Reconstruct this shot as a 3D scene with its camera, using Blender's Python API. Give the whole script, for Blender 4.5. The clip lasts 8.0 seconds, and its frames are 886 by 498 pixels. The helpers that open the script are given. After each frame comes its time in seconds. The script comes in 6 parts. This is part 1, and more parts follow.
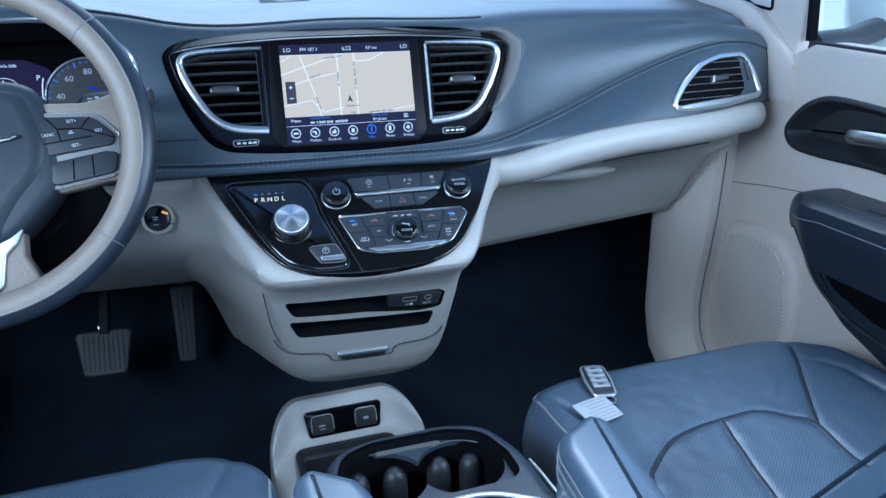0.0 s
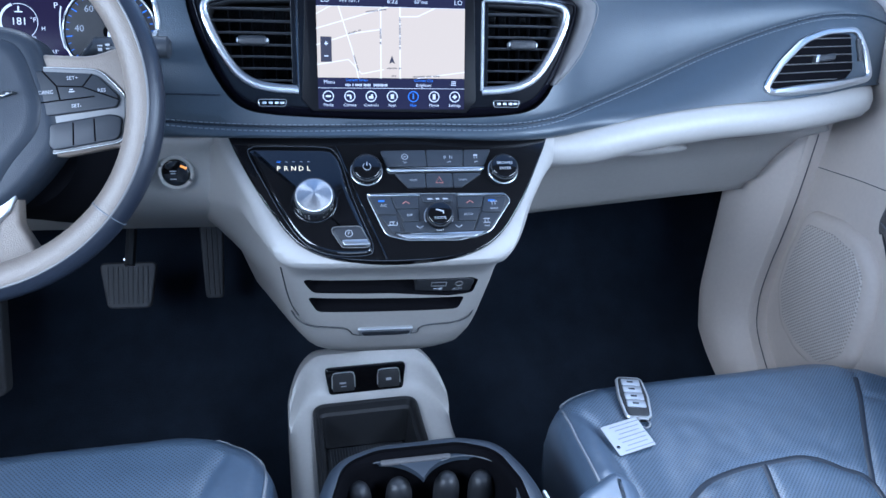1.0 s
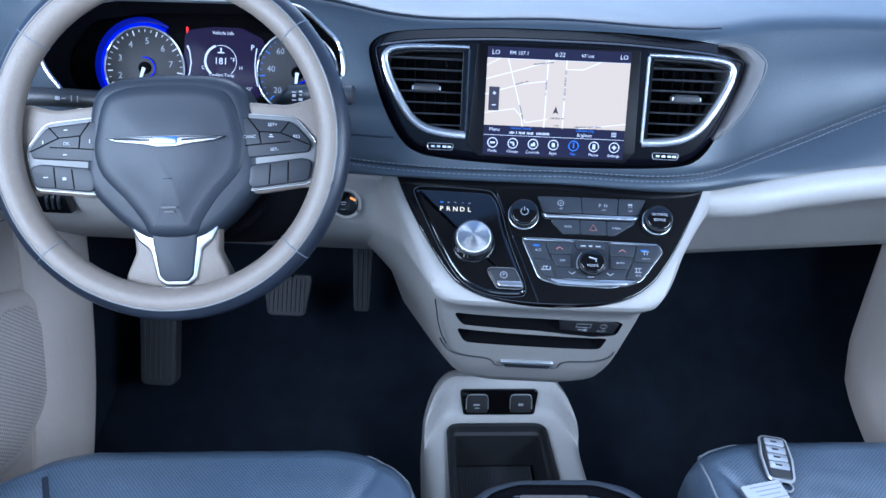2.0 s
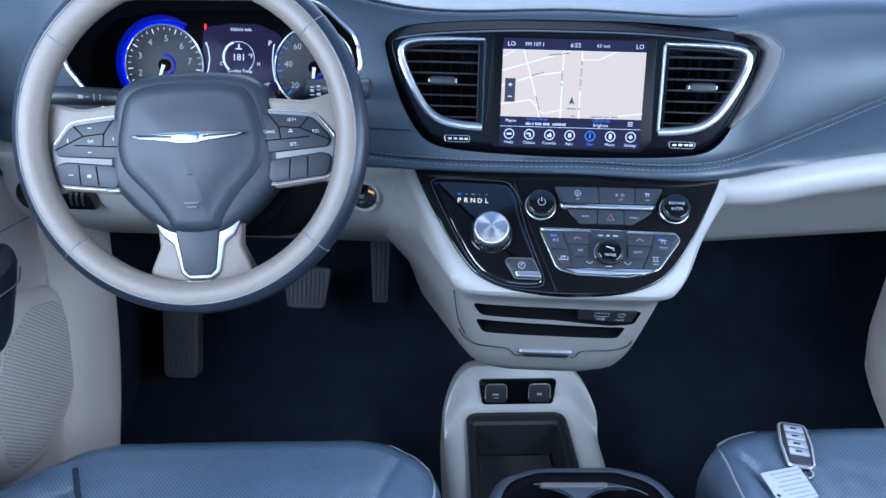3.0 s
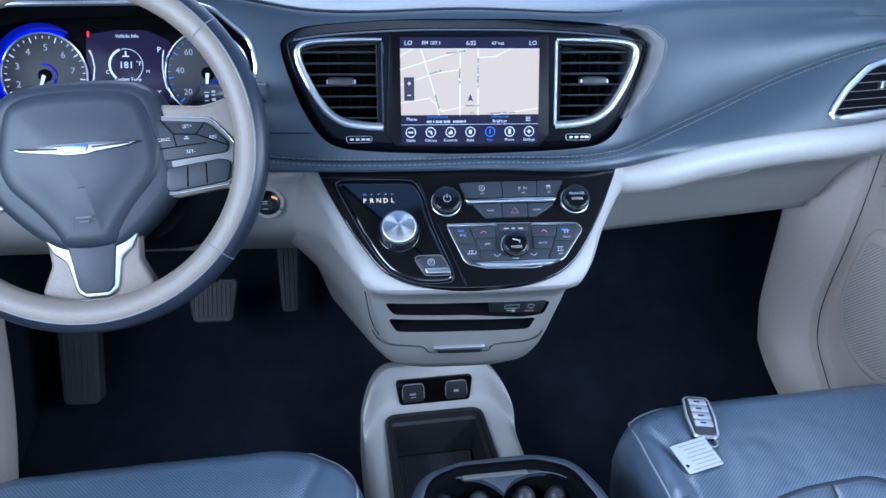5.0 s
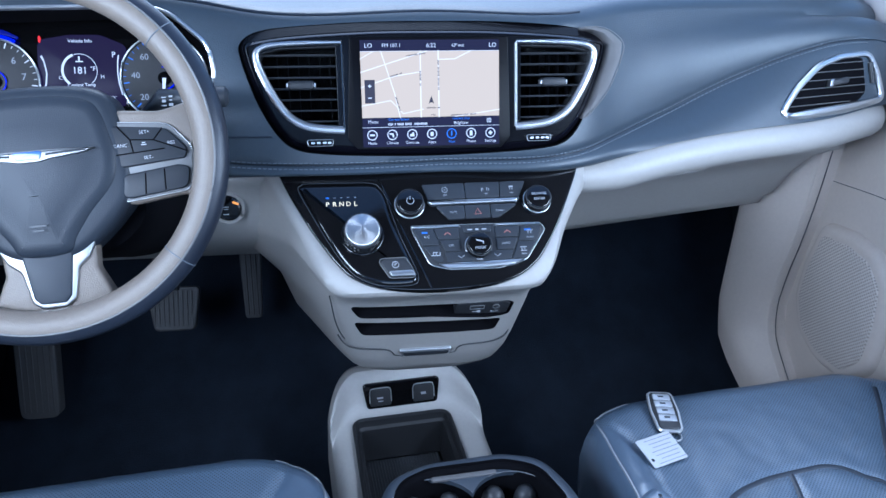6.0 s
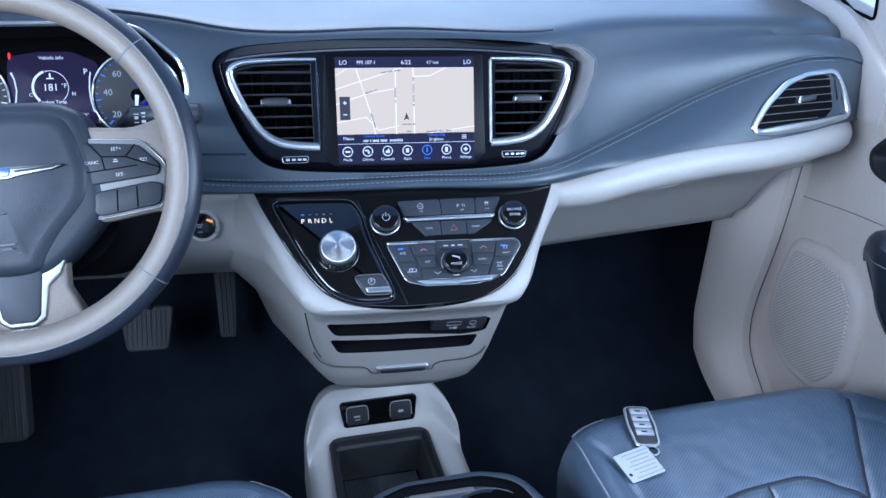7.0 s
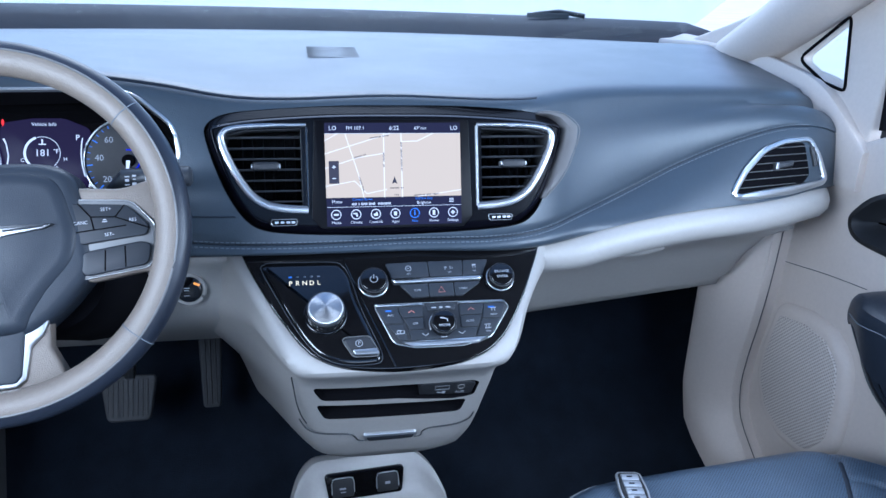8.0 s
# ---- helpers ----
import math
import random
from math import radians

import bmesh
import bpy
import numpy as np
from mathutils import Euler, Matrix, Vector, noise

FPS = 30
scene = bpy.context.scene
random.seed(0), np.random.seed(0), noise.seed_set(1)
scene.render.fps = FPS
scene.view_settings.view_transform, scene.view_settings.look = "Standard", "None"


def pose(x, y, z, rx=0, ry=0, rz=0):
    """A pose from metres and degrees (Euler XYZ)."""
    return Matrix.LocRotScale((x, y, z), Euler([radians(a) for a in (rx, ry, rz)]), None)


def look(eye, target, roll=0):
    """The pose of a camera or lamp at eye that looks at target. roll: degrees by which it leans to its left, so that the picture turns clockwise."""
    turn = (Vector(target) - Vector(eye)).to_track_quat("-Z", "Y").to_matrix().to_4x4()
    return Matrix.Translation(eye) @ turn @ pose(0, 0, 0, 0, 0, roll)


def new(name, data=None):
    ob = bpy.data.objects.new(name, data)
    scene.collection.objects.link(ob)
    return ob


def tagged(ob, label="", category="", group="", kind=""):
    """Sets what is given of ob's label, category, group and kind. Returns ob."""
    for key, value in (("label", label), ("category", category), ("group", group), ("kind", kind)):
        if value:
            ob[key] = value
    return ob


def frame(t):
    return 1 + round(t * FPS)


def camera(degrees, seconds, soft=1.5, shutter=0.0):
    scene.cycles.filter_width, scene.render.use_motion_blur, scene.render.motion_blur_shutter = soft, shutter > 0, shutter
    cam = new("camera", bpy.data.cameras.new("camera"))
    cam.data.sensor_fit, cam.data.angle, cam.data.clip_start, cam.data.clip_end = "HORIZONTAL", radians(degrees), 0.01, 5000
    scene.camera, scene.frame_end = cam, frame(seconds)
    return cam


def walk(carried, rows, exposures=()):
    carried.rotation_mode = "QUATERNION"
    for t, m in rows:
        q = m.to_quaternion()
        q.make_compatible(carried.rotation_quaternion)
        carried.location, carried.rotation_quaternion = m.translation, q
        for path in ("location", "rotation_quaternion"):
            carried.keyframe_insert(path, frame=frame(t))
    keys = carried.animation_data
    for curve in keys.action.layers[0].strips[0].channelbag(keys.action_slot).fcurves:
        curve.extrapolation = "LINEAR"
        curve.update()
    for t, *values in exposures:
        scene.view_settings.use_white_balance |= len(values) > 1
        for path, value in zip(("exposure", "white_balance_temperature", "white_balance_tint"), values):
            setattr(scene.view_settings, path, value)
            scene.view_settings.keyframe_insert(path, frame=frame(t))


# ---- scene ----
from mathutils.bvhtree import BVHTree

cam = camera(61.2, 8.0)
PATH = [
    (0, (-0.131, -0.006, 0.883), (0.336, 1.829, 0.238), -1.1),
    (0.5, (-0.091, 0.089, 0.939), (0.261, 1.865, 0.089), -0.9),
    (1, (-0.078, 0.115, 0.952), (0.224, 1.877, 0.055), 3.0),
    (1.5, (-0.112, 0.105, 1.001), (0.015, 1.894, 0.116), 4.5),
    (2, (-0.121, 0.101, 1.009), (-0.137, 1.886, 0.107), 2.4),
    (2.2, (-0.124, 0.098, 1.012), (-0.167, 1.879, 0.103), 1.9),
    (3.3, (-0.125, 0.091, 1.013), (-0.172, 1.863, 0.088), 0.8),
    (3.5, (-0.127, 0.089, 1.013), (-0.142, 1.862, 0.088), 1.0),
    (4, (-0.125, 0.089, 1.01), (-0.072, 1.864, 0.089), 1.0),
    (4.5, (-0.127, 0.089, 1.01), (-0.002, 1.863, 0.094), 1.2),
    (5, (-0.125, 0.089, 1.008), (0.063, 1.861, 0.099), 1.3),
    (6.3, (-0.124, 0.088, 1.007), (0.177, 1.851, 0.112), 1.6),
    (6.5, (-0.122, 0.089, 1.005), (0.19, 1.854, 0.117), 1.7),
    (7, (-0.123, 0.088, 1.005), (0.221, 1.863, 0.149), 1.9),
    (7.5, (-0.124, 0.087, 1.005), (0.241, 1.876, 0.188), 1.9),
    (8, (-0.126, 0.078, 0.989), (0.262, 1.924, 0.324), 2.0),
]
LIGHT = [(0.0, 1.22, 4520, 2), (1.0, 1.53, 4660, 10), (4.5, 1.43, 4650, 10), (7.5, 1.43, 4690, 10), (8.0, 1.42, 4740, 10)]
walk(cam, [(t, look(eye, target, roll)) for t, eye, target, roll in PATH], LIGHT)

# ---- world and light ----
world = bpy.data.worlds.new("overcast_sky")
scene.world = world
world.use_nodes = True
_wn = world.node_tree
_sky = _wn.nodes.new("ShaderNodeTexSky")
_sky.sky_type, _sky.sun_disc = "NISHITA", False
_sky.sun_elevation, _sky.sun_rotation = radians(50), radians(0)
_sky.air_density, _sky.dust_density = 1.0, 2.3
_bg = _wn.nodes["Background"]
_bg.inputs["Strength"].default_value = 0.135
_wn.links.new(_sky.outputs[0], _bg.inputs["Color"])

sun_data = bpy.data.lights.new("sun", "SUN")
sun_data.energy, sun_data.angle, sun_data.color = 0.3, radians(25), (1.0, 0.97, 0.93)
sun_ob = new("sun", sun_data)
sun_ob.matrix_world = look((0.6, 4.4, 5.3), (0, 0, 0))

# added area lamps for daylight: assumed side and tailgate openings, front side windows
for at, to, sx, sy, watts in (((1.0, -0.95, 0.62), (0.1, 0.2, 0.5), 1.2, 0.9, 3.2), ((-1.0, -0.95, 0.62), (-0.1, 0.2, 0.5), 1.2, 0.9, 3.2), ((0, -1.75, 0.75), (0, 0.9, 0.5), 1.3, 0.8, 2.6),
                              ((0.84, 0.20, 1.0), (-0.75, 0.70, 0.2), 0.84, 0.38, 8.6), ((-0.84, 0.10, 1.0), (0.75, 1.05, 0.25), 0.80, 0.38, 9.5)):
    fill_light = bpy.data.lights.new("added_fill_light", "AREA")
    fill_light.shape, fill_light.size, fill_light.size_y, fill_light.energy, fill_light.color = "RECTANGLE", sx, sy, watts, (1.0, 0.96, 0.9)
    new("added_fill_light", fill_light).matrix_world = look(at, to)


# ---- materials ----
def mat(name, color, rough=0.5, metal=0.0, coat=0.0, vary=0.12, scale=(8.0, 160.0), bump=0.0, bump_scale=900.0, spec=0.5):
    """A procedural material: base colour with variation at two scales, roughness wear and fine relief."""
    m = bpy.data.materials.new(name)
    m.use_nodes = True
    t = m.node_tree
    b = t.nodes["Principled BSDF"]
    b.inputs["Metallic"].default_value = metal
    b.inputs["Coat Weight"].default_value = coat
    b.inputs["Coat Roughness"].default_value = 0.04
    b.inputs["Specular IOR Level"].default_value = spec
    co = t.nodes.new("ShaderNodeTexCoord")
    big, fine = t.nodes.new("ShaderNodeTexNoise"), t.nodes.new("ShaderNodeTexNoise")
    big.inputs["Scale"].default_value, fine.inputs["Scale"].default_value = scale
    big.inputs["Detail"].default_value, fine.inputs["Detail"].default_value = 4, 3
    add = t.nodes.new("ShaderNodeMath")
    add.operation = "ADD"
    ramp = t.nodes.new("ShaderNodeValToRGB")
    lo, hi = [tuple(min(1.0, c * k) for c in color) + (1.0,) for k in (1 - vary, 1 + vary)]
    ramp.color_ramp.elements[0].position, ramp.color_ramp.elements[1].position = 0.3, 0.7
    ramp.color_ramp.elements[0].color, ramp.color_ramp.elements[1].color = lo, hi
    half = t.nodes.new("ShaderNodeMath")
    half.operation, half.inputs[1].default_value = "MULTIPLY", 0.5
    for n in (big, fine):
        t.links.new(co.outputs["Object"], n.inputs["Vector"])
    t.links.new(big.outputs[0], add.inputs[0])
    t.links.new(fine.outputs[0], add.inputs[1])
    t.links.new(add.outputs[0], half.inputs[0])
    t.links.new(half.outputs[0], ramp.inputs[0])
    t.links.new(ramp.outputs[0], b.inputs["Base Color"])
    rr = t.nodes.new("ShaderNodeMapRange")
    rr.inputs["To Min"].default_value, rr.inputs["To Max"].default_value = max(0.02, rough - 0.06), min(1.0, rough + 0.08)
    t.links.new(big.outputs[0], rr.inputs["Value"])
    t.links.new(rr.outputs[0], b.inputs["Roughness"])
    if bump:
        v = t.nodes.new("ShaderNodeTexVoronoi")
        v.inputs["Scale"].default_value = bump_scale
        t.links.new(co.outputs["Object"], v.inputs["Vector"])
        bp = t.nodes.new("ShaderNodeBump")
        bp.inputs["Strength"].default_value, bp.inputs["Distance"].default_value = bump, 0.0006
        t.links.new(v.outputs["Distance"], bp.inputs["Height"])
        t.links.new(bp.outputs[0], b.inputs["Normal"])
    return m


def dotted(name, color, rough, pitch, hole, deep=0.6, axes=(0, 1), turn=0.0):
    """Leather or plastic with a regular field of small holes."""
    m = mat(name, color, rough, vary=0.15, bump=0.0, spec=0.7)
    t = m.node_tree
    b = t.nodes["Principled BSDF"]
    co = t.nodes.new("ShaderNodeTexCoord")
    rot = t.nodes.new("ShaderNodeMapping")
    rot.inputs["Rotation"].default_value[2] = radians(turn)
    sep = t.nodes.new("ShaderNodeSeparateXYZ")
    if axes == (0, 1):
        t.links.new(co.outputs["Object"], rot.inputs["Vector"])
    else:
        s0, cb = t.nodes.new("ShaderNodeSeparateXYZ"), t.nodes.new("ShaderNodeCombineXYZ")
        t.links.new(co.outputs["Object"], s0.inputs[0])
        t.links.new(s0.outputs[axes[0]], cb.inputs[0])
        t.links.new(s0.outputs[axes[1]], cb.inputs[1])
        t.links.new(cb.outputs[0], rot.inputs["Vector"])
    t.links.new(rot.outputs[0], sep.inputs[0])

    def op(kind, a, v=None):
        n = t.nodes.new("ShaderNodeMath")
        n.operation = kind
        for i, s in enumerate((a, v)):
            if s is None:
                continue
            if isinstance(s, (int, float)):
                n.inputs[i].default_value = s
            else:
                t.links.new(s, n.inputs[i])
        return n.outputs[0]

    w = math.pi / pitch
    dots = op("MULTIPLY", op("SINE", op("MULTIPLY", sep.outputs[0], w)), op("SINE", op("MULTIPLY", sep.outputs[1], w)))
    dots = op("MULTIPLY", dots, dots)
    mask = op("GREATER_THAN", dots, hole)
    old = [l for l in t.links if l.to_socket == b.inputs["Base Color"]][0].from_socket
    mix = t.nodes.new("ShaderNodeMix")
    mix.data_type = "RGBA"
    t.links.new(old, mix.inputs[6])
    mix.inputs[7].default_value = tuple(c * (1 - deep) for c in color) + (1,)
    t.links.new(mask, mix.inputs[0])
    t.links.new(mix.outputs[2], b.inputs["Base Color"])
    bp = t.nodes.new("ShaderNodeBump")
    bp.inputs["Strength"].default_value, bp.inputs["Distance"].default_value = 0.3, 0.0005
    bp.invert = True
    t.links.new(dots, bp.inputs["Height"])
    t.links.new(bp.outputs[0], b.inputs["Normal"])
    return m


GAIN = 2.0 ** -1.35


def glow(name, color, strength=1.0):
    m = bpy.data.materials.new(name)
    m.use_nodes = True
    b = m.node_tree.nodes["Principled BSDF"]
    b.inputs["Base Color"].default_value = (0.01, 0.01, 0.012, 1)
    b.inputs["Roughness"].default_value = 0.2
    b.inputs["Specular IOR Level"].default_value = 0.03
    b.inputs["Emission Color"].default_value = (*color, 1)
    b.inputs["Emission Strength"].default_value = strength * GAIN
    return m


def pane_glass(name, tint):
    m = bpy.data.materials.new(name)
    m.use_nodes = True
    t = m.node_tree
    t.nodes.remove(t.nodes["Principled BSDF"])
    tr, gl, mx = t.nodes.new("ShaderNodeBsdfTransparent"), t.nodes.new("ShaderNodeBsdfGlossy"), t.nodes.new("ShaderNodeMixShader")
    tr.inputs[0].default_value = (*tint, 1)
    gl.inputs["Roughness"].default_value = 0.02
    mx.inputs[0].default_value = 0.05
    t.links.new(tr.outputs[0], mx.inputs[1])
    t.links.new(gl.outputs[0], mx.inputs[2])
    t.links.new(mx.outputs[0], t.nodes["Material Output"].inputs[0])
    return m


PAD = mat("dark_soft_pad", (0.034, 0.045, 0.058), 0.40, bump=0.3, bump_scale=700, vary=0.08, spec=0.5)
# CREAM is darker than CONSOLE and DOORTRIM to offset strong windscreen light
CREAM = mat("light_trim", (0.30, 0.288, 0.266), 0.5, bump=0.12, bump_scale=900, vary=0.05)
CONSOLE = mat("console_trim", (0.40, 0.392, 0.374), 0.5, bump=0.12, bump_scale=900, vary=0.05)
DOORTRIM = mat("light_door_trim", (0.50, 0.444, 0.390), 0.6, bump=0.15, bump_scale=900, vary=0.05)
LEATHER_CREAM = mat("light_leather", (0.138, 0.116, 0.093), 0.45, bump=0.4, bump_scale=800, vary=0.09)
# LEATHER_DARK and SEAT: blue-grey base stands in for sky sheen on black leather
LEATHER_DARK = mat("dark_leather", (0.060, 0.083, 0.119), 0.31, bump=0.08, bump_scale=700, vary=0.12, spec=0.85)
DOOR_LEATHER = mat("door_leather", (0.018, 0.023, 0.033), 0.38, bump=0.2, bump_scale=600, vary=0.12, spec=0.35)
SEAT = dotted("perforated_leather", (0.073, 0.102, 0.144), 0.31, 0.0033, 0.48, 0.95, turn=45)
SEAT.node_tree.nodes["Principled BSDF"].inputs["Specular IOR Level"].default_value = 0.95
HUB = mat("hub_plastic", (0.017, 0.021, 0.028), 0.42, bump=0.2, bump_scale=1100, vary=0.06, spec=0.28)
PLASTIC = mat("black_plastic", (0.018, 0.019, 0.021), 0.45, bump=0.2, bump_scale=1000)
RUBBER = mat("black_rubber", (0.038, 0.039, 0.041), 0.65, bump=0.3)
GLOSS = mat("gloss_black", (0.003, 0.003, 0.0035), 0.07, coat=0.35, vary=0.2, spec=0.4)
# matte near-black, also used to put shade into shallow recesses
DEEP = mat("deep_black", (0.003, 0.003, 0.004), 0.9, spec=0.05)
# raised grey carries the lit edges of the vent slats
SLAT = mat("slat_plastic", (0.10, 0.106, 0.116), 0.35, vary=0.08)
SPOKE = mat("silver_plastic", (0.125, 0.125, 0.123), 0.55, metal=0.3, vary=0.05)
BEZEL_BLACK = mat("bezel_black", (0.003, 0.003, 0.004), 0.18, spec=0.16)
CROWN = mat("crown_gloss", (0.004, 0.004, 0.007), 0.10, coat=0.55, spec=0.6)
SURROUND = mat("screen_surround", (0.003, 0.003, 0.004), 0.3, spec=0.1)
DIAL = mat("dial_face", (0.016, 0.016, 0.018), 0.6, vary=0.15)
POD = mat("switch_grey", (0.012, 0.014, 0.018), 0.45, vary=0.08, spec=0.3)
BUTTON = mat("button_grey", (0.023, 0.026, 0.031), 0.42, vary=0.08, spec=0.35)
CARPET = mat("dark_carpet", (0.010, 0.0135, 0.021), 0.95, vary=0.4, scale=(20, 700), bump=0.8, bump_scale=500, spec=0.1)
CHROME = mat("satin_chrome", (0.56, 0.565, 0.57), 0.31, metal=1.0, vary=0.04)
SATIN = mat("satin_silver", (0.50, 0.51, 0.52), 0.35, metal=0.85, vary=0.05)
BRUSHED = mat("brushed_metal", (0.52, 0.52, 0.52), 0.36, metal=1.0, vary=0.12)
RIM_DARK = mat("rim_leather", (0.013, 0.016, 0.024), 0.36, bump=0.15, bump_scale=700, vary=0.12, spec=0.35)
BIN = mat("bin_plastic", (0.029, 0.037, 0.050), 0.36, vary=0.1, spec=0.75)
_t = BRUSHED.node_tree
_tan = _t.nodes.new("ShaderNodeTangent")
_tan.direction_type, _tan.axis = "RADIAL", "Z"
_t.links.new(_tan.outputs[0], _t.nodes["Principled BSDF"].inputs["Tangent"])
_t.nodes["Principled BSDF"].inputs["Anisotropic"].default_value = 0.85
WING = mat("grey_wing", (0.090, 0.087, 0.086), 0.55, metal=0.1, vary=0.06)
STITCH = mat("grey_thread", (0.115, 0.13, 0.15), 0.7)
KEYPLATE = mat("key_silver", (0.37, 0.385, 0.41), 0.35, metal=0.6, vary=0.05)
TRAYGREY = mat("tray_grey", (0.075, 0.08, 0.088), 0.4, bump=0.2, vary=0.08)
PAPER = mat("paper", (0.36, 0.37, 0.385), 0.6, vary=0.03)
INK = mat("print_ink", (0.20, 0.21, 0.25), 0.7)
MARK = mat("white_print", (0.30, 0.31, 0.33), 0.6, vary=0.02)
PIPING = mat("grey_piping", (0.20, 0.21, 0.225), 0.35, vary=0.05)
HEAD = mat("headliner_fabric", (0.045, 0.045, 0.048), 0.9, bump=0.3, vary=0.05)
# raised and warmed: the base colour carries the yard's sunlight
CONCRETE = mat("concrete", (0.76, 0.70, 0.60), 0.9, scale=(0.4, 12), vary=0.15)
COWL = mat("cowl_plastic", (0.010, 0.013, 0.021), 0.7, spec=0.3)
GLASS = pane_glass("window_glass", (0.93, 0.96, 0.95))
E_MAP = glow("map_ground", (0.84, 0.64, 0.455), 1.0)
E_ROAD = glow("map_road", (1.0, 0.90, 0.78), 1.15)
E_DARK = glow("map_ink", (0.10, 0.09, 0.12), 0.6)
E_GREY = glow("map_grey", (0.13, 0.11, 0.11), 1.0)
E_BAR = glow("screen_bar", (0.012, 0.010, 0.040), 0.9)
E_WHITE = glow("screen_white", (0.95, 0.95, 1.0), 1.0)
E_DIM = glow("gauge_numerals", (0.45, 0.47, 0.52), 1.0)
E_BLUE = glow("screen_blue", (0.10, 0.28, 0.95), 1.0)
E_PURPLE = glow("cluster_purple", (0.016, 0.008, 0.040), 0.8)
E_RING = glow("gauge_blue_light", (0.008, 0.012, 0.8), 1.1)
E_HALO = glow("gauge_blue_halo", (0.004, 0.006, 0.28), 0.7)
E_RED = glow("warning_red", (0.9, 0.03, 0.03), 1.3)
E_AMBER = glow("amber_light", (1.0, 0.35, 0.06), 1.2)
E_LETTER = glow("shift_letters", (1.0, 0.80, 0.50), 1.6)


# ---- mesh helpers ----
def obj(name, bm, material, smooth=True, angle=38):
    bmesh.ops.recalc_face_normals(bm, faces=bm.faces)
    me = bpy.data.meshes.new(name)
    bm.to_mesh(me)
    bm.free()
    me.materials.append(material)
    if smooth:
        me.polygons.foreach_set("use_smooth", [True] * len(me.polygons))
        me.set_sharp_from_angle(angle=radians(angle))
    return new(name, me)


def hang(ob, parent):
    """Parent without moving: things are unturned empties, parts lie in world coordinates."""
    ob.parent = parent
    if parent.type == "EMPTY":
        ob.matrix_parent_inverse = Matrix.Translation(parent.location).inverted()
    return ob


def part(name, bm, material, parent, label="", smooth=True, angle=38):
    ob = hang(obj(name, bm, material, smooth, angle), parent)
    return tagged(ob, label) if label else ob


def thing(name, at, label, category, group="", kind=""):
    ob = new(name)
    ob.empty_display_size = 0.02
    ob.location = at
    return tagged(ob, label, category, group, kind)


def structure(name, bm, material, label, category, smooth=True):
    return tagged(obj(name, bm, material, smooth), label, category, kind="structure")


def plane(origin, lean, yaw=0.0):
    """Axes of a slanted face: u to the right, v up along it, n out of it towards the rear of the car."""
    a, b = radians(lean), radians(yaw)
    turn = Matrix.Rotation(b, 3, "Z")
    u, v, n = turn @ Vector((1, 0, 0)), turn @ Vector((0, math.sin(a), math.cos(a))), turn @ Vector((0, -math.cos(a), math.sin(a)))
    m = Matrix((u, v, n)).transposed().to_4x4()
    m.translation = origin
    return m


FLAT = Matrix.Identity(4)


def flat_at(x, y, z, turn=0.0):
    return Matrix.Translation((x, y, z)) @ Matrix.Rotation(radians(turn), 4, "Z")


def side_plane(x, sign=1):
    """A wall at x that faces the cabin: u runs along y, v up."""
    m = Matrix(((0, 0, -sign), (1, 0, 0), (0, 1, 0))).to_4x4()
    m.translation = (x, 0, 0)
    return m


def rounded(pts, r=0.006, seg=5):
    """A closed outline with its corners rounded; a point may carry its own radius as a third number."""
    out, n = [], len(pts)
    for i in range(n):
        p0, p1, p2 = Vector(pts[i - 1][:2]), Vector(pts[i][:2]), Vector(pts[(i + 1) % n][:2])
        rad = pts[i][2] if len(pts[i]) > 2 else r
        a, b = p0 - p1, p2 - p1
        la, lb = a.length, b.length
        a, b = a / la, b / lb
        ang = max(0.05, a.angle(b))
        cut = min(rad / math.tan(ang / 2), 0.48 * la, 0.48 * lb)
        if ang > 3.0 or cut < 1e-5:
            out.append(p1.copy())
            continue
        s, e = p1 + a * cut, p1 + b * cut
        for k in range(seg + 1):
            t = k / seg
            out.append((1 - t) ** 2 * s + 2 * t * (1 - t) * p1 + t * t * e)
    return out


def soft(o, n=2):
    """Cut the corners of an outline, to leave one flowing line."""
    for _ in range(n):
        out = []
        for a, b in zip(o, o[1:] + o[:1]):
            out += [a * 0.75 + b * 0.25, a * 0.25 + b * 0.75]
        o = out
    return o


def curve_closed(pts, n=6):
    out, m = [], len(pts)
    P = [Vector(p) for p in pts]
    for i in range(m):
        a, b, c, d = P[i - 1], P[i], P[(i + 1) % m], P[(i + 2) % m]
        for k in range(n):
            t = k / n
            out.append(0.5 * ((2 * b) + (c - a) * t + (2 * a - 5 * b + 4 * c - d) * t * t + (3 * b - a - 3 * c + d) * t ** 3))
    return out


def curve_open(pts, n=6):
    out, m = [], len(pts)
    P = [Vector(p) for p in pts]
    for i in range(m - 1):
        a, b, c, d = P[max(i - 1, 0)], P[i], P[i + 1], P[min(i + 2, m - 1)]
        for k in range(n):
            t = k / n
            out.append(0.5 * ((2 * b) + (c - a) * t + (2 * a - 5 * b + 4 * c - d) * t * t + (3 * b - a - 3 * c + d) * t ** 3))
    out.append(P[-1])
    return out


def mirror(half):
    """A closed outline from its right half, top to bottom, about u = 0."""
    left = [(-p[0], *p[1:]) for p in reversed(half) if abs(p[0]) > 1e-6]
    return list(half) + left


def area(pts):
    return 0.5 * sum(pts[i - 1][0] * pts[i][1] - pts[i][0] * pts[i - 1][1] for i in range(len(pts)))


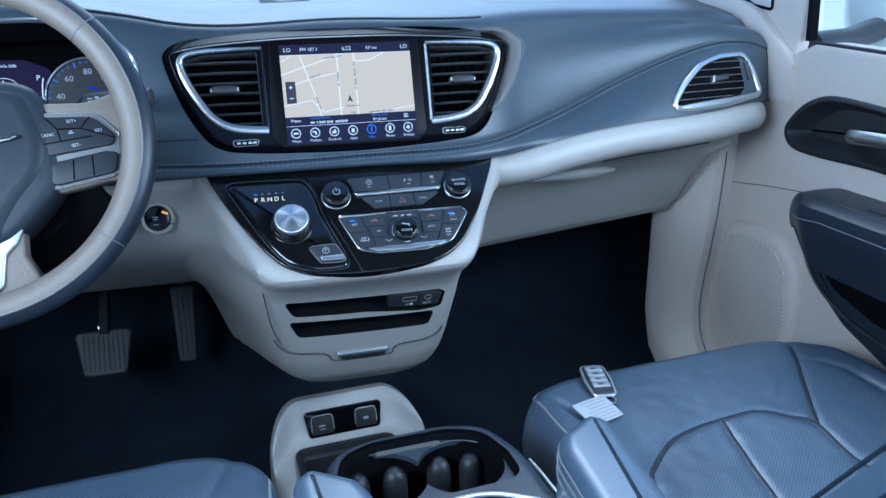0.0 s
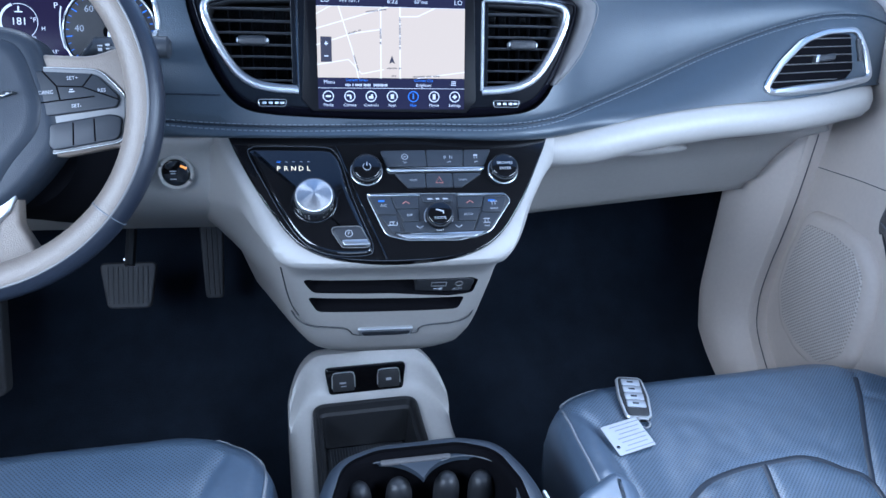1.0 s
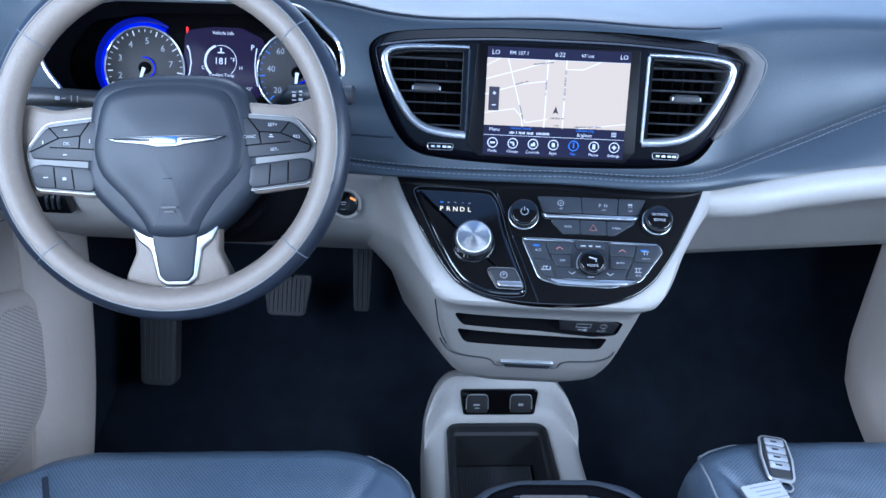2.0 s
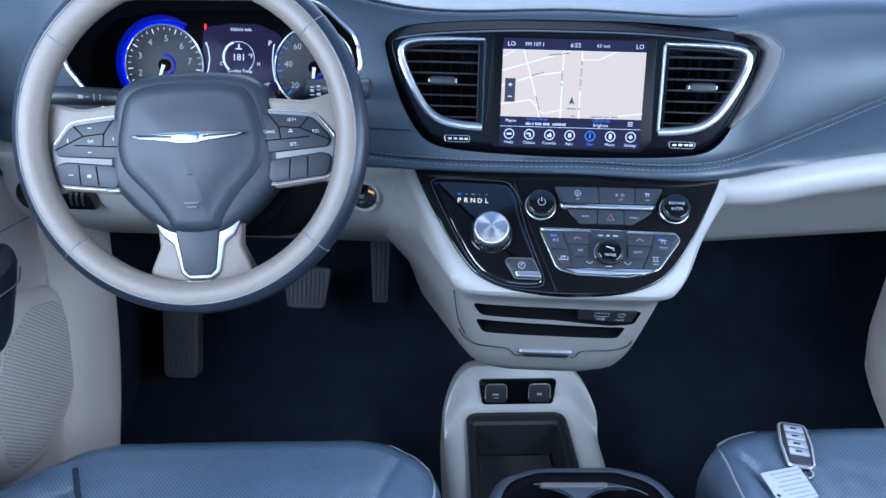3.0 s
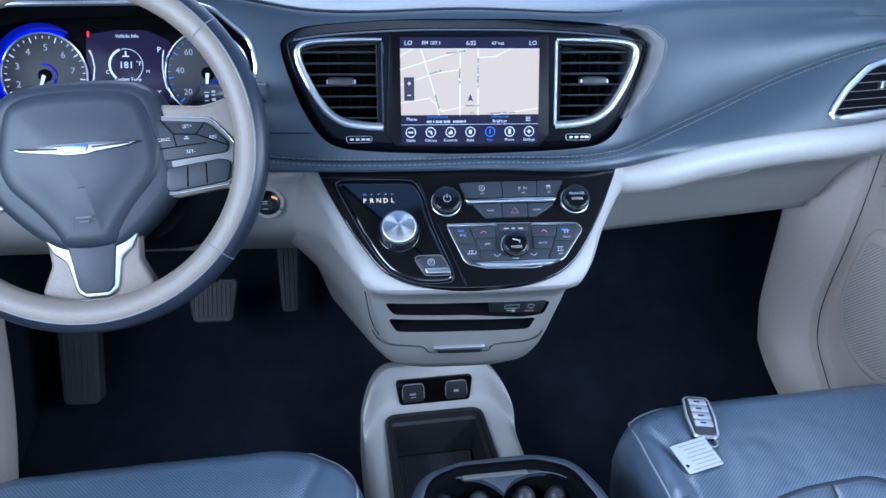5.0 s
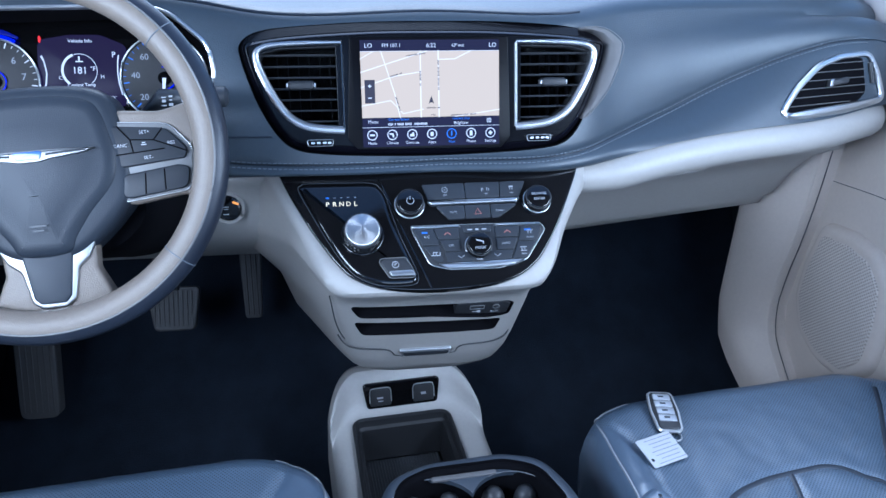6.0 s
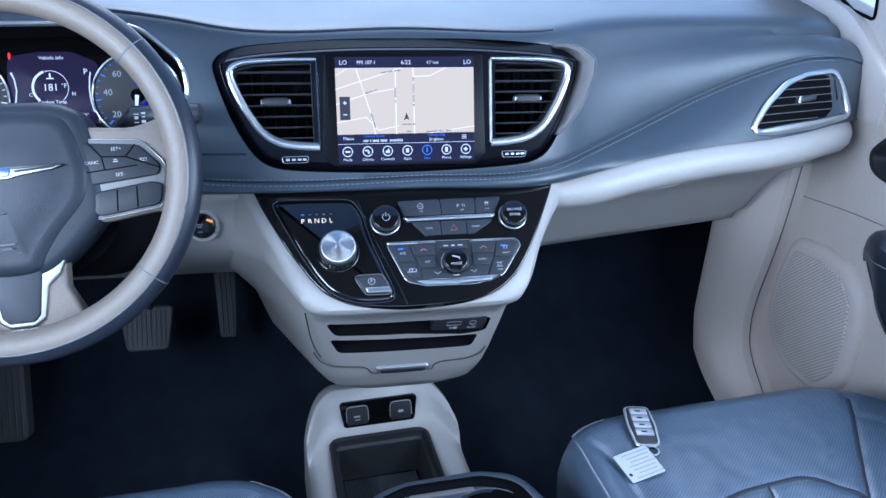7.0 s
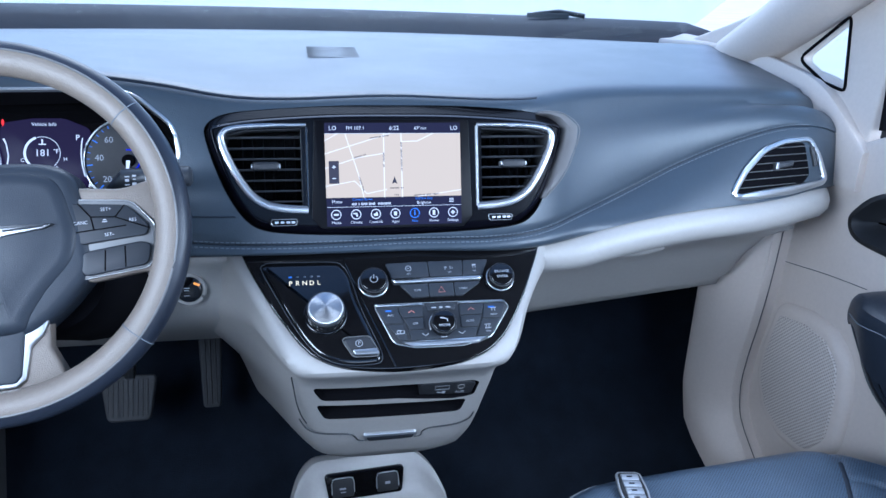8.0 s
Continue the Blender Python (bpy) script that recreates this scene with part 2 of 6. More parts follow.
def inset(pts, d):
    """The outline moved inwards by d."""
    s = 1 if area(pts) > 0 else -1
    out, n = [], len(pts)
    for i in range(n):
        a, b = Vector(pts[i]) - Vector(pts[i - 1]), Vector(pts[(i + 1) % n]) - Vector(pts[i])
        if a.length < 1e-7:
            a = b
        if b.length < 1e-7:
            b = a
        na, nb = Vector((-a.y, a.x)).normalized(), Vector((-b.y, b.x)).normalized()
        m = na + nb
        m = m.normalized() if m.length > 1e-4 else na
        k = 1 / max(0.5, m.dot(na))
        out.append(Vector(pts[i]) + m * d * s * k)
    return out


def shrink(pts, d):
    """Corner points moved inwards by d, their radii reduced to match."""
    moved = inset([p[:2] for p in pts], d)
    return [(q.x, q.y, max(0.0012, (p[2] if len(p) > 2 else 0.006) - d)) for p, q in zip(pts, moved)]


def prism(outline, m, h0, h1, bevel=0.0015, bm=None, dome=0.0, seg=3, drop=None):
    """A slab with the outline on the plane m, from height h0 to h1, its front edge rounded by bevel."""
    bm = bm or bmesh.new()
    drop = drop or bevel
    rings = [(outline, h0), (outline, h1 - drop)]
    for k in range(1, seg + 1):
        a = k / seg * math.pi / 2
        rings.append((inset(outline, bevel * (1 - math.cos(a))), h1 - drop + drop * math.sin(a)))
    if bevel <= 0:
        rings = [(outline, h0), (outline, h1)]
    loops = [[bm.verts.new(m @ Vector((p[0], p[1], h))) for p in ring] for ring, h in rings]
    if dome:
        c = sum((Vector(p[:2]) for p in outline), Vector((0, 0))) / len(outline)
        top = rings[-1][0]
        for f in (0.8, 0.55, 0.28):
            loops.append([bm.verts.new(m @ Vector((c.x + (p[0] - c.x) * f, c.y + (p[1] - c.y) * f, h1 + dome * (1 - f * f)))) for p in top])
    n = len(outline)
    for a, b in zip(loops, loops[1:]):
        for i in range(n):
            bm.faces.new((a[i - 1], a[i], b[i], b[i - 1]))
    bm.faces.new(loops[0][::-1])
    bm.faces.new(loops[-1])
    return bm


def box(x0, x1, y0, y1, z0, z1, bevel=0.003, bm=None, m=FLAT):
    return prism(rounded([(x0, y0), (x1, y0), (x1, y1), (x0, y1)], bevel, 3), m, z0, z1, bevel, bm)


def sweep(path, ra, rb=None, closed=False, bm=None, sides=10, up=None, caps=True):
    """A tube of elliptical section along a path; ra across, rb along up."""
    bm = bm or bmesh.new()
    rb = rb or ra
    P = [Vector(p) for p in path]
    n, rings = len(P), []
    for i in range(n):
        if closed:
            d = P[(i + 1) % n] - P[i - 1]
        else:
            d = P[min(i + 1, n - 1)] - P[max(i - 1, 0)]
        d.normalize()
        u = Vector(up) if up else (Vector((0, 0, 1)) if abs(d.z) < 0.9 else Vector((1, 0, 0)))
        s = d.cross(u).normalized()
        w = s.cross(d).normalized()
        a = ra(i / max(1, n - 1)) if callable(ra) else ra
        b = rb(i / max(1, n - 1)) if callable(rb) else rb
        rings.append([bm.verts.new(P[i] + s * a * math.cos(t) + w * b * math.sin(t)) for t in [2 * math.pi * k / sides for k in range(sides)]])
    for i in range(n if closed else n - 1):
        a, b = rings[i], rings[(i + 1) % n]
        for k in range(sides):
            bm.faces.new((a[k - 1], a[k], b[k], b[k - 1]))
    if not closed and caps:
        bm.faces.new(rings[0])
        bm.faces.new(rings[-1][::-1])
    return bm


def loft(rows, loop=False, caps=False, bm=None):
    bm = bm or bmesh.new()
    V = [[bm.verts.new(p) for p in row] for row in rows]
    for a, b in zip(V, V[1:]):
        for k in range(0 if loop else 1, len(a)):
            bm.faces.new((a[k - 1], a[k], b[k], b[k - 1]))
    if caps:
        bm.faces.new(V[0])
        bm.faces.new(V[-1][::-1])
    return bm


def ellipse(cu, cv, ru, rv, n=32, a0=0.0, a1=360.0):
    return [Vector((cu + ru * math.cos(radians(a0 + (a1 - a0) * k / n)), cv + rv * math.sin(radians(a0 + (a1 - a0) * k / n)))) for k in range(n)]


def carve(ob, cutters, inner=None, crisp=38):
    """Cut holes: each cutter is a closed bmesh."""
    for bm in cutters:
        bmesh.ops.remove_doubles(bm, verts=bm.verts, dist=1e-6)
        c = obj("cutter", bm, inner or DEEP, False)
        mod = ob.modifiers.new("cut", "BOOLEAN")
        mod.operation, mod.solver, mod.material_mode, mod.object = "DIFFERENCE", "EXACT", "TRANSFER", c
        bpy.context.view_layer.update()
        me = bpy.data.meshes.new_from_object(ob.evaluated_get(bpy.context.evaluated_depsgraph_get()))
        ob.modifiers.remove(mod)
        old, ob.data = ob.data, me
        bpy.data.meshes.remove(old)
        cd = c.data
        bpy.data.objects.remove(c)
        bpy.data.meshes.remove(cd)
        me.set_sharp_from_angle(angle=radians(crisp))
    return ob


def lettering(name, body, m, u, v, h, size, material, parent, align="CENTER", turn=0.0):
    cu = bpy.data.curves.new(name, "FONT")
    cu.body, cu.size, cu.align_x, cu.align_y, cu.extrude = body, size, align, "CENTER", 0.00012
    cu.resolution_u = 2
    tmp = new("tmp_text", cu)
    bpy.context.view_layer.update()
    me = bpy.data.meshes.new_from_object(tmp.evaluated_get(bpy.context.evaluated_depsgraph_get()))
    bpy.data.objects.remove(tmp)
    bpy.data.curves.remove(cu)
    me.transform(m @ Matrix.Translation((u, v, h)) @ Matrix.Rotation(radians(turn), 4, "Z"))
    me.materials.clear()
    me.materials.append(material)
    me.name = name
    return hang(new(name, me), parent)


def bars(m, rects, h, thick=0.0003, bm=None):
    """Small flat marks (u, v, width, height) on a plane."""
    bm = bm or bmesh.new()
    for u, v, w, t in rects:
        prism([Vector((u - w / 2, v - t / 2)), Vector((u + w / 2, v - t / 2)), Vector((u + w / 2, v + t / 2)), Vector((u - w / 2, v + t / 2))], m, h, h + thick, 0, bm)
    return bm


def ease(xs, ys):
    """A smooth curve through the given stations."""
    def f(x):
        if x <= xs[0]:
            return ys[0]
        for i in range(len(xs) - 1):
            if x <= xs[i + 1]:
                a, b, c, d = ys[max(i - 1, 0)], ys[i], ys[i + 1], ys[min(i + 2, len(ys) - 1)]
                t = (x - xs[i]) / (xs[i + 1] - xs[i])
                h0, h1 = xs[i] - xs[max(i - 1, 0)], xs[min(i + 2, len(xs) - 1)] - xs[i + 1]
                w = xs[i + 1] - xs[i]
                mb = ((c - b) / w * h0 + (b - a) / h0 * w) / (w + h0) if h0 > 0 else (c - b) / w
                mc = ((d - c) / h1 * w + (c - b) / w * h1) / (w + h1) if h1 > 0 else (c - b) / w
                return (2 * t ** 3 - 3 * t * t + 1) * b + (t ** 3 - 2 * t * t + t) * w * mb + (-2 * t ** 3 + 3 * t * t) * c + (t ** 3 - t * t) * w * mc
        return ys[-1]
    return f


# ---- setting: ground outside, cabin floor, shell ----
FACE = plane((0, 1.0, 0.76), 16)
STACK = plane((0, 0.93, 0.62), 46)
LOWER = plane((0, 0.95, 0.45), -26)
WHEEL = plane((-0.422, 0.851, 0.745), 23.5)
GAUGES = plane((-0.42, 1.1, 0.78), 20)

bm = bmesh.new()
bmesh.ops.create_grid(bm, x_segments=20, y_segments=20, size=600)
bmesh.ops.translate(bm, verts=bm.verts, vec=(0, 0, -0.45))
structure("ground", bm, CONCRETE, "pale concrete yard around the car, sunlight put into its colour", "ground")

rows = []
for k in range(33):
    x = -0.77 + 1.54 * k / 32
    hump = 0.03 * math.exp(-(x / 0.16) ** 2)
    rows.append([(x, y, z + hump * (1 - j / 9)) for j, (y, z) in enumerate([(-1.6, 0), (-0.6, 0), (0.2, 0), (0.7, 0), (1.12, 0.0), (1.28, 0.05), (1.42, 0.16), (1.54, 0.34), (1.6, 0.62)])])
back = [[(x, y + 0.02, z - 0.05) for x, y, z in row] for row in rows]
structure("floor", loft([r + b[::-1] for r, b in zip(rows, back)], True, True), CARPET, "near-black carpet over floor and sloping toe board", "floor")

# roof opening and its glass are added, out of view, to admit sky light
roof = structure("ceiling", box(-0.72, 0.72, -1.6, 0.72, 1.25, 1.29, 0.0), HEAD, "dark woven headliner with an unseen opening added to let in sky light", "ceiling")
carve(roof, [box(-0.52, 0.52, -1.3, -0.10, 1.1, 1.4, 0.0)])
sunroof = structure("window_4", box(-0.54, 0.54, -1.32, -0.08, 1.275, 1.28, 0.0), GLASS, "clear glass over the added roof opening", "sunroof")
sunroof.visible_shadow = False
for name, s in (("wall_rear_right", 1), ("wall_rear_left", -1)):
    structure(name, box(min(s * 0.78, s * 0.83), max(s * 0.78, s * 0.83), -1.6, -0.25, 0.0, 0.16, 0.01), DOORTRIM, "plain light sill under the unseen, assumed rear side opening", "wall")
structure("wall_rear", box(-0.83, 0.83, -1.66, -1.605, 0.0, 0.3, 0.01), DOORTRIM, "plain light panel closing the rear of the cabin", "wall")
for name, s in (("pillar_right", 1), ("pillar_left", -1)):
    structure(name, sweep([(s * 0.80, -0.3, 0.0), (s * 0.80, -0.3, 0.8), (s * 0.71, -0.32, 1.26)], 0.05, 0.03, sides=12), DOORTRIM, "light trimmed body pillar behind the front door", "pillar")
for name, s in (("roof_rail_right", 1), ("roof_rail_left", -1)):
    structure(name, sweep([(s * 0.72, -1.6, 1.25), (s * 0.72, 0.3, 1.26), (s * 0.70, 0.72, 1.245)], 0.035, 0.03, sides=12), DOORTRIM, "light roof rail trim above the side windows", "trim")

for name, s in (("wall_footwell_right", 1), ("wall_footwell_left", -1)):
    structure(name, box(min(s * 0.772, s * 0.81), max(s * 0.772, s * 0.81), 1.10, 1.75, 0.0, 0.66, 0.005), CARPET, "dark carpeted side of the footwell", "wall")
# windscreen with its pillars, cowl and a wiper
bm = loft([[(s * w, y, z) for s in (-1, -0.6, -0.2, 0.2, 0.6, 1)] for y, z, w in ((2.0, 0.80, 0.80), (1.55, 0.985, 0.76), (1.1, 1.135, 0.72), (0.72, 1.25, 0.68))])
win = structure("window_1", bm, GLASS, "clear curved windscreen", "windscreen")
mod = win.modifiers.new("thick", "SOLIDIFY")
mod.thickness = 0.004
win.visible_shadow = False
structure("cowl", loft([[(x, y, z) for y, z in ((1.70 + 0.2 * (1 - (x / 0.8) ** 2), 0.86), (1.76 + 0.2 * (1 - (x / 0.8) ** 2), 0.905), (1.90 + 0.2 * (1 - (x / 0.8) ** 2), 0.92), (2.1 + 0.2 * (1 - (x / 0.8) ** 2), 0.915), (2.5, 0.87), (3.0, 0.72), (3.05, 0.4), (1.8, 0.4))] for x in [-0.85 + 1.7 * k / 20 for k in range(21)]], True, True), COWL, "dark cowl and bonnet edge below the windscreen", "cowl")
wiper = thing("windscreen_wiper", (0.5, 1.98, 0.93), "black wiper arm and blade resting on the cowl", "wiper")
part("arm", sweep([(0.50, 2.02, 0.925), (0.56, 2.0, 0.934), (0.62, 1.97, 0.925)], 0.006, sides=8), PLASTIC, wiper)
part("blade", box(0.47, 0.58, 1.975, 1.985, 0.918, 0.930, 0.002), RUBBER, wiper)

PILLAR = (1.72, 0.77), (1.38, 0.925), (1.10, 1.062), (0.72, 1.25)
for name, s in (("windscreen_pillar_right", 1), ("windscreen_pillar_left", -1)):
    path = curve_open([(s * (0.80 - 0.10 * i / 3), y, z) for i, (y, z) in enumerate(PILLAR)], 5)
    structure(name, sweep(path, 0.056, 0.052, sides=16), DOORTRIM, "light plastic trim on the sloping windscreen pillar", "pillar")

# ---- dashboard ----
X = [-0.78, -0.70, -0.42, -0.27, -0.215, 0.0, 0.215, 0.25, 0.33, 0.45, 0.55, 0.62, 0.69, 0.77]
k1y = ease(X, [1.05, 1.02, 0.99, 0.984, 0.974, 0.972, 0.980, 0.993, 1.010, 1.030, 1.050, 1.070, 1.098, 1.140])
k1z = ease(X, [0.664, 0.663, 0.662, 0.664, 0.667, 0.667, 0.667, 0.670, 0.682, 0.693, 0.695, 0.697, 0.700, 0.695])
k2y = ease(X, [1.05, 1.02, 0.985, 0.978, 0.970, 0.968, 0.984, 1.008, 1.052, 1.086, 1.098, 1.106, 1.120, 1.155])
k2z = ease(X, [0.70, 0.70, 0.69, 0.685, 0.683, 0.682, 0.690, 0.6945, 0.711, 0.752, 0.784, 0.798, 0.796, 0.775])
edy = ease(X, [1.10, 1.04, 1.01, 1.025, 1.03, 1.03, 1.045, 1.068, 1.10, 1.126, 1.140, 1.152, 1.180, 1.225])
edz = ease(X, [0.845, 0.875, 0.884, 0.866, 0.855, 0.855, 0.853, 0.855, 0.8565, 0.855, 0.853, 0.850, 0.842, 0.822])
rim_x = ease([0.8, 1.1, 1.15, 1.2, 1.3, 1.5, 1.9], [0.754, 0.754, 0.754, 0.753, 0.748, 0.738, 0.72])
rows = []
for k in range(118):
    x = -0.78 + 1.55 * k / 117
    y1, z1, y2, z2, ye, ze = k1y(x), k1z(x), k2y(x), k2z(x), edy(x), edz(x)
    far = 1.86 - 0.22 * (x / 0.78) ** 2
    bul = 0.004 + 0.008 * max(0.0, min(1.0, (x - 0.24) / 0.1))
    prof = [(far, 0.882)] + [(ye + (1.55 - ye) * f, ze + (0.888 - ze) * (1.25 * f - 0.25 * f * f) + 0.0015) for f in (1.0, 0.75, 0.5, 0.28, 0.12)]
    for t in (0.0, 0.2, 0.4, 0.6, 0.8):
        prof.append((ye + 0.030 * (1 - t) ** 2 - 0.004 * t * t, ze + 0.003 * (1 - t) ** 2 - 0.022 * t * t))
    a = Vector((ye - 0.004, ze - 0.022))
    b = Vector((y2, z2 + 0.004))
    nrm = Vector((-(a.y - b.y), (a.x - b.x))).normalized()
    for t in (0.0, 0.2, 0.4, 0.6, 0.8, 0.93):
        p = a.lerp(b, t) + nrm * bul * math.sin(math.pi * t)
        prof.append((p.x, p.y))
    prof += [(y2 + 0.001, z2 + 0.002), (y2 + 0.0035, z2), (y2 + 0.001, z2 - 0.002)]
    for t in (0.15, 0.4, 0.65, 0.88, 1.0):
        prof.append((y2 + (y1 - y2) * t - 0.009 * (1 - 0.9 * max(0.0, min(1.0, (x - 0.56) / 0.12))) * math.sin(math.pi * min(1.0, t * 0.92)), z2 - 0.003 + (z1 - z2 + 0.003) * t))
    prof += [(y1 + 0.06, z1 - 0.006), (1.5, 0.62), (far, 0.62)]
    rows.append([(math.copysign(min(abs(x), rim_x(y)), x), y, z) for y, z in prof])
dash = thing("dashboard", (0, 1.2, 0.62), "dark padded dashboard over light lower trim, with double-stitched seam", "dashboard")
pad = part("top_pad", loft(rows, True, True), PAD, dash, "dark blue-grey grained soft pad with stitched crease", angle=60)
HOOD = rounded([(-0.172, 0.030, 0.05), (-0.10, 0.0425, 0.08), (0.05, 0.0470, 0.08), (0.112, 0.0465, 0.05), (0.158, 0.006, 0.04), (0.163, -0.03, 0.03), (0.125, -0.085, 0.03), (-0.17, -0.085, 0.03), (-0.215, -0.02, 0.04)], 0.02, 7)
skin = loft(rows, True, True)
skin_tree = BVHTree.FromBMesh(skin)
skin.free()
LIP = []
for p in HOOD:
    hit = skin_tree.ray_cast(GAUGES @ Vector((p.x, p.y, 0.35)), GAUGES.to_3x3() @ Vector((0, 0, -1)))[0]
    LIP.append(hit if hit else GAUGES @ Vector((p.x, p.y, 0.10)))
carve(pad, [prism(HOOD, GAUGES, -0.06, 0.35, 0), prism(inset(HOOD, -0.020), GAUGES, -0.062, 0.035, 0)], None, 62)
part("pad_seam", sweep([(x, edy(x) + 0.003, edz(x) - 0.0005) for x in [-0.385 + 0.02 * k for k in range(30)]], lambda t: 0.0026 - 0.0010 * t, lambda t: 0.0026 - 0.0010 * t, sides=8), DOOR_LEATHER, dash, "dark seam along the crest of the pad")
# stitches on both sides of the crease
bm = bmesh.new()
ahead = lambda x, z: skin_tree.ray_cast(Vector((x, 0.5, z)), Vector((0, 1, 0)))[0]
for off in (0.0024, -0.0038):
    x = -0.27
    while x < 0.67:
        sweep([ahead(q, k2z(q) + off) + Vector((0, -0.0005, 0.0004)) for q in (x, x + 0.004)], 0.0008, sides=5, bm=bm)
        x += 0.0062
# dark strip drawn in for the shade along the crease valley
part("crease_shade", sweep([ahead(q, k2z(q) - 0.0008) for q in [-0.30 + 0.0125 * k for k in range(79)]], 0.0009, sides=6), DOOR_LEATHER, dash, "dark strip standing in for the shade in the pad's crease")
tagged(part("stitching", bm, STITCH, dash, "two rows of grey thread", False), kind="stuff")

# dark strip for the shade of the fold across the pad beside the column
part("side_fold_shade", sweep([ahead(q, 0.7155) for q in [-0.285 + 0.01 * k for k in range(10)]], 0.0012, sides=6), DOOR_LEATHER, dash, "dark strip standing in for the shade of a fold beside the column")
# demister grille in the top of the pad
top_z = lambda y: skin_tree.ray_cast(Vector((-0.055, y, 1.0)), Vector((0, 0, -1)))[0].z
grille = part("demister_grille", sweep([(-0.055, y, top_z(y) - 0.002) for y in (1.30, 1.33, 1.36, 1.39, 1.42)], 0.048, 0.0028, sides=24, up=Vector((0, 0, 1))), PAD, dash, "slotted demister grille flush with the pad")
for k in range(9):
    y = 1.306 + 0.0125 * k
    part("slot", box(-0.096, -0.014, y, y + 0.004, top_z(y) + 0.0002, top_z(y) + 0.0012, 0.0004), TRAYGREY, grille)

# light lower trim: passenger side with glovebox, driver's knee panel
rows = []
for k in range(50):
    x = 0.185 + (0.752 - 0.185) * k / 49
    near = max(0.0, min(1.0, (0.275 - x) / 0.085))
    y, z = k1y(x) + 0.024 * near * near * (3 - 2 * near) + 0.045 * (1 - math.sqrt(max(0.0, 1 - max(0.0, (x - 0.700) / 0.0525) ** 2))), k1z(x)
    t = (x - 0.185) / 0.58 * 0.92
    zb = 0.410 + 0.05 * t
    g = max(0.0, min(1.0, (0.74 - x) / 0.16))
    prof = [(y + 0.02, z + 0.004), (y + 0.002, z - 0.001), (y - 0.012, z - 0.006), (y - 0.02, z - 0.018), (y - 0.019, z - 0.032), (y - 0.008, z - 0.045), (y + 0.012, z - 0.054), (y + 0.03, z - 0.06),
            (1.095 + 0.04 * t, 0.606 + 0.02 * t), (1.150 + 0.03 * t, 0.578 + 0.02 * t), (1.195 + 0.02 * t, 0.535 + 0.02 * t), (1.225 + 0.02 * t, 0.485 + 0.02 * t), (1.245 + 0.02 * t, zb + 0.032), (1.258 + 0.01 * t, zb + 0.017), (1.30, zb + 0.010), (1.5, 0.5), (1.5, 0.66)]
    end = [0.752] * 6 + [0.745, 0.728, 0.692, 0.676, 0.668, 0.662, 0.658, 0.655, 0.655, 0.655, 0.70]
    rows.append([(0.185 + (e - 0.185) * k / 49, yy, zz) for (yy, zz), e in zip(prof, end)])
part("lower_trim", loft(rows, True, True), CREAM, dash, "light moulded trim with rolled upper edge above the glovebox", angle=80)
rows = []
for k in range(56):
    x = -0.77 + (0.77 - 0.19) * k / 55
    prof = [(1.06, 0.665), (1.0, 0.662), (1.0, 0.652), (1.018, 0.640), (1.026, 0.61), (1.032, 0.578), (1.046, 0.552), (1.075, 0.526), (1.115, 0.500), (1.155, 0.474), (1.188, 0.453), (1.203, 0.446), (1.22, 0.447), (1.4, 0.52), (1.4, 0.66)]
    rows.append([(x, yy, zz) for yy, zz in prof])
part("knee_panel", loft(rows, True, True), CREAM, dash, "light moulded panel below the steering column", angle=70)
# light trim between the pad's end, the pillar and the quarter window
for name, s in (("pillar_base_right", 1), ("pillar_base_left", -1)):
    zo = ease([1.08, 1.12, 1.16, 1.28, 1.5, 1.75], [0.77, 0.80, 0.838, 0.872, 0.89, 0.90])
    zi = ease([1.08, 1.12, 1.2, 1.3, 1.5, 1.75], [0.76, 0.79, 0.845, 0.872, 0.889, 0.885])
    rows = []
    for k in range(24):
        y = 1.08 + 0.67 * k / 23
        xi = rim_x(y) - 0.006
        rows.append([(s * xi, y, 0.70), (s * xi, y, zi(y) - 0.002), (s * (xi + 0.003), y, zi(y) + 0.003), (s * (xi + 0.010), y, zi(y) + 0.004), (s * (0.5 * xi + 0.39), y, 0.5 * (zi(y) + zo(y)) - 0.002), (s * 0.78, y, zo(y)), (s * 0.79, y, zo(y)), (s * 0.79, y, 0.70)])
    structure(name, loft(rows, True, True), DOORTRIM, "light moulded base of the windscreen pillar beside the dashboard", "trim")
# glovebox lid seam and pull
part("glovebox_seam", sweep([(0.40 + 0.022 * k, k1y(0.40 + 0.022 * k) + 0.031, k1z(0.40 + 0.022 * k) - 0.0605) for k in range(11)], 0.0012, sides=5), BUTTON, dash, "dark gap above the glovebox lid")
part("glovebox_pull", sweep(curve_open([(0.315, 1.152, 0.582), (0.36, 1.146, 0.587), (0.40, 1.144, 0.589), (0.44, 1.147, 0.590), (0.475, 1.158, 0.588)], 5), lambda t: 0.003 + 0.006 * math.sin(math.pi * t), lambda t: 0.003 + 0.007 * math.sin(math.pi * t), sides=10), CREAM, dash, "light lens-shaped glovebox pull")

# ---- centre stack shell ----
Z = [0.306, 0.309, 0.316, 0.335, 0.365, 0.40, 0.44, 0.48, 0.51, 0.53, 0.542, 0.552, 0.562, 0.60, 0.63, 0.664]
sy = ease(Z, [1.12, 1.075, 1.045, 1.015, 0.992, 0.974, 0.955, 0.935, 0.916, 0.893, 0.876, 0.869, 0.874, 0.911, 0.942, 0.977])
sw = ease(Z, [0.02, 0.045, 0.07, 0.098, 0.114, 0.122, 0.127, 0.131, 0.132, 0.132, 0.135, 0.139, 0.146, 0.168, 0.189, 0.210])
